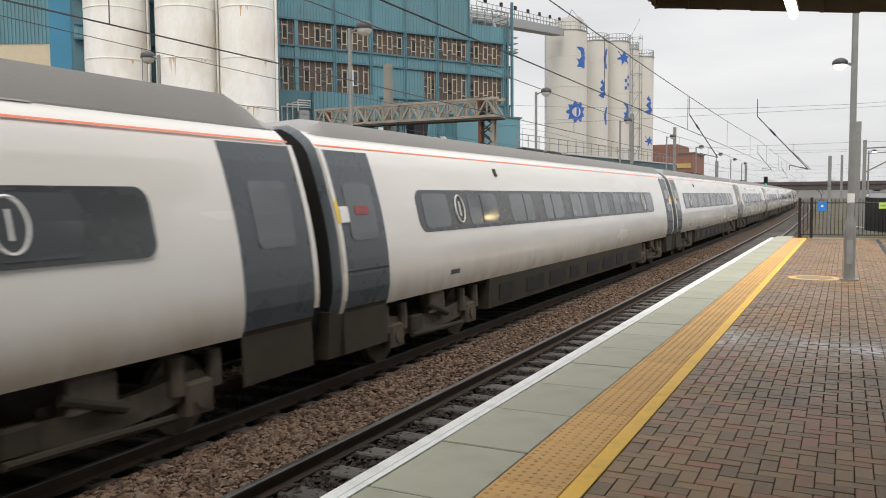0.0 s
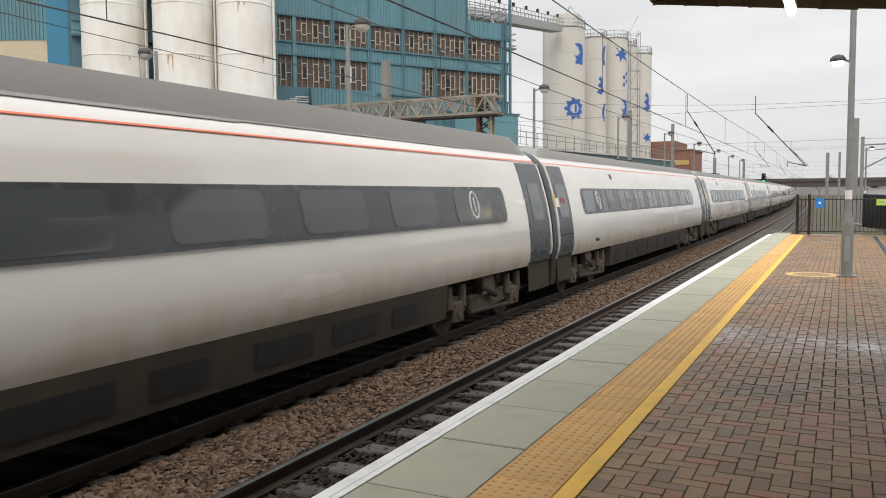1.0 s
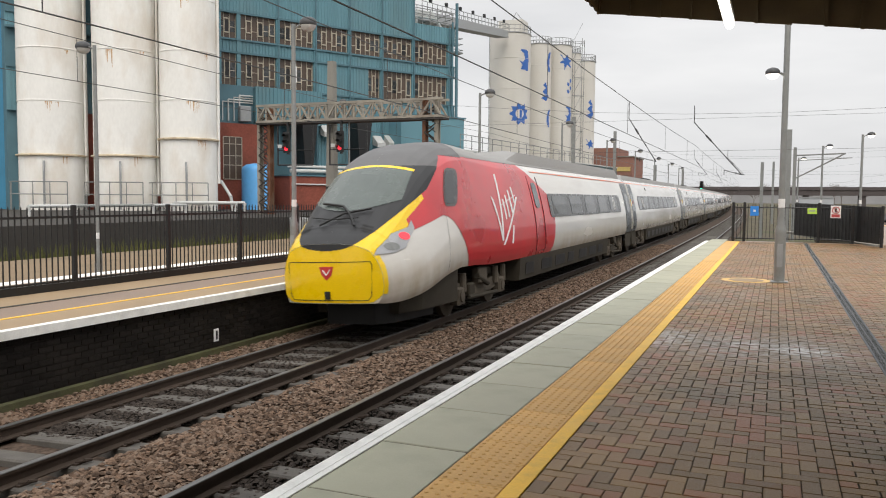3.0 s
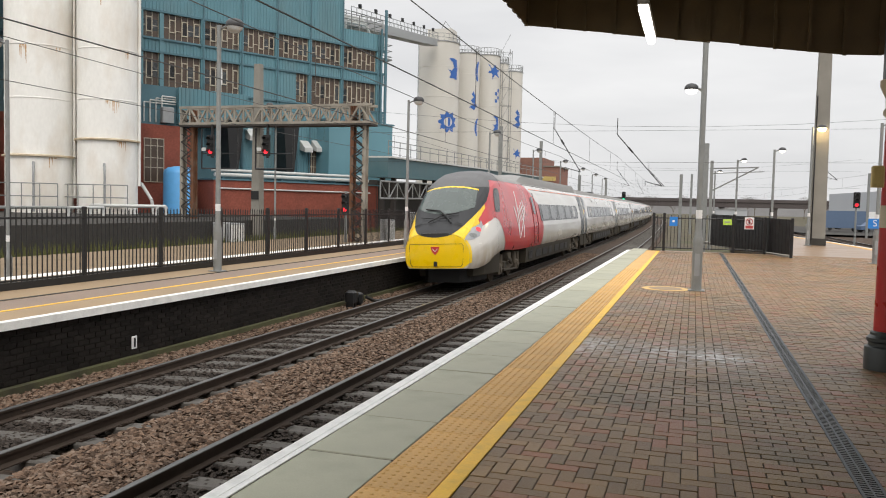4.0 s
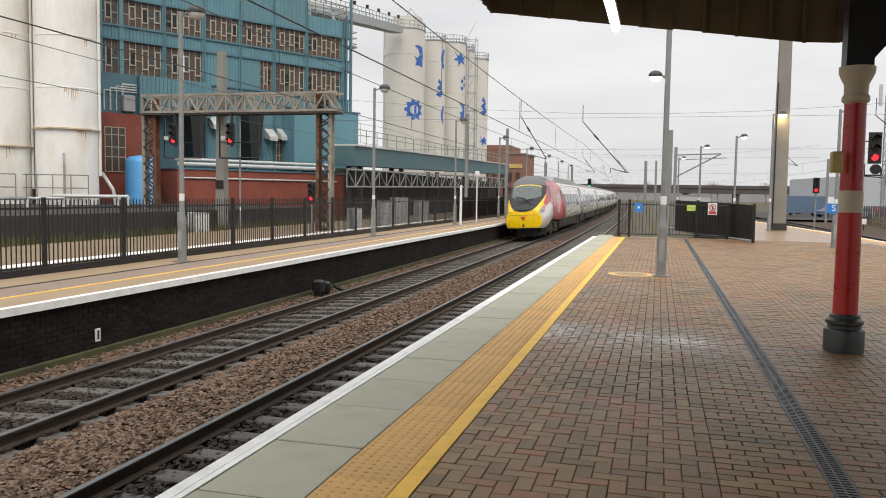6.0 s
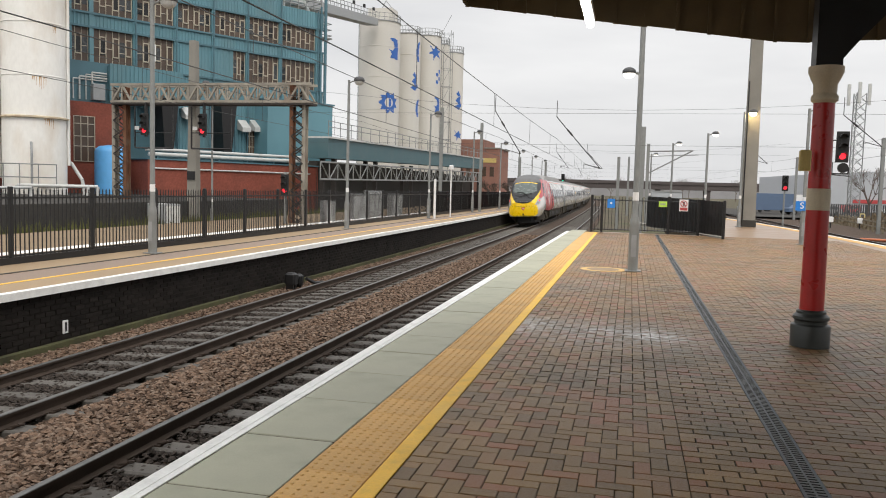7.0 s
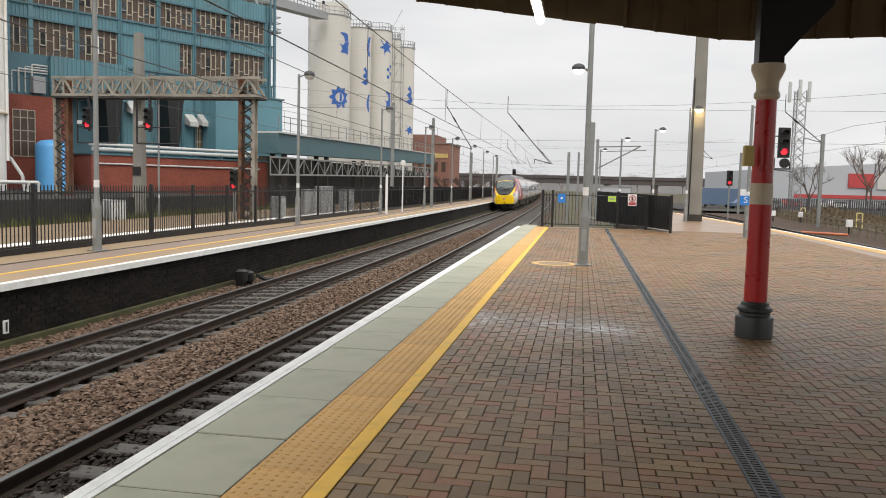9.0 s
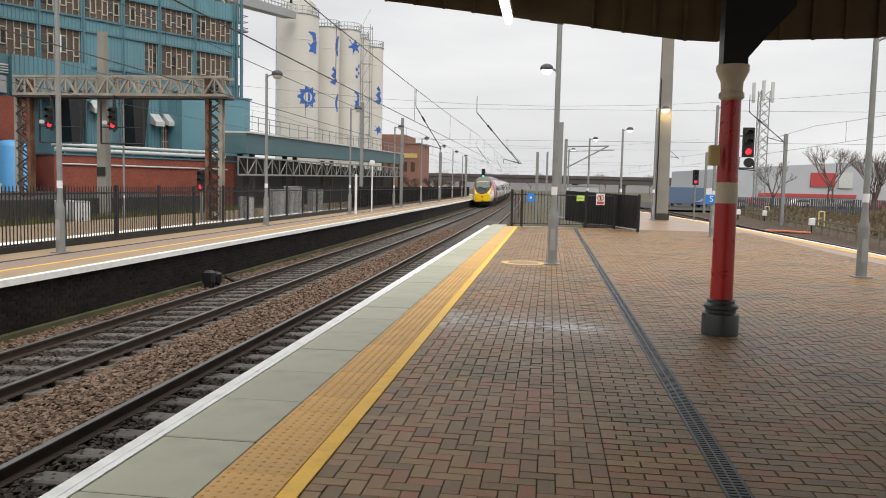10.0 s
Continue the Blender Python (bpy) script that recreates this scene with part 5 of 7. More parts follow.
# conveyor to the tall silos
conv = thing("conveyor_bridge", "grey enclosed conveyor rising to the silo tops", "conveyor")
a, b = Vector((-35.9, 77.6, 20.9)), Vector((-39.3, 117.0, 26.6))
d = (b - a).normalized()
side_v = d.cross(Vector((0, 0, 1))).normalized()
up_v = side_v.cross(d)
part("trough", Geo().loft([[p + s * side_v * 0.9 + u * up_v for s, u in ((-1, -0.7), (1, -0.7), (1, 0.35), (-1, 0.35))] for p in (a, b)]), M["grey_paint"], conv)
g = Geo()
for s in (-0.9, 0.9):
    for u in (0.8, 1.3):
        g.tube(a + s * side_v + u * up_v, b + s * side_v + u * up_v, 0.04, n=5)
    for k in range(24):
        p = a.lerp(b, k / 23) + s * side_v
        g.tube(p + 0.35 * up_v, p + 1.3 * up_v, 0.035, n=5)
part("handrail", g, M["galv"], conv)
for k in range(7):
    p = a.lerp(b, (k + 0.5) / 7) + 0.9 * side_v + 1.4 * up_v
    part("lamp_box", Geo().box(-0.15, 0.15, -0.15, 0.15, -0.1, 0.35), M["black_paint"], conv, m=Matrix.Translation(p))


def silo(name, x, y, r, z0, z1, mat, label, rings, group, railing=True):
    s = thing(name, label, "silo", group, m=pose(x, y, 0))
    part("shell", Geo().turned(0, 0, [(r, z0), (r, z1)], 48), mat, s, smooth=40)
    for z in rings:
        part("hoop", Geo().turned(0, 0, [(r + 0.005, z - 0.05), (r + 0.035, z - 0.03), (r + 0.035, z + 0.03), (r + 0.005, z + 0.05)], 48), mat, s)
    part("roof", Geo().turned(0, 0, [(r + 0.12, z1), (r + 0.12, z1 + 0.12), (0.3, z1 + 0.5)], 48), M["grey_paint"], s)
    if railing:
        g = Geo()
        for z in (z1 + 0.6, z1 + 1.2):
            pts = [(r * math.cos(i * math.pi / 12), r * math.sin(i * math.pi / 12), z) for i in range(25)]
            g.path(pts, 0.04, 5)
        for i in range(24):
            g.tube((r * math.cos(i * math.pi / 12), r * math.sin(i * math.pi / 12), z1 + 0.1), (r * math.cos(i * math.pi / 12), r * math.sin(i * math.pi / 12), z1 + 1.2), 0.035, n=5)
        part("top_railing", g, M["galv"], s, "galvanised top railing")
    return s


def ladder(s, r, ang, z0, z1):
    g = Geo()
    c, q = math.cos(ang), math.sin(ang)
    for k in (-0.22, 0.22):
        g.tube((r * c - k * q, r * q + k * c, z0), (r * c - k * q, r * q + k * c, z1), 0.03, n=5)
    for i in range(int((z1 - z0) / 0.5)):
        z = z0 + 0.5 * i
        g.tube((r * c + 0.22 * q, r * q - 0.22 * c, z), (r * c - 0.22 * q, r * q + 0.22 * c, z), 0.02, n=4)
    part("ladder", g, M["galv"], s)


def rust_runs(s, r, ang, z, wide, drop, seed):
    """Thin uneven runs of rust below a hoop."""
    q = random.Random(seed)
    g = Geo()
    n = int(wide / 0.05)
    for k in range(n):
        if q.random() < 0.45:
            continue
        a = ang + (k - n / 2) * 0.05 / r
        w = q.uniform(0.015, 0.05) / r
        ln = drop * q.random() ** 2.2 + 0.06
        g.add([((r + 0.006) * math.cos(a + e), (r + 0.006) * math.sin(a + e), zz) for e, zz in ((-w, z), (w, z), (0.4 * w, z - ln), (-0.3 * w, z - ln))], [(0, 1, 2, 3)])
    part("rust_stain", g, M["rust_stain"], s, "orange-brown rust runs")


for i, (x, y, low_z, sr) in enumerate(((-50.4, 44.2, 4.45, 2.3), (-45.57, 46.6, 4.45, 2.25), (-41.37, 48.71, 5.75, 2.08))):
    s = silo("storage_silo", x, y, sr, -1.3, 24, M["silo"], "white steel storage silo with rust streaks", (8.4 + 0.1 * i, 12.2, 16.0, 19.8), "white storage silos", False)
    part("ledge", Geo().turned(0, 0, [(sr + 0.01, low_z - 0.08), (sr + 0.2, low_z - 0.05), (sr + 0.2, low_z + 0.05), (sr + 0.01, low_z + 0.1)], 48), M["ledge"], s, "rusty ledge ring")
    for k, (sa, sz, sw, sh) in enumerate(((-1.25, 12.1, 0.5, 2.2), (-0.7, 8.3 + 0.1 * i, 1.0, 0.9), (-0.2, 12.1, 0.4, 0.6), (-0.95, 16.0, 0.6, 1.0), (-0.4, low_z - 0.1, 0.7, 0.8))):
        if (k + i) % 5 in ((1, 2, 4), (0, 3, 1), (0, 1, 3, 4))[i]:
            rust_runs(s, sr, sa, sz, sw, sh, 10 * i + k)
    for ang, rr in ((0.5, sr + 0.12), (0.66, sr + 0.12)):
        part("downpipe", Geo().tube((rr * math.cos(ang), rr * math.sin(ang), 2.5 if i == 2 else 1.5), (rr * math.cos(ang), rr * math.sin(ang), 23), 0.09), M["silo"], s)
    g = Geo()
    for z in (1.6, 2.5):
        g.path([(2.9 * math.cos(a), 2.9 * math.sin(a), z) for a in (-2.4, -2.0, -1.6, -1.2, -0.8, -0.4)], 0.04, 5)
    for a in (-2.4, -2.0, -1.6, -1.2, -0.8, -0.4):
        g.tube((2.9 * math.cos(a), 2.9 * math.sin(a), -1), (2.9 * math.cos(a), 2.9 * math.sin(a), 2.5), 0.04, n=5)
    part("walkway_rail", g, M["galv"], s)
    part("vent_pipe", Geo().path([(1.6, -2.2, 0.5), (1.6, -2.2, 3.2), (1.4, -2.0, 4.0)], 0.08), M["grey_paint"], s)
for i, (x, y, r, top, nm) in enumerate(((-39.5, 121.5, 3.2, 27.0, 1), (-36.8, 128.6, 2.0, 26.6, 2), (-34.6, 133.0, 2.15, 27.0, 3), (-33.6, 139.5, 1.2, 26.8, 4), (-33.0, 146.2, 1.75, 26.4, 5))):
    s = silo("tall_silo", x, y, r, -1.3, top, M["silo_far"], "tall pale concrete silo with blue painted emblems", (8.5, 13.5, 18.5, 23.2), "tall silos")
    ladder(s, r + 0.15, -2.6, 2, top)
    if i == 0:
        part("head_house", Geo().box(-1.5, 2.4, -1.5, 1.5, top + 0.2, top + 2.2), M["silo_far"], s)
        part("hoist_frame", Geo().path([(0.6, -1, top + 2.2), (1.2, -1, top + 3.4), (2.2, -1, top + 2.2)], 0.06), M["grey_paint"], s)

    def emblem(shape, ang, z, size):
        """A painted shape laid on the curved shell in small cells."""
        g = Geo()
        n = 26
        for iu in range(n):
            for iv in range(n):
                u, v = -1 + 2 * (iu + 0.5) / n, -1 + 2 * (iv + 0.5) / n
                inside = False
                for (ua, va), (ub, vb) in zip(shape, shape[1:] + shape[:1]):
                    if (va > v) != (vb > v) and u < (ub - ua) * (v - va) / (vb - va) + ua:
                        inside = not inside
                if inside:
                    h = 1.0 / n
                    g.add([((r + 0.03) * math.cos(ang + uu * size / r), (r + 0.03) * math.sin(ang + uu * size / r), z + vv * size) for uu, vv in ((u - h, v - h), (u + h, v - h), (u + h, v + h), (u - h, v + h))], [(0, 1, 2, 3)])
        part("emblem", g, M["emblem"], s, "blue painted emblem")

    burst = [((1.0 if k % 2 else 0.68) * math.cos(k * math.pi / 9), (1.0 if k % 2 else 0.68) * math.sin(k * math.pi / 9)) for k in range(18)]
    crest = [(-0.5, -0.9), (0.5, -1.0), (0.6, 0.1), (0.45, 0.9), (0.05, 1.0), (-0.6, 0.95), (-0.1, 0.6), (0.05, 0.1), (-0.25, -0.2), (-0.6, -0.1), (-0.3, -0.5)]
    swirl = [(-0.5, -0.7), (0.1, -1.0), (0.5, -0.5), (0.2, -0.1), (0.35, 0.4), (0.0, 1.0), (-0.3, 0.7), (0.05, 0.4), (-0.35, 0.0), (0.05, -0.4)]
    feather = [(-0.8, 0.9), (-0.3, 0.35), (0.1, 0.85), (0.3, 0.3), (0.9, 0.35), (0.35, -0.05), (0.8, -0.6), (0.05, -0.3), (-0.35, -0.95), (-0.3, -0.2), (-0.9, -0.1), (-0.4, 0.2)]
    crescent = [(0.5 * math.cos(q) - 0.1, math.sin(q)) for q in (1.9 + 0.31 * k for k in range(8))] + [(0.28 * math.cos(q) - 0.02, 0.9 * math.sin(q)) for q in (4.07 - 0.31 * k for k in range(8))]
    petals = [((1.0 if k % 3 == 1 else 0.5) * math.cos(k * math.pi / 7.5), (1.0 if k % 3 == 1 else 0.5) * math.sin(k * math.pi / 7.5)) for k in range(15)]
    face = -0.98
    if i == 0:
        emblem(crest, -0.48, 22.9, 1.6)
        emblem(burst, -0.74, 14.6, 1.8)
        part("emblem_centre", Geo().add([((r + 0.05) * math.cos(-0.74 + 0.75 * math.cos(k * math.pi / 5) / r), (r + 0.05) * math.sin(-0.74 + 0.75 * math.cos(k * math.pi / 5) / r), 14.6 + 0.75 * math.sin(k * math.pi / 5)) for k in range(10)], [tuple(range(10))]), M["silo_far"], s)
    elif i == 1:
        emblem(swirl, face + 0.25, 18.9, 1.5)
        emblem(crescent, face + 0.95, 23.6, 1.9)
        emblem(crescent, face + 0.95, 14.5, 1.7)
    elif i == 2:
        emblem(feather, face + 0.3, 24.2, 1.5)
        for k in range(4):
            emblem([(0.3 * math.cos(q), 0.3 * math.sin(q)) for q in (0, 1.2, 2.4, 3.6, 4.9)], face + 0.5 + 0.3 * (k % 2), 19.4 + 0.6 * k, 1.2)
        emblem(crest, face + 0.6, 15.6, 1.3)
    elif i == 4:
        emblem(swirl, face + 0.2, 17.8, 1.7)
        emblem(feather, face + 0.3, 11.4, 1.1)
silo_stairs = thing("silo_stair_tower", "galvanised stair tower between the silos", "stair tower", m=pose(-32.6, 134.5, 0))
g = Geo()
for x, y in ((0, 0), (1.6, 0), (1.6, 1.6), (0, 1.6)):
    g.tube((x, y, -1.3), (x, y, 28.5), 0.05)
for z in range(1, 29, 3):
    g.path([(0, 0, z), (1.6, 0, z), (1.6, 1.6, z), (0, 1.6, z), (0, 0, z)], 0.035)
    g.tube((0, 0, z), (1.6, 0, z + 3), 0.03)
part("frame", g, M["galv"], silo_stairs)

# blue works at the far left
left_works = thing("works_annex", "blue corrugated works annex with a cream lower wall", "factory", m=pose(-53.6, 43.4, 0, 0, 0, 27))
for s0, s1, y in ((-14, -2.2, 0.0),):
    n = 40
    pts = []
    for k in range(n):
        u = s0 + (s1 - s0) * k / n
        w = (s1 - s0) / n
        pts += [(u, y), (u + 0.5 * w, y), (u + 0.6 * w, y - 0.07), (u + 0.9 * w, y - 0.07)]
    pts += [(s1, y), (s1, 10), (s0, 10)]
    part("cladding", Geo().loft([[(a, b, 13.8) for a, b in pts], [(a, b, 26) for a, b in pts]]), M["clad"], left_works)
    part("lower_wall", Geo().box(s0, s1, 0.02, 10, -1.3, 13.8), M["cream_paint"], left_works, "cream lower wall")
part("corner_cladding", Geo().box(-2.2, 0.0, -0.15, 10, -1.3, 26), M["clad_bright"], left_works, "bright blue corner")
g = Geo()
for z in (8.4, 12.0, 15.6, 19.2):
    g.box(0, 2.6, 0.6, 2.0, z, z + 0.3)
    g.tube((0, 0.6, z + 1.3), (2.6, 0.6, z + 1.3), 0.05)
    g.tube((0, 0.6, z + 0.8), (2.6, 0.6, z + 0.8), 0.05)
    for k in range(4):
        g.tube((0.8 * k, 0.6, z + 0.3), (0.8 * k, 0.6, z + 1.3), 0.05)
part("landing", g, M["galv"], left_works, "galvanised landings")

# blue gallery with lattice girder
gal = thing("blue_gallery", "long blue clad conveyor gallery on lattice girders", "gallery")
part("cladding", Geo().loft([[(-28, y, z0), (-26, y, z0), (-26, y, z1), (-28, y, z1)] for y, z0, z1 in ((66, 3.95, 5.7), (100, 4.55, 6.3), (141, 5.2, 6.9))]), M["clad_shaded"], gal)
part("roof_edge", Geo().loft([[(-28.2, y, z1), (-25.8, y, z1), (-25.8, y, z1 + 0.15), (-28.2, y, z1 + 0.15)] for y, z1 in ((66, 5.7), (100, 6.3), (141, 6.9))]), M["pipe"], gal)
g = Geo()
for z in (6.7, 7.2):
    g.tube((-26, 66, z), (-26, 140, z + 1.24), 0.04, n=5)
for k in range(26):
    g.tube((-26, 66 + 2.9 * k, 5.9 + 0.049 * k), (-26, 66 + 2.9 * k, 7.2 + 0.049 * k), 0.04, n=5)
part("roof_railing", g, M["galv"], gal)
for k in range(12):
    y0, y1 = 64 + 6.2 * k, 64 + 6.2 * (k + 1)
    lift = 0.0115 * (y0 - 66)
    g = Geo()
    za, zb = 2.1 + lift, 3.6 + lift
    g.tube((-25.9, y0, za), (-25.9, y1, za + 0.07), 0.09, n=5).tube((-25.9, y0, zb), (-25.9, y1, zb + 0.07), 0.09, n=5)
    for j in range(3):
        ya, yb = y0 + j * 2.07, y0 + (j + 1) * 2.07
        g.tube((-25.9, ya, za), (-25.9, ya, zb), 0.06, n=5)
        g.tube((-25.9, ya, za if (k + j) % 2 else zb), (-25.9, yb, zb if (k + j) % 2 else za), 0.06, n=5)
    part("lattice_girder", g, M["galv"], gal, "pale steel lattice")
for y in (68, 80, 94, 108, 124, 138):
    part("trestle", Geo().box(-27.6, -27.2, y, y + 0.4, -1.3, 4.2).box(-26.5, -26.1, y, y + 0.4, -1.3, 4.2), M["dark_steel"], gal)
# Near-black sheet that stands in for the shade under the gallery.
part("undercroft", Geo().box(-30.5, -29.5, 72, 150, -1.3, 3.9), M["asphalt"], gal, "dark sheet for the shade beneath the gallery")

# far brick building
far_brick = thing("brick_building", "red brick works building with flat roof", "building", m=pose(-27.8, 148, 0))
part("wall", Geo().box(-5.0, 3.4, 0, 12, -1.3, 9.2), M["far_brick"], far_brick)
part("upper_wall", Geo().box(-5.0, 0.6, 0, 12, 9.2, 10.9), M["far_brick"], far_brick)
part("parapet", Geo().box(0.6, 3.6, -0.2, 12.2, 9.2, 9.4), M["concrete"], far_brick)
for k in range(5):
    part("window", Geo().box(-4.2 + k * 1.5, -3.4 + k * 1.5, -0.06, 0.04, 4.0, 5.8), M["window_dark"], far_brick)
part("sign_band", Geo().box(-1.6, 3.0, -0.12, 0.0, 6.6, 7.4), M["sign_yellow"], far_brick, "faded yellow band")

# blue tank, stub mast, kit along the works
tank = thing("blue_tank", "bright blue upright storage tank", "tank", m=pose(-40.35, 55.9, 0))
part("shell", Geo().turned(0, 0, [(1.28, -1.2), (1.28, 3.7), (1.2, 3.98), (0.9, 4.2), (0.3, 4.3)], 36), M["tank"], tank, smooth=40)
part("vent", Geo().tube((0.3, 0, 4.2), (0.3, 0, 7.4), 0.08).turned(0.3, 0, [(0.2, 5.0), (0.2, 5.3)], 10), M["pipe"], tank)
bunds = thing("works_pipework", "white pipework rails beside the tank", "pipes")
g = Geo()
for y in (46.0, 47.0):
    g.path([(-40.5, y, 0.4), (-40.5, y, 1.05), (-36.5, y + 2, 1.05), (-36.5, y + 2, 0.4)], 0.12, 8)
for y in (30.0, 33.0):
    g.path([(-36.0, y, 0.4), (-36.0, y, 0.95), (-36.0, y + 9, 0.95), (-36.0, y + 9, 0.4)], 0.09, 8)
g.path([(-41.0, 50.5, 2.9), (-39.8, 50.5, 2.7), (-38.9, 50.5, 1.5), (-38.7, 50.5, 0.4)], 0.12, 8)
part("pipe", g, M["pipe"], bunds, smooth=60)
yard = Geo()
yard.box(-75, -25.6, 5, 58, -1.34, 0.42)
setting("works_yard_wall", yard, M["asphalt"], "dark low retaining wall of the works yard", "wall")
cab_geo = lambda w, h: Geo().bevel_box(-w / 2, w / 2, -0.3, 0.3, 0, h, 0.03)
for k, (x, y, w, h) in enumerate(((-25.0, 38.5, 0.9, 1.5), (-23.9, 38.0, 0.9, 1.5), (-17.6, 50.0, 1.2, 1.7), (-17.6, 53.5, 1.4, 1.9), (-17.4, 58, 1.1, 1.7), (-17.5, 44.5, 0.7, 1.3))):
    c = thing("relay_cabinet", "grey lineside equipment cabinet", "cabinet", "lineside cabinets", m=pose(x, y, -0.62 if x > -23 else -1.12, 0, 0, 60))
    part("case", cab_geo(w, h), M["grey_paint"], c)
    part("door", Geo().box(-w / 2 + 0.05, -0.01, -0.318, -0.3, 0.08, h - 0.1), M["pipe"], c)
    part("door", Geo().box(0.01, w / 2 - 0.05, -0.318, -0.3, 0.08, h - 0.1), M["pipe"], c)

# ---- signal gantry over the goods lines ----
gantry = thing("signal_gantry", "rusty lattice signal gantry across the goods lines", "gantry")
GY = 42.4


def lattice_leg(x, z0, z1, left, right):
    leg = part("leg", Geo().box(x - 0.55, x + 0.55, GY - 0.4, GY + 0.4, z0, z0 + 0.3), M["concrete"], gantry, "lattice leg on a concrete foot")
    for dx, mat in ((-0.38, left), (0.38, right)):
        g = Geo()
        for dy in (-0.2, 0.2):
            g.box(x + dx - 0.1, x + dx + 0.1, GY + dy - 0.03, GY + dy + 0.03, z0 + 0.3, z1)
        g.box(x + dx - 0.015, x + dx + 0.015, GY - 0.17, GY + 0.17, z0 + 0.3, z1)
        part("leg_post", g, M[mat], leg, "weathered channel post")
    n = 8
    h = (z1 - z0 - 0.3) / n
    g = Geo()
    for k in range(n):
        za = z0 + 0.3 + k * h
        for dy in (-0.23, 0.23):
            g.tube((x - 0.36, GY + dy, za), (x + 0.36, GY + dy, za + 0.5 * h), 0.045, n=4)
            g.tube((x + 0.36, GY + dy, za + 0.5 * h), (x - 0.36, GY + dy, za + h), 0.045, n=4)
            g.tube((x + 0.36, GY + dy, za), (x - 0.36, GY + dy, za + 0.5 * h), 0.03, n=4)
    part("leg_bracing", g, M["dark_steel"], leg, "dark zigzag bracing")["kind"] = "stuff"


lattice_leg(-18.5, -1.1, 7.35, "rust", "gantry")
lattice_leg(-29.95, -1.1, 7.1, "gantry", "rust")
g = Geo()
for dy in (-0.45, 0.45):
    for z in (6.22, 7.2):
        g.box(-30.3, -17.6, GY + dy - 0.07, GY + dy + 0.07, z - 0.07, z + 0.07)
    for k in range(10):
        xa = -30.2 + k * 1.25
        g.tube((xa, GY + dy, 6.22), (xa + 0.625, GY + dy, 7.2), 0.07, n=4)
        g.tube((xa + 0.625, GY + dy, 7.2), (xa + 1.25, GY + dy, 6.22), 0.07, n=4)
        g.box(xa - 0.04, xa + 0.04, GY + dy - 0.04, GY + dy + 0.04, 6.22, 7.2)
        g.box(xa + 0.585, xa + 0.665, GY + dy - 0.04, GY + dy + 0.04, 6.22, 7.2)
part("truss", g, M["gantry"], gantry, "weathered lattice beam")
part("walkway", Geo().box(-30.3, -17.6, GY - 0.5, GY + 0.5, 6.04, 6.15), M["dark_steel"], gantry)
for xa, xb in ((-28.6, -26.1), (-24.9, -22.4)):
    part("cage", Geo().path([(xa, GY - 0.6, 5.9), (xa, GY - 0.6, 3.5), (xb, GY - 0.6, 3.5), (xb, GY - 0.6, 5.9)], 0.05, 5).tube((xa, GY - 0.6, 4.4), (xb, GY - 0.6, 4.4), 0.03), M["black_paint"], gantry, "black hanging cage")


def colour_light(name, m, label, lit="red_lens", s=1.0, hood=True):
    t = thing(name, label, "signal", "colour light signals", m=m @ Matrix.Scale(s, 4))
    part("backboard", Geo().bevel_box(-0.24, 0.24, 0.0, 0.12, 0, 1.25, 0.02), M["black_paint"], t)
    for k, z in enumerate((0.25, 0.62, 1.0)):
        on = k == 0
        part("lens", Geo().tube((0, -0.001, z), (0, -0.03, z), 0.13, n=18), M[lit] if on else M["black"], t, "lit lens" if on else "")
        part("hood", Geo().loft([[(0.16 * math.cos(q), y, z + 0.16 * math.sin(q)) for q in (i * math.pi / 8 for i in range(9))] + [(0.14 * math.cos(q), y, z + 0.14 * math.sin(q)) for q in (math.pi - i * math.pi / 8 for i in range(9))] for y in (0.0, -0.26)]), M["black_paint"], t)
    return t


for x in (-27.9, -24.13):
    s = colour_light("gantry_signal", pose(x, GY - 0.75, 4.25), "black gantry signal showing a red light")
    part("bracket", Geo().box(-0.05, 0.05, 0.12, 0.3, -0.1, 1.9), M["black_paint"], s)
    part("route_plate", Geo().box(-0.62, -0.34, 0.0, 0.05, 0.3, 0.5), M["pipe"], s, "white plate")
post_sig = colour_light("post_signal", pose(-18.8, 41.2, 1.0), "signal on a post showing a red light", s=0.9)
part("post", Geo().tube((0, 0.15, -2.3), (0, 0.15, 1.4), 0.08), M["galv"], post_sig)
mast = thing("concrete_mast", "square concrete mast beside the goods lines", "mast", m=pose(-25.4, 42.9, 0))
part("shaft", Geo().loft([[(-0.3, -0.3, -1.1), (0.3, -0.3, -1.1), (0.3, 0.3, -1.1), (-0.3, 0.3, -1.1)], [(-0.2, -0.2, 9.85), (0.2, -0.2, 9.85), (0.2, 0.2, 9.85), (-0.2, 0.2, 9.85)]]), M["concrete"], mast)
part("plate", Geo().box(-0.25, 0.25, -0.34, -0.28, 1.7, 2.2), M["black_paint"], mast, "black plate")
pole = lamp_post("goods_lamp", pose(-23.8, 42.2, -1.0), 8.3, False, flip=-1, group="goods yard lamps", label="slim grey lamp post beyond the railings")

# ---- overhead line ----
CAT_YS = [-20, 10, 45, 90, 135, 180, 240, 300, 380]


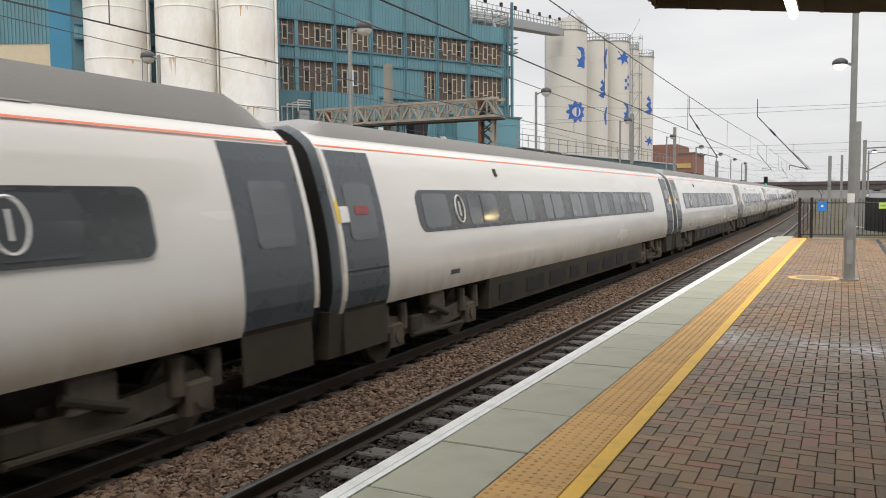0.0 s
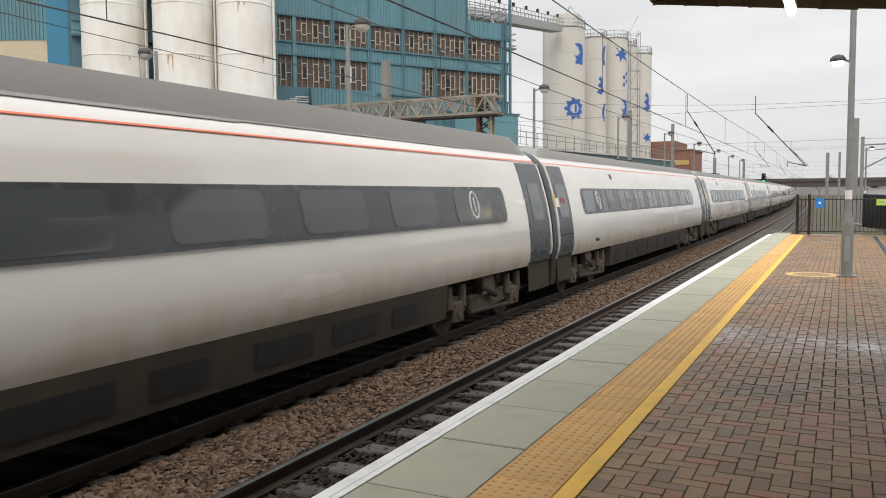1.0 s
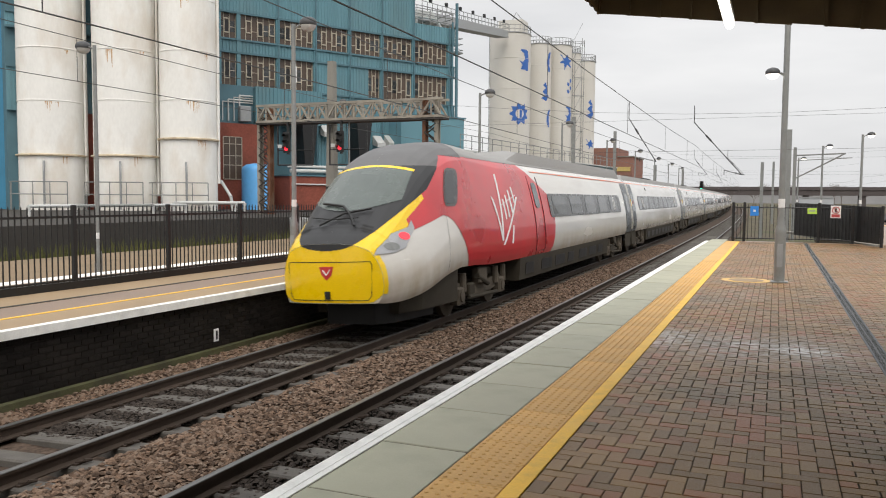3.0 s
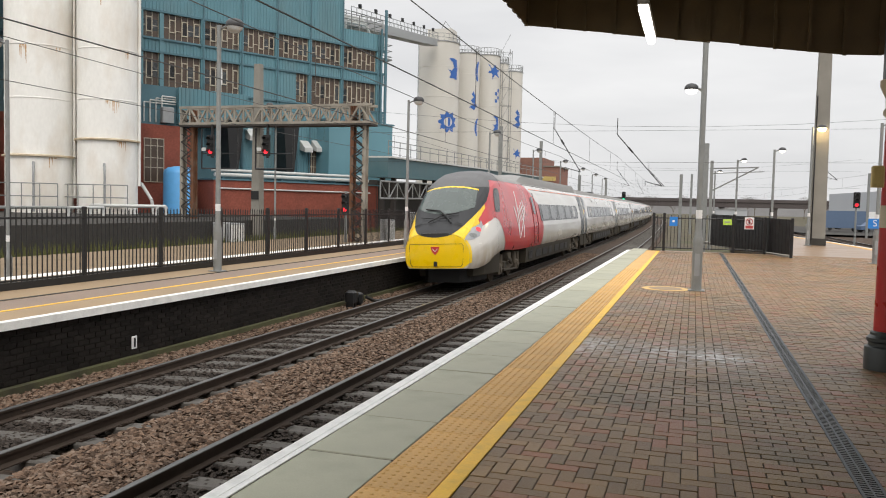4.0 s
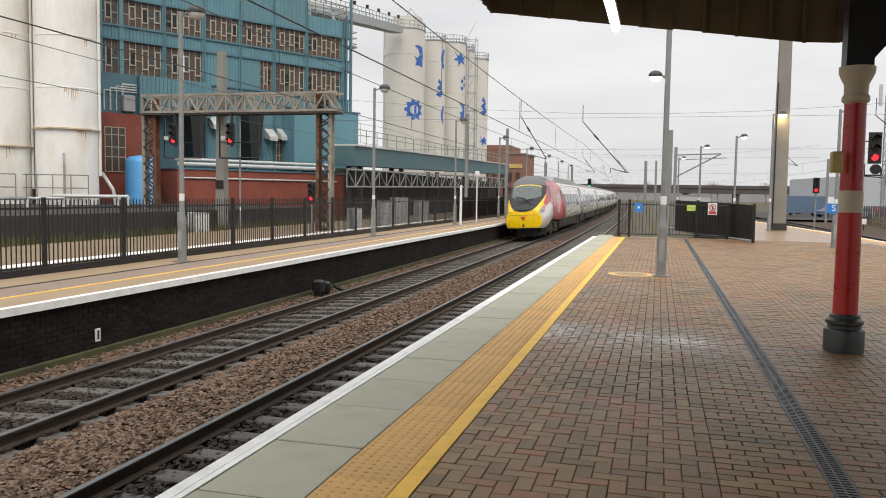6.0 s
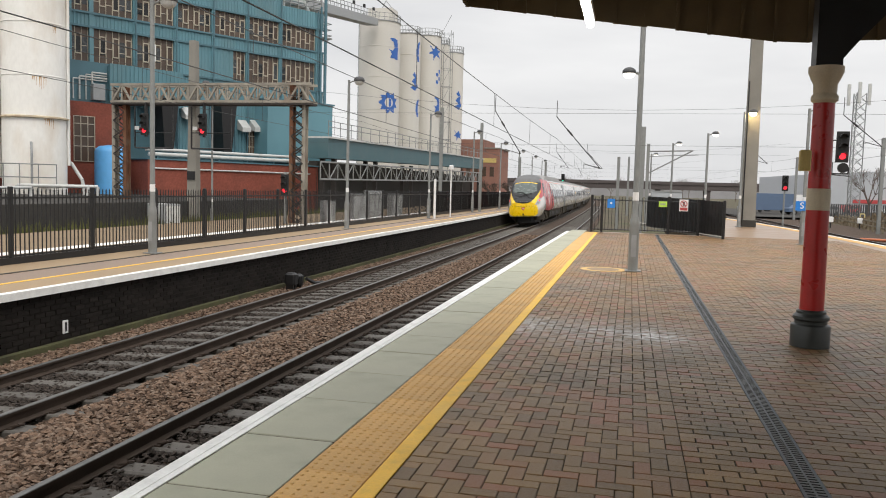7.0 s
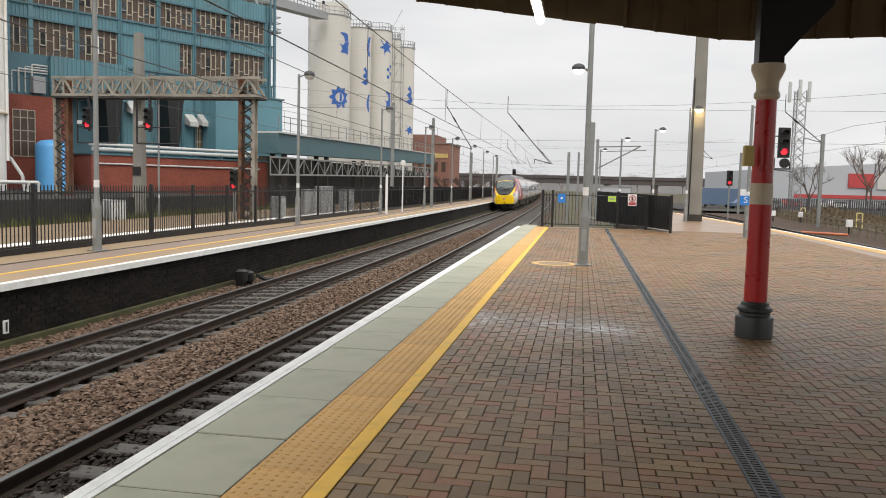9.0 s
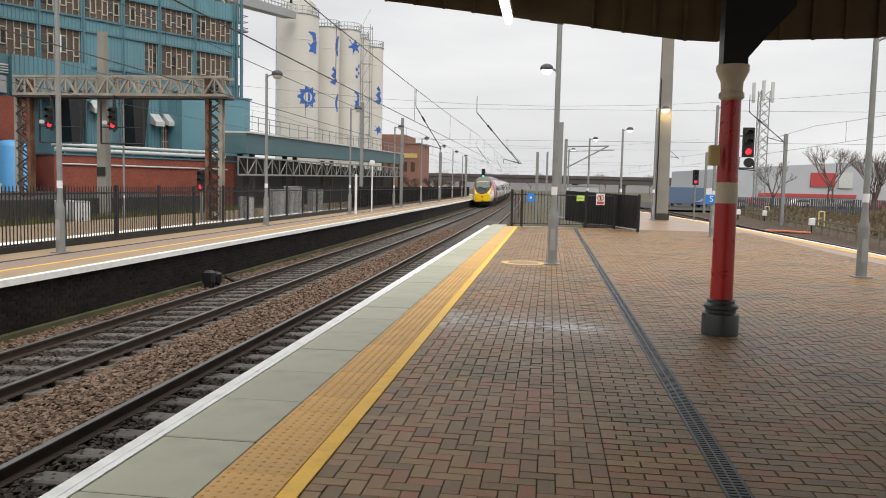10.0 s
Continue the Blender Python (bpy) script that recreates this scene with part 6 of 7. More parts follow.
def span_wire(name, x, z_sup, dip, contact, label):
    w = thing(name, label, "overhead wire", kind="structure")
    hi, lo, dr = Geo(), Geo(), Geo()
    for y0, y1 in zip(CAT_YS, CAT_YS[1:]):
        pts = []
        for k in range(9):
            f = k / 8
            y = y0 + (y1 - y0) * f
            pts.append((x + bend(y), y, z_sup - dip * 4 * f * (1 - f)))
        hi.path(pts, 0.0095, 5)
        lo.tube((x + bend(y0), y0, contact), (x + bend(y1), y1, contact), 0.0095, n=5)
        for k in range(1, 8, 2):
            dr.tube(pts[k], (pts[k][0], pts[k][1], contact), 0.007, n=4)
    part("messenger_wire", hi, M["wire"], w)
    part("contact_wire", lo, M["wire"], w)
    part("dropper", dr, M["wire"], w)


span_wire("overhead_line_near", NEAR_TRACK, 4.5, 0.12, 3.46, "black overhead line above the near track")
span_wire("overhead_line_far", FAR_TRACK, 4.55, 0.12, 3.52, "black overhead line above the far track")
span_wire("overhead_line_goods", -15.5, 5.4, 0.2, 4.3, "black overhead line above the goods line")
span_wire("overhead_line_right", 14.15, 5.2, 0.3, 4.1, "black overhead line past the island platform")
heads = thing("cross_span_wires", "thin cross-span wires between the masts", "overhead wire", kind="structure")
for y, x0, x1 in ((45, -19, 19), (90, -18, 16), (135, -18, 12), (180, -20, 10)):
    for za, zb in ((5.9, 5.95), (4.15, 4.25), (7.2, 7.2)):
        g = Geo()
        n = 8
        pts = [(x0 + (x1 - x0) * k / n, y, za + (zb - za) * k / n - (0.0 if za < 7 else 1.1 * math.sin(math.pi * k / n))) for k in range(n + 1)]
        g.path(pts, 0.009, 4)
        part("span_wire", g, M["wire"], heads)
regs = ((45, -7.68, 6.04, -6.16, 3.64), (45, -4.2, 5.72, -1.71, 2.9), (90, -8.3, 6.0, -6.9, 4.2), (90, -4.9, 6.0, -3.2, 4.2), (45, 10.5, 5.9, 12.4, 4.3), (70, 9.0, 5.9, 10.8, 4.3), (135, -9, 6.0, -8, 4.2))
for y, x0, z0, x1, z1 in regs:
    r = thing("registration_arm", "slanting black registration arm with insulator", "cantilever arm", "registration arms")
    a, b = Vector((x0, y, z0)), Vector((x1, y, z1))
    part("tube", Geo().tube(a, b, 0.026), M["wire"], r)
    part("insulator", Geo().tube(a.lerp(b, 0.25), a.lerp(b, 0.36), 0.05, n=8), M["black_paint"], r)
    part("hanger", Geo().tube(a, a + Vector((0, 0, 0.9)), 0.02), M["wire"], r)
    part("drop_arm", Geo().path([b, b + Vector((-0.9, 0, 0.25)), b + Vector((-0.9, 0, 0.0))], 0.02), M["wire"], r)


def mast_box(name, x, y, w, z1, mat, label, z0=-1.2):
    t = thing(name, label, "mast", "overhead line masts", m=pose(x, y, 0))
    g = Geo()
    g.box(-w / 2, w / 2, -w / 2, -w / 2 + 0.03, z0, z1).box(-w / 2, w / 2, w / 2 - 0.03, w / 2, z0, z1).box(-0.03, 0.03, -w / 2 + 0.03, w / 2 - 0.03, z0, z1)
    part("column", g, M[mat], t)
    return t


big = thing("concrete_ole_mast", "thick pale tapering mast at the island platform end", "mast", "overhead line masts", m=pose(6.0, 44.3, 0))
part("column", Geo().loft([[(-0.36, -0.3, 0), (0.36, -0.3, 0), (0.36, 0.3, 0), (-0.36, 0.3, 0)], [(-0.28, -0.25, 10.5), (0.28, -0.25, 10.5), (0.28, 0.25, 10.5), (-0.28, 0.25, 10.5)]]), M["concrete"], big)
part("plinth", Geo().box(-0.40, 0.40, -0.34, 0.34, 0, 0.35), M["asphalt"], big, "dark plinth")
part("cable_run", Geo().tube((-0.3, -0.34, 0.3), (-0.3, -0.34, 7.5), 0.03), M["black_paint"], big)
lamp2 = lamp_post("mast_lamp", pose(5.5, 43.62, 0), 5.9, True, flip=1, group="lit platform lamps", label="lamp post with a lit bowl beside the thick mast", bowl="lamp_warm")
for x, y, z1, w in ((0.6, 51, 5.7, 0.28), (-1.0, 62, 4.3, 0.22), (-11.2, 59.8, 6.6, 0.2), (-12.6, 52.6, 7.0, 0.2), (-12.4, 90, 5.3, 0.3), (-12.8, 122, 6.0, 0.3), (-0.4, 100, 6.0, 0.25), (19.4, 70, 6.5, 0.26), (19.6, 105, 6.5, 0.26)):
    mast_box("ole_mast", x, y, w, z1, "galv", "grey steel overhead line mast")
# cantilever frame of the far right mast
canti = mast_box("ole_mast", 1.1, 60, 0.22, 5.2, "galv", "steel mast with a slanting cantilever frame")
part("cantilever", Geo().path([(0.1, 0, 3.1), (3.1, 0, 4.75), (0.0, 0, 4.65)], 0.05), M["galv"], canti)
part("stay", Geo().path([(0.1, 0, 4.3), (3.5, 0, 4.45)], 0.03), M["galv"], canti)

# ---- past the platform end ----
gate = thing("platform_end_railing", "black railings and gate closing the platform end", "fence")
for x, y in ((-1.5, 32.6), (-1.1, 32.62), (1.5, 33.0), (2.62, 32.7), (3.35, 30.7)):
    part("post", Geo().bevel_box(x - 0.05, x + 0.05, y - 0.05, y + 0.05, 0, 1.5 if x < 2 else 1.42, 0.01), M["black_paint"], gate)
for (xa, ya), (xb, yb), n in (((-1.5, 32.6), (-1.1, 32.62), 3), ((-1.1, 32.62), (1.5, 33.0), 20), ((1.5, 33.0), (2.62, 32.7), 10)):
    for z in (0.12, 1.3):
        part("rail", Geo().tube((xa, ya, z), (xb, yb, z), 0.022), M["black_paint"], gate)
    for k in range(1, n):
        f = k / n
        part("bar", Geo().tube((xa + (xb - xa) * f, ya + (yb - ya) * f, 0.08), (xa + (xb - xa) * f, ya + (yb - ya) * f, 1.42), 0.011, n=5), M["black_paint"], gate)
screen = thing("screen_fence", "solid black boarded fence leading off the platform", "fence")
pts = [(0.75, 37.7, 1.47), (2.3, 34.0, 1.42), (3.4, 30.7, 1.36)]
for (xa, ya, za), (xb, yb, zb) in zip(pts, pts[1:]):
    n = 12
    for k in range(n):
        f0, f1 = k / n, (k + 0.93) / n
        pa = Vector((xa + (xb - xa) * f0, ya + (yb - ya) * f0, 0))
        pb = Vector((xa + (xb - xa) * f1, ya + (yb - ya) * f1, 0))
        zt = za + (zb - za) * f0
        off = Vector((0.02, 0.01, 0))
        part("board", Geo().loft([[pa + Vector((0, 0, 0.1)), pb + Vector((0, 0, 0.1)), pb + off + Vector((0, 0, 0.1)), pa + off + Vector((0, 0, 0.1))], [pa + Vector((0, 0, zt)), pb + Vector((0, 0, zt)), pb + off + Vector((0, 0, zt)), pa + off + Vector((0, 0, zt))]]), M["black_paint"], screen)
ramp = Geo()
ramp.loft([[(-2.0, y, -1.3), (2.6, y, -1.3), (2.6, y, z), (-2.0, y, z)] for y, z in ((33.0, -0.3), (48, -1.05), (49, -1.2))])
setting("platform_ramp", ramp, M["earth"], "rough ramp down from the platform end", "ramp")
kerb = Geo().loft([[(x, y, -0.05), (x + 0.25, y, -0.05), (x + 0.25, y, 0.06), (x, y, 0.06)] for x, y in ((0.2, 44), (1.6, 37.5), (3.2, 31.3))])
setting("concrete_kerb", kerb, M["concrete"], "pale concrete kerb beside the boarded fence", "kerb")


def sign(name, x, y, z, w, h, mat, label, face=None):
    s = thing(name, label, "sign", "platform end signs", m=pose(x, y, z))
    part("plate", Geo().bevel_box(-w / 2, w / 2, -0.02, 0.0, -h / 2, h / 2, 0.004), M[mat], s)
    for a, b, c, d, mt in face or ():
        part("mark", Geo().box(a, b, -0.026, -0.021, c, d), M[mt], s)
    return s


sign("blue_sign", -0.75, 32.58, 1.17, 0.3, 0.36, "sign_blue", "blue notice on the platform end railing", ((-0.04, 0.04, -0.03, 0.05, "sign_white"),))
sign("lime_sign", 1.26, 32.9, 1.19, 0.32, 0.22, "sign_green", "lime green notice on the railing", ((-0.1, 0.1, -0.02, 0.03, "grey_paint"),))
ns = sign("no_entry_sign", 2.05, 32.78, 1.17, 0.34, 0.46, "sign_white", "white no-trespass notice with a red ring", ((-0.14, 0.14, -0.2, -0.09, "sign_red"),))
part("ring", Geo().path([(0.12 * math.cos(i * math.pi / 10), -0.03, 0.06 + 0.12 * math.sin(i * math.pi / 10)) for i in range(21)], 0.015, 5).tube((-0.09, -0.03, 0.15), (0.09, -0.03, -0.03), 0.012), M["sign_red"], ns)
part("figure", Geo().box(-0.03, 0.03, -0.028, -0.022, -0.02, 0.13), M["black_paint"], ns)
stop_sign = thing("letter_sign", "blue square sign with a white letter S", "sign", "platform end signs", m=pose(5.66, 29.09, 1.32))
part("plate", Geo().bevel_box(-0.2, 0.2, -0.02, 0.0, -0.16, 0.16, 0.005), M["sign_blue"], stop_sign)
txt = bpy.data.curves.new("letter", "FONT")
txt.body, txt.size, txt.extrude, txt.align_x, txt.align_y = "S", 0.3, 0.002, "CENTER", "CENTER"
txt.materials.append(M["sign_white"])
let = new("letter", txt)
let.parent, let.matrix_basis = stop_sign, pose(0, -0.024, 0, 90, 0, 0)

plat_sig = colour_light("platform_signal", pose(6.1, 26.0, 2.68), "grey-backed platform signal showing red", s=0.74)
part("post", Geo().tube((-0.8, 0.3, -3.62), (-0.8, 0.3, 1.0), 0.06), M["galv"], plat_sig)
part("arm", Geo().path([(-0.8, 0.3, -0.45), (0.3, 0.2, -0.45), (0.3, 0.2, -0.2)], 0.03).tube((-0.8, 0.3, 0.9), (0.0, 0.15, 0.9), 0.025), M["black_paint"], plat_sig)
part("sub_signal", Geo().tube((0.05, -0.05, -0.22), (0.05, 0.1, -0.22), 0.2, n=18), M["black_paint"], plat_sig)
part("ring_bracket", Geo().path([(-0.35, 0, 0), (-0.35, 0, -0.5), (0.3, 0, -0.55)], 0.02), M["black_paint"], plat_sig)
colour_sig2 = colour_light("far_signal", pose(10.9, 62.2, 2.05), "distant signal showing a red light", s=0.9)
part("post", Geo().tube((0, 0.15, -3), (0, 0.15, 1.2), 0.07), M["galv"], colour_sig2)
green = colour_light("green_signal", pose(-10.8, 130, 2.9), "distant signal showing a green light", lit="green_lens", s=1.2)
part("post", Geo().tube((0, 0.15, -3.6), (0, 0.15, 1.2), 0.08), M["galv"], green)
for x, y in ((-10.6, 47.0), (-10.6, 43.0)):
    wp = thing("white_post", "white marker post on the opposite platform", "post", m=pose(x, y, OPP_Z))
    part("shaft", Geo().tube((0, 0, 0), (0, 0, 2.2 if y < 45 else 2.9), 0.07 if y < 45 else 0.04, n=10), M["sign_white"], wp)
    if y > 45:
        part("camera_head", Geo().bevel_box(-0.12, 0.12, -0.15, 0.15, 2.85, 3.1, 0.04), M["sign_white"], wp)
dark_fence = Geo()
for k in range(46):
    y = 47.2 + 2.6 * k * 0.5
    dark_fence.box(FENCE_X - 0.1 + bend(y) - 0.02, FENCE_X - 0.1 + bend(y) + 0.02, y, y + 1.27, OPP_Z + 0.1, OPP_Z + 1.5)
tagged(part("boarded_fence", dark_fence, M["black_paint"]), "black boarding behind the far railings", "fence")

box_t = thing("trackside_box", "black trackside box by the platform wall", "trackside box", m=pose(-8.45, 19.3, -1.1))
part("case", Geo().bevel_box(-0.15, 0.15, -0.42, -0.16, 0.12, 0.42, 0.05), M["black_paint"], box_t)
part("case", Geo().bevel_box(-0.13, 0.13, 0.04, 0.26, 0.06, 0.34, 0.05), M["black_paint"], box_t)
part("link", Geo().tube((0, -0.2, 0.3), (0, 0.1, 0.24), 0.07, n=10), M["black_paint"], box_t)
for y in (-0.36, -0.22, 0.15):
    part("foot", Geo().box(-0.1, 0.1, y - 0.03, y + 0.03, -0.05, 0.13), M["black_paint"], box_t)
part("cable", Geo().path([(0.15, 0.35, 0.2), (0.25, 0.7, 0.05), (0.3, 1.2, 0.02)], 0.05), M["black_paint"], box_t)
tag = thing("wall_marker", "small white marker plate at the platform wall", "marker", m=pose(-8.72, 10.9, -1.0))
part("plate", Geo().bevel_box(-0.02, 0.0, -0.06, 0.06, 0.12, 0.33, 0.004), M["sign_white"], tag)
part("figure", Geo().box(0.001, 0.006, -0.02, 0.02, 0.15, 0.3), M["black_paint"], tag)

# ---- far distance ----
bridge = thing("road_bridge", "hazy grey road bridge across the tracks", "bridge")
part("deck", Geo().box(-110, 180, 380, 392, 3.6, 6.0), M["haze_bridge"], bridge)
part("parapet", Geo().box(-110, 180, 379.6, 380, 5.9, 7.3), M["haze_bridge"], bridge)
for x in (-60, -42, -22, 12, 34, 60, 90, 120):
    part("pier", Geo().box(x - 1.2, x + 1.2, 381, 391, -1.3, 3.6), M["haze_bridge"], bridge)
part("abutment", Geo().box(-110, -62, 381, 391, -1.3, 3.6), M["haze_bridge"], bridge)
shed = thing("warehouse", "large pale grey warehouse with a red sign", "warehouse", m=pose(36, 168, 0, 0, 0, 8))
part("wall", Geo().loft([[(0, y, -1.3), (60, y, -1.3), (60, y, 8.0), (30, y, 8.4), (0, y, 6.3)] for y in (0, 40)]), M["shed"], shed)
part("sign_board", Geo().box(16.5, 21.5, -0.3, -0.05, 3.0, 5.8), M["sign_red"], shed, "red sign board")
part("sign_board", Geo().box(22.2, 25, -0.3, -0.05, 2.8, 6.0), M["lamp_off"], shed, "white sign board")
part("lower_band", Geo().box(6, 26, -0.2, -0.05, 0.8, 1.5), M["sign_red"], shed, "red shop-front band")
tele = thing("telecom_mast", "grey lattice telecom mast with antennas", "mast", m=pose(28.7, 115.6, 0))
g = Geo()
for k in range(3):
    a0 = k * 2.094
    g.tube((0.9 * math.cos(a0), 0.9 * math.sin(a0), -1.3), (0.9 * math.cos(a0), 0.9 * math.sin(a0), 15.5), 0.07, n=5)
    a1 = a0 + 2.094
    for j in range(14):
        z = -1.3 + j * 1.2
        g.tube((0.9 * math.cos(a0), 0.9 * math.sin(a0), z), (0.9 * math.cos(a1), 0.9 * math.sin(a1), z + 1.2), 0.04, n=4)
        g.tube((0.9 * math.cos(a1), 0.9 * math.sin(a1), z), (0.9 * math.cos(a0), 0.9 * math.sin(a0), z + 1.2), 0.04, n=4)
part("lattice", g, M["galv"], tele)
for a0 in (0.3, 2.4, 4.5):
    part("antenna", Geo().bevel_box(1.4 * math.cos(a0) - 0.2, 1.4 * math.cos(a0) + 0.2, 1.4 * math.sin(a0) - 0.2, 1.4 * math.sin(a0) + 0.2, 14.0, 16.8, 0.05), M["pipe"], tele)


def bare_tree(x, y, h, seed):
    r = random.Random(seed)
    t = thing("bare_tree", "leafless winter tree beside the railway", "tree", "bare trees", m=pose(x, y, -1.3))
    g, tw = Geo(), Geo()
    g.tube((0, 0, 0), (0, 0, h * 0.35), 0.18, 0.13, 7)

    def grow(p, d, ln, rad, depth):
        q = p + d * ln
        (g if depth < 2 else tw).tube(p, q, rad, rad * 0.65, 5 if depth < 2 else 3)
        if depth < 4:
            for _ in range(3 if depth < 3 else 2):
                e = (d + Vector((r.uniform(-0.8, 0.8), r.uniform(-0.8, 0.8), r.uniform(-0.1, 0.5)))).normalized()
                grow(q, e, ln * r.uniform(0.62, 0.8), rad * 0.62, depth + 1)
    for _ in range(4):
        grow(Vector((0, 0, h * r.uniform(0.2, 0.35))), Vector((r.uniform(-0.6, 0.6), r.uniform(-0.6, 0.6), 1)).normalized(), h * 0.22, 0.1, 0)
    part("trunk", g, M["twig"], t)
    tagged(part("crown", tw, M["twig"], t), kind="stuff")
    return t


M["twig"] = material("bare_twigs", (0.115, 0.09, 0.075), 0.9, vary=0.2)
M["scrub"] = material("winter_scrub", (0.14, 0.108, 0.072), 0.95, vary=0.35, scale=0.8, island=0.4)
t0 = bare_tree(36, 95, 8.5, 1)
t1 = bare_tree(60, 160, 12, 2)
for k, (x, y) in enumerate(((42, 110), (50, 150), (66, 158), (46, 140), (34, 128))):
    copy_thing((t0, t1)[k % 2], pose(x, y, -1.3, 0, 0, 70 * k))
for k in range(26):
    x = -70 + k * 9 + (k * 37 % 7)
    copy_thing((t1, t0)[k % 3 == 0], pose(x, 420 + (k * 53 % 40), -1.3, 0, 0, 50 * k))
t2 = bare_tree(-17, 100, 4.6, 3)
for k, (x, y) in enumerate(((-16.2, 112), (-16.8, 120), (-18.5, 131), (-17.2, 138))):
    copy_thing(t2, pose(x, y, -1.3, 0, 0, 80 * k))
scrub = Geo()
rnd = random.Random(8)
for i in range(16000):
    y = rnd.uniform(46, 103)
    x0 = rnd.uniform(21.8, 40)
    h = rnd.uniform(0.2, 1.5) * (0.42 + 1.5 * noise.noise(Vector((x0 * 0.23, y * 0.11, 0))))
    if h < 0.2:
        continue
    dx, dy = rnd.uniform(-0.3, 0.3), rnd.uniform(-0.3, 0.3)
    scrub.add([(x0, y, -1.3), (x0 + 0.05, y + 0.03, -1.3), (x0 + dx, y + dy, -1.3 + h)], [(0, 1, 2)])
    scrub.add([(x0 + dx - 0.12, y + dy, -1.3 + h * 0.7), (x0 + dx + 0.12, y + dy, -1.3 + h * 0.8), (x0 + dx, y + dy, -1.3 + h)], [(0, 1, 2)])
tagged(part("lineside_scrub", scrub, M["scrub"]), "brown winter scrub beside the tracks", "scrub", kind="stuff")
M["weathered_timber"] = material("weathered_timber", (0.19, 0.165, 0.12), 0.9, vary=0.25, scale=3)
M["hoop"] = material("pale_yellow_paint", (0.62, 0.52, 0.22), 0.6, vary=0.1)
M["orange_plastic"] = material("orange_plastic", (0.52, 0.16, 0.07), 0.5, vary=0.1)
wood = thing("timber_fence", "low weathered lineside timber fence", "fence")
for k in range(26):
    y = 40 + 2.2 * k
    x = 17.4 + 0.1 * (y - 45)
    part("post", Geo().bevel_box(x - 0.07, x + 0.07, y - 0.07, y + 0.07, -1.2, -0.12 + 0.05 * (k * 7 % 3), 0.015), M["weathered_timber"], wood)
    if k < 25:
        for z in (-0.75, -0.35):
            part("rail", Geo().box(-0.02, 0.02, 0, 2.21, z, z + 0.12, pose(x, y, 0, 0, 0, -5.7)), M["weathered_timber"], wood)
palis = thing("palisade_fence", "dark grey palisade boundary fence", "fence")
for k in range(9):
    x = 22.5 + 5 * k
    g = Geo()
    for j in range(20):
        g.box(x + j * 0.25, x + j * 0.25 + 0.17, 104 + 0.3 * k, 104.04 + 0.3 * k, -1.3, 0.95)
    tagged(part("panel", g, M["lamp_cap"], palis), kind="stuff")
for x, y in ((18.4, 59.0), (20.6, 80.0), (18.6, 82.0)):
    mk = thing("track_marker", "white lineside marker box on a dark post", "marker", "lineside markers", m=pose(x, y, -1.18))
    part("post", Geo().tube((0, 0, 0), (0, 0, 0.75), 0.06), M["black_paint"], mk)
    part("box", Geo().bevel_box(-0.2, 0.2, -0.12, 0.12, 0.55, 1.05, 0.03), M["sign_white"], mk)
for x, y, h in ((24.2, 75.0, 1.3), (26.0, 100.0, 1.2)):
    hp = thing("yellow_hoop", "pale yellow lineside hoop marker", "marker", "lineside hoops", m=pose(x, y, -1.3))
    part("hoop", Geo().path([(-0.24, 0, 0), (-0.24, 0, h), (0.24, 0, h), (0.24, 0, 0)], 0.05).tube((-0.24, 0, 0.55 * h), (0.24, 0, 0.55 * h), 0.04), M["hoop"], hp)
duct = thing("orange_pipe", "orange plastic pipe lying beside the rails", "pipe", m=pose(16.9, 57.5, -1.1))
part("length", Geo().path([(-1.6, 1.5, 0.0), (-0.4, 0.3, 0.02), (0.9, -0.4, 0.0)], 0.09, 8), M["orange_plastic"], duct, smooth=60)


def parked_van(x, y, rz, paint, label, long=False):
    v = thing("parked_lorry" if long else "parked_car", label, "lorry" if long else "car", "parked vehicles", m=pose(x, y, -0.9, 0, 0, rz))
    L, H = (7.5, 3.0) if long else (4.2, 1.45)
    prof = [(0, 0.4), (0, 0.9), (0.9, 1.0), (1.5, H), (L - 0.7, H), (L, 1.0), (L, 0.4)] if not long else [(0, 0.5), (0, 1.4), (0.3, 2.4), (1.6, 2.5), (1.8, H), (L, H), (L, 0.5)]
    part("body", Geo().loft([[(px, s, pz) for px, pz in prof] for s in (-0.9, 0.9)]), M[paint], v)
    part("glass", Geo().loft([[(px, s, pz) for px, pz in (((1.1, 1.0), (1.6, H - 0.1), (L - 0.9, H - 0.1), (L - 0.4, 1.0)) if not long else ((0.15, 1.5), (0.35, 2.2), (1.4, 2.2), (1.4, 1.5)))] for s in (-0.92, 0.92)]), M["train_glass"], v)
    for px in (0.9, L - 0.9):
        for s in (-0.85, 0.85):
            part("wheel", Geo().tube((px, s - 0.1, 0.33), (px, s + 0.1, 0.33), 0.33, n=14), M["black"], v)


lot = Geo()
lot.add([(14, 107, -0.92), (80, 107, -0.92), (80, 168, -0.92), (8, 168, -0.92)], [(0, 1, 2, 3)])
setting("car_park", lot, M["asphalt"], "asphalt car park beyond the scrub", "car park")
for k, (x, y, p) in enumerate(((24, 135, "grey_paint"), (22, 124, "van_blue"), (25, 121, "grey_paint"), (33, 140, "sign_red"), (40, 142, "sign_white"), (46, 138, "grey_paint"), (53, 140, "sign_red"), (17, 132, "grey_paint"))):
    parked_van(x, y, 8 + 11 * k % 40, p, "parked car in the distant car park")
parked_van(16.5, 128, 15, "van_blue", "blue lorry parked in the distance", True)
parked_van(22, 146, 5, "sign_white", "white lorry parked in the distance", True)
low_block = thing("pale_outbuilding", "pale grey flat-roofed outbuilding by the bridge", "building", m=pose(3.0, 120, 0))
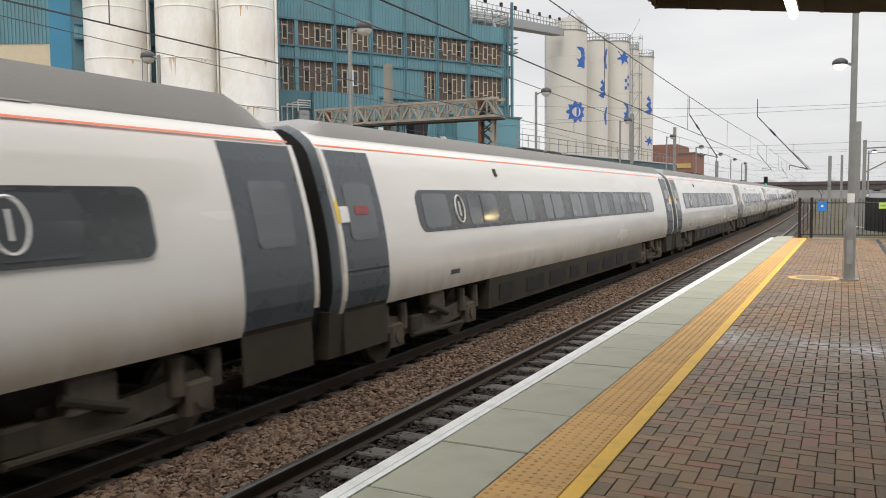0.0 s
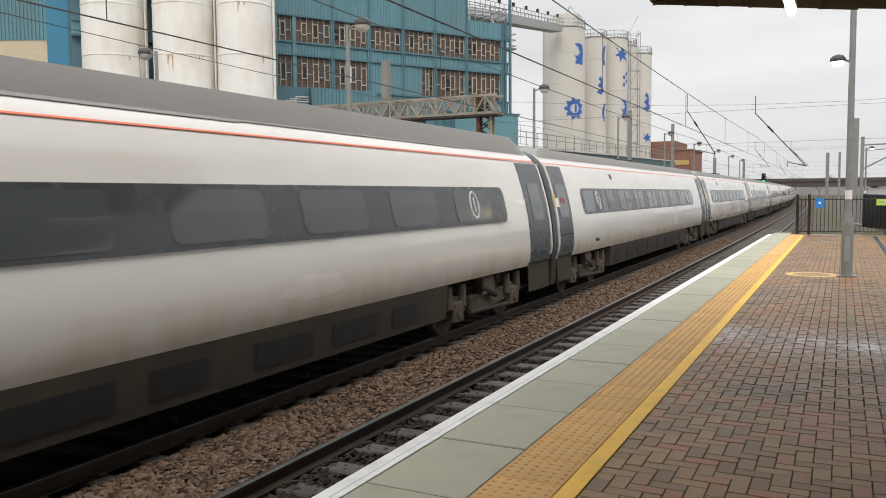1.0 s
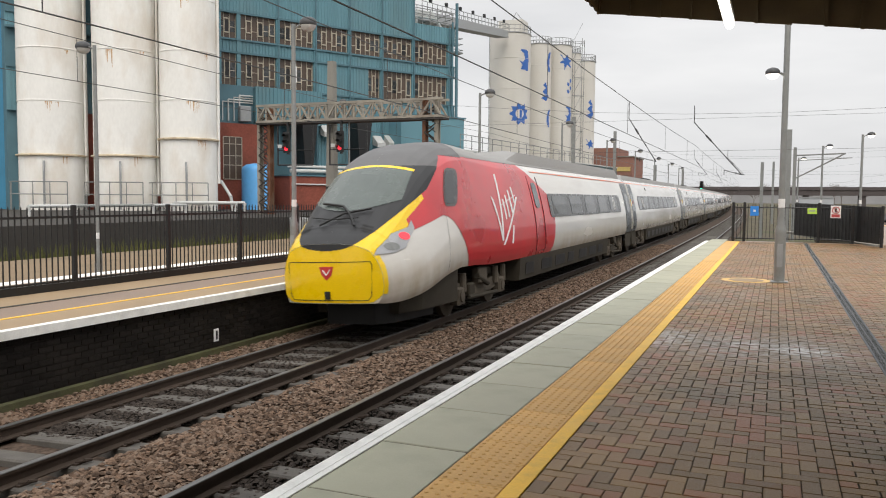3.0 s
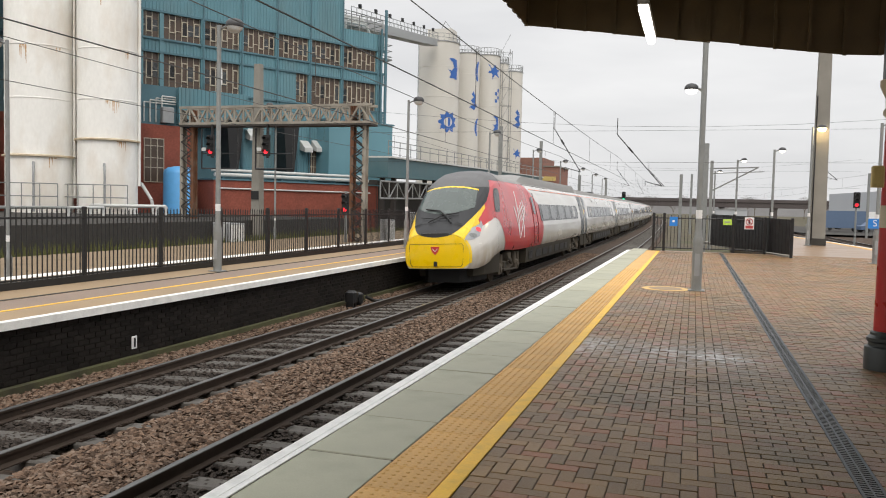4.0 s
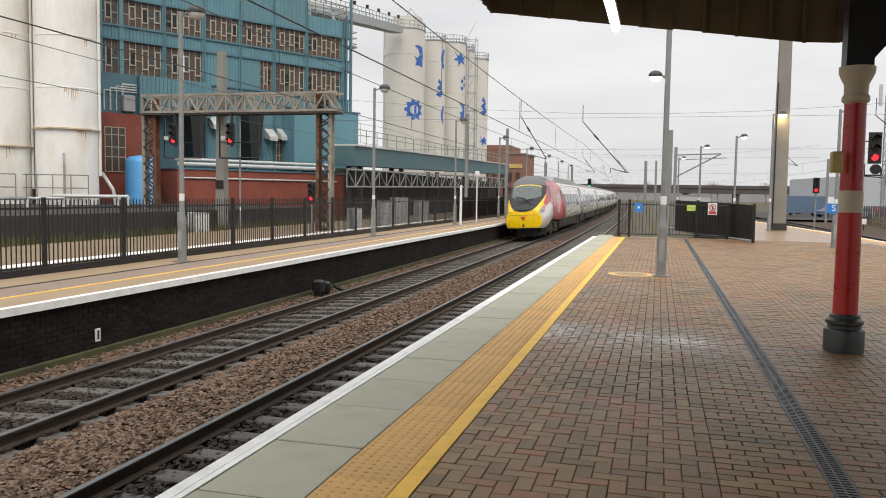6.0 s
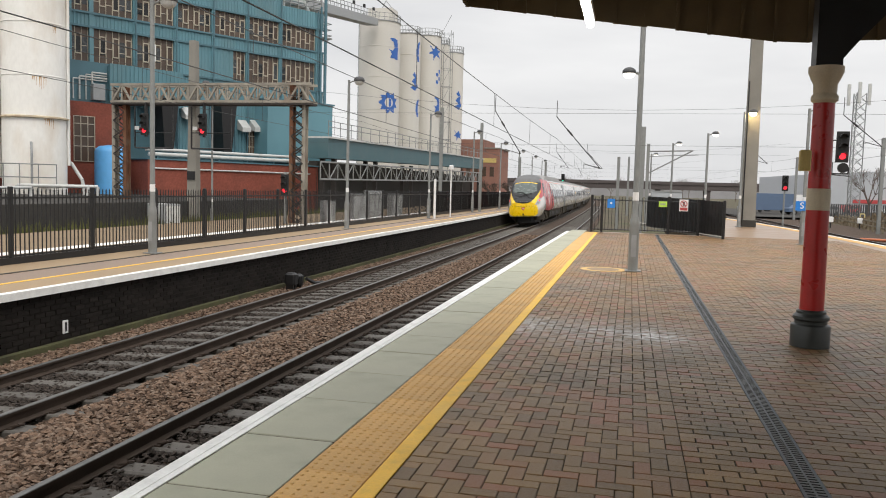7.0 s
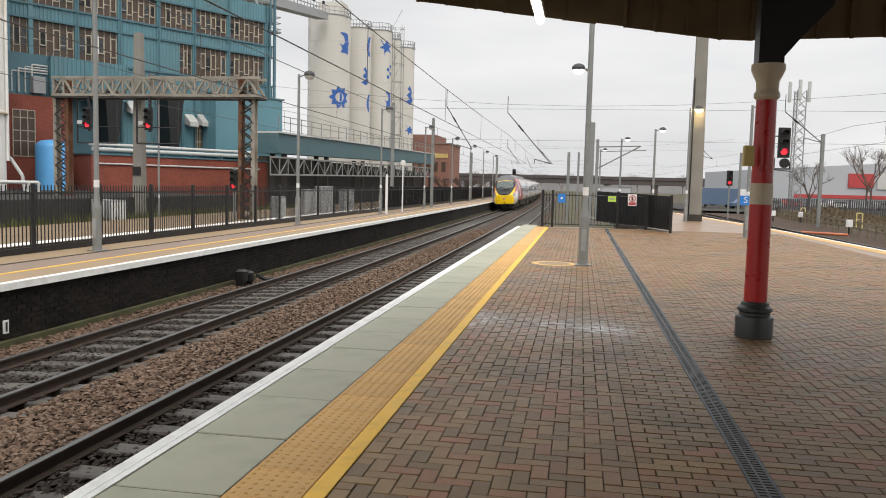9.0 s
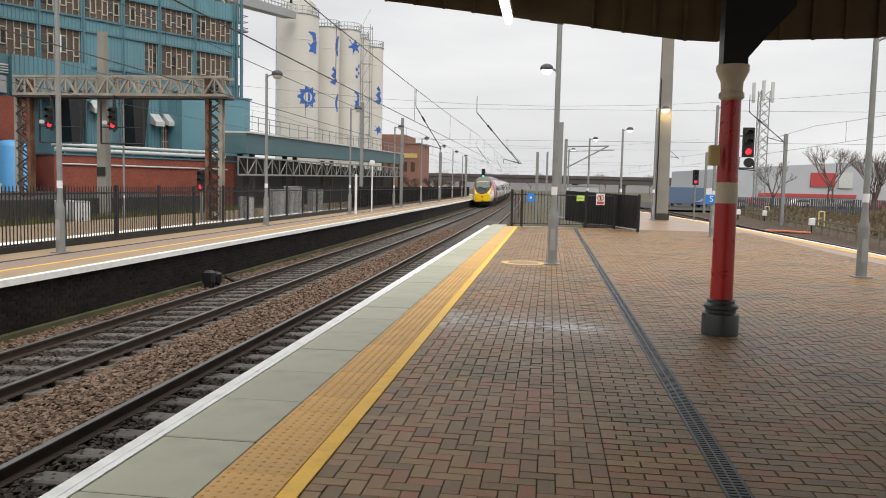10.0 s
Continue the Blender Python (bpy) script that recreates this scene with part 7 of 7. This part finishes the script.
part("wall", Geo().box(0, 4.2, 0, 5, -1.2, 1.9), M["shed"], low_block)
part("roof", Geo().box(-0.1, 4.3, -0.1, 5.1, 1.9, 2.02), M["grey_paint"], low_block)
hills = Geo()
ring_n = 60
vv = []
for k in range(ring_n + 1):
    x = -500 + 1000 * k / ring_n
    vv += [(x, 700, -1.3), (x, 700, 7 + 5 * noise.noise(Vector((x * 0.012, 3, 0))) + 2 * noise.noise(Vector((x * 0.08, 1, 0))))]
hills.add(vv, [(2 * k, 2 * k + 2, 2 * k + 3, 2 * k + 1) for k in range(ring_n)])
# grey stands for trees seen through haze; the haze is in the colour
M["far_trees"] = material("haze_tinted_treeline", (0.30, 0.30, 0.31), 1.0, vary=0.15, scale=0.05)
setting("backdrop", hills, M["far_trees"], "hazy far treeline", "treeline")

# ---- platform surface: edge slabs, tactile paving, pavers ----
edge = Geo().box(EDGE, EDGE + 0.082, -20, 32.4, -0.09, 0.0).box(EDGE + 0.087, EDGE + 0.132, -20, 32.4, -0.05, 0.0)
setting("white_edge_line", edge, M["white_line"], "white painted platform edge", "line")
wall = Geo().box(EDGE + 0.06, EDGE + 0.3, -20, 32.9, -1.3, -0.09)
setting("platform_wall", wall, M["platform_wall"], "sooty brick platform wall", "platform wall")
paving = thing("platform_paving", "wet-looking slabs, tactile paving and clay pavers of the platform", "paving", kind="structure")
slab_me = Geo().bevel_box(0.0, 0.600, 0.006, 0.908, -0.05, 0.0, 0.006).mesh("slab", M["slab"])
for k in range(-23, 35):
    o = new("slab", slab_me)
    o.parent, o.location = paving, (EDGE + 0.137, 1.9 + 0.914 * k - 0.04, -0.001 - 0.002 * (k * 7 % 3))
tact = Geo().bevel_box(0.0, 0.397, 0.002, 0.398, -0.05, 0.0, 0.004)
for i in range(6):
    for j in range(6):
        x, y = 0.033 + i * 0.066, 0.033 + j * 0.067
        tact.loft([[(x + r * math.cos(q), y + r * math.sin(q), z) for q in (a * math.pi / 3 for a in range(6))] for r, z in ((0.0145, 0.0), (0.0095, 0.0055))])
tact_me = tact.mesh("tactile_slab", M["tactile"])
flat_me = Geo().bevel_box(0.0, 0.397, 0.002, 0.398, -0.05, 0.0, 0.004).mesh("tactile_slab", M["tactile"])
for k in range(-52, 77):
    y = 1.7 + 0.4 * k
    o = new("tactile_slab", tact_me if 2 < y < 22 else flat_me)
    o.parent, o.location = paving, (EDGE + 0.744, y, -0.001)
line = Geo().box(EDGE + 1.149, EDGE + 1.256, -20, 32.4, -0.05, 0.001)
setting("yellow_line", line, M["yellow_line"], "yellow safety line along the tactile paving", "line")
DRAIN_X = 1.05
GR0 = EDGE + 1.263
pav_h = Geo().bevel_box(0.0026, 0.1974, 0.0026, 0.0974, -0.04, 0.0, 0.0036)
pav_v = Geo().bevel_box(0.0026, 0.0974, 0.0026, 0.1974, -0.04, 0.0, 0.0036)
meshes = {"h": pav_h.mesh("paver", M["paver"]), "v": pav_v.mesh("paver", M["paver"])}
rest = {}
near = 0
rnd = random.Random(11)


def lay(kind, x, y, lo, hi, wide=0.2):
    """A paver, cut where it would cross the border of its field."""
    global near
    z = -0.002 + rnd.uniform(-0.0022, 0.0022)
    w, h = (wide, 0.1) if kind == "h" else (0.1, 0.2)
    x0, x1 = max(x, lo), min(x + w, hi)
    if x1 - x0 < 0.008:
        return
    whole = x1 - x0 > w - 1e-4
    if whole and wide == 0.2 and near < 300 and 3.4 < y < 6.4 and -1.25 < x < 0.4:
        o = new("paver", meshes[kind])
        o.parent, o.location = paving, (x, y, z)
        near += 1
        return
    v, f = rest.setdefault(y < 16, ([], []))
    n = len(v)
    e = 0.0026
    b = 0.0036
    x0, x1, y0, y1 = x0 + (e if x0 > lo + 1e-4 else 0.0), x1 - (e if x1 < hi - 1e-4 else 0.0), y + e, y + h - e
    v += [(x0, y0, z - 0.03), (x1, y0, z - 0.03), (x1, y1, z - 0.03), (x0, y1, z - 0.03), (x0 + b, y0 + b, z), (x1 - b, y0 + b, z), (x1 - b, y1 - b, z), (x0 + b, y1 - b, z)]
    f += [(n + 4, n + 5, n + 6, n + 7), (n, n + 1, n + 5, n + 4), (n + 1, n + 2, n + 6, n + 5), (n + 2, n + 3, n + 7, n + 6), (n + 3, n, n + 4, n + 7)]


BAND0, BAND1 = (GR0 + 0.1 * round((DRAIN_X + s * 0.685 - GR0) / 0.1) for s in (-1, 1))
for j in range(-40, 326):
    y = 0.1 * j
    x_end = min(7.7, max(4.9, 2.6 + 0.75 * y))
    for lo, hi in ((GR0, BAND0), (BAND1, x_end)):
        for i in range(int((lo - GR0) / 0.1) - 2, int((hi - GR0) / 0.1) + 2):
            x = GR0 + 0.1 * i
            q = (i - j) % 4
            if q == 0:
                lay("h", x, y, lo, hi)
            elif q == 3:
                lay("v", x, y, lo, hi)
    for lo, hi in ((BAND0, DRAIN_X - 0.072), (DRAIN_X + 0.072, BAND1)):
        step = (hi - lo) / 3
        half = 0.5 * step * (j % 2)
        for k in range(4 if half else 3):
            lay("h", lo + step * k - half, y, lo, hi, step)
for k, (v, f) in rest.items():
    g = Geo()
    g.v, g.f = v, f
    tagged(part("pavers", g, M["paver_rest"], paving), kind="stuff")
# paler than the laid pavers: the sky's sheen is put into the colour
M["paving_far"] = material("sheen_paled_clay_paving", (0.26, 0.17, 0.105), 0.34, vary=0.12, scale=0.5, grain=0.25, grain_scale=14)
fp = Geo()
fp.add([(x, y, -0.006) for x, y in ((GR0, 33.0), (GR0, 32.2), (7.7, 32.2), (7.7, 6.8), (5.0, 3.0), (5.0, -20), *((right_edge(y) - 0.62, y) for y in RIGHT_YS), (2.62, 62), (2.62, 33.0))], [tuple(range(8 + len(RIGHT_YS)))])
part("far_pavers", fp, M["paving_far"], paving)
g = Geo()
g.add([(GR0, -20, -0.006), (5.0, -20, -0.006), (5.0, 2.8, -0.006), (GR0, 2.8, -0.006)], [(0, 1, 2, 3)])
part("near_pavers", g, M["paving_far"], paving)
g = Geo()
g.loft([[(right_edge(y) - 0.62, y, -0.05), (right_edge(y) - 0.14, y, -0.05), (right_edge(y) - 0.14, y, 0.001), (right_edge(y) - 0.62, y, 0.001)] for y in RIGHT_YS])
part("tactile_strip", g, M["tactile"], paving)
g = Geo()
g.loft([[(right_edge(y) - 0.14, y, -0.09), (right_edge(y), y, -0.09), (right_edge(y), y, 0.002), (right_edge(y) - 0.14, y, 0.002)] for y in RIGHT_YS])
setting("white_edge_line_2", g, M["white_line"], "white painted edge on the far side of the island platform", "line")

drain = thing("drain_channel", "narrow grated drainage channel in the paving", "drain", kind="structure")
part("channel", Geo().box(DRAIN_X - 0.072, DRAIN_X + 0.072, -4, 32.4, -0.05, -0.012), M["black"], drain)
g = Geo()
g.box(DRAIN_X - 0.072, DRAIN_X - 0.054, -4, 32.4, -0.012, 0.0).box(DRAIN_X + 0.054, DRAIN_X + 0.072, -4, 32.4, -0.012, 0.0).box(DRAIN_X - 0.006, DRAIN_X + 0.006, -4, 32.4, -0.012, -0.001)
part("edge_rail", g, M["drain"], drain)
g = Geo()
for k in range(700):
    y = 3.0 + k * 0.042
    g.box(DRAIN_X - 0.054, DRAIN_X + 0.054, y, y + 0.022, -0.012, -0.002)
tagged(part("grate_bars", g, M["base_paint"], drain), kind="stuff")
cover = thing("manhole_cover", "round cover outlined in worn yellow paint", "manhole cover", m=pose(-0.5, 16.85, 0.001))
part("paint", Geo().turned(0, 0, [(0.47, -0.01), (0.47, 0.001)], 36), M["manhole"], cover, "worn yellow painted disc")
part("lid", Geo().turned(0, 0, [(0.33, 0.0), (0.33, 0.004)], 36), M["opp_tactile"], cover, "buff lid")

# ---- ballast stones ----
base = [Vector(p) for p in ((1, 0, 0.1), (0.2, 0.95, 0), (-0.9, 0.4, -0.1), (-0.7, -0.7, 0.1), (0.4, -0.9, 0), (0.1, 0.1, 0.8), (-0.1, 0, -0.7))]
faces = [(0, 1, 5), (1, 2, 5), (2, 3, 5), (3, 4, 5), (4, 0, 5), (1, 0, 6), (2, 1, 6), (3, 2, 6), (4, 3, 6), (0, 4, 6)]
rng = np.random.default_rng(4)


def stones(name, count, xs, ys, z, size, mat, label, curve=True):
    x = rng.uniform(*xs, count)
    u = rng.uniform(0, 1, count)
    y = ys[0] * (ys[1] / ys[0]) ** u
    ang = rng.uniform(0, 6.283, count)
    tilt = rng.uniform(-0.7, 0.7, count)
    sz = rng.uniform(0.6, 1.15, count) * size
    b = np.array([tuple(p) for p in base])[None] * (1 + rng.uniform(-0.25, 0.25, (count, 7, 3)))
    b = b * sz[:, None, None] * np.stack([np.ones(count), rng.uniform(0.6, 1, count), rng.uniform(0.5, 0.8, count)], -1)[:, None]
    ct, st = np.cos(tilt)[:, None], np.sin(tilt)[:, None]
    bx, by, bz = b[..., 0], b[..., 1] * ct - b[..., 2] * st, b[..., 1] * st + b[..., 2] * ct
    c, s = np.cos(ang)[:, None], np.sin(ang)[:, None]
    px, py = bx * c - by * s, bx * s + by * c
    shift = np.where(y > 0, -CURVE * y * y, 0) if curve else 0
    zz = z(x) + rng.uniform(-0.02, 0.03, count)
    v = np.stack([px + (x + shift)[:, None], py + y[:, None], bz + zz[:, None]], -1).reshape(-1, 3)
    f = (np.array(faces)[None] + (np.arange(count) * 7)[:, None, None]).reshape(-1, 3)
    g = Geo()
    g.v, g.f = v.tolist(), f.tolist()
    return tagged(part(name, g, mat), label, "ballast", kind="stuff")


stones("ballast_stones", 30000, (-6.35, -4.75), (4.5, 48), lambda x: -1.085 - 0.10 * np.abs((x + 5.52) / 0.8) ** 4, 0.045, M["stone"], "brown crushed stones heaped between the tracks")
stones("ballast_stones", 16000, (-8.75, -8.0), (6.0, 48), lambda x: -1.14 + 0 * x, 0.044, M["stone"], "brown crushed stones along the platform wall")
stones("crib_stones", 20000, (-7.95, -6.45), (6.5, 45), lambda x: -1.178 + 0.047 * (x + 7.22), 0.04, M["crib"], "dark ballast between the sleepers")
stones("crib_stones", 18000, (-4.66, -2.6), (3.6, 40), lambda x: -1.145 + 0 * x, 0.04, M["crib"], "dark ballast between the sleepers")


def motions():
    for i, car in enumerate(coaches):
        back = 0.0 if i == 0 else 24.8 + PITCH * (i - 1)
        walk(car, [(0.5 * k, on_track(nose_y(0.5 * k) + back)) for k in range(21)])


motions()
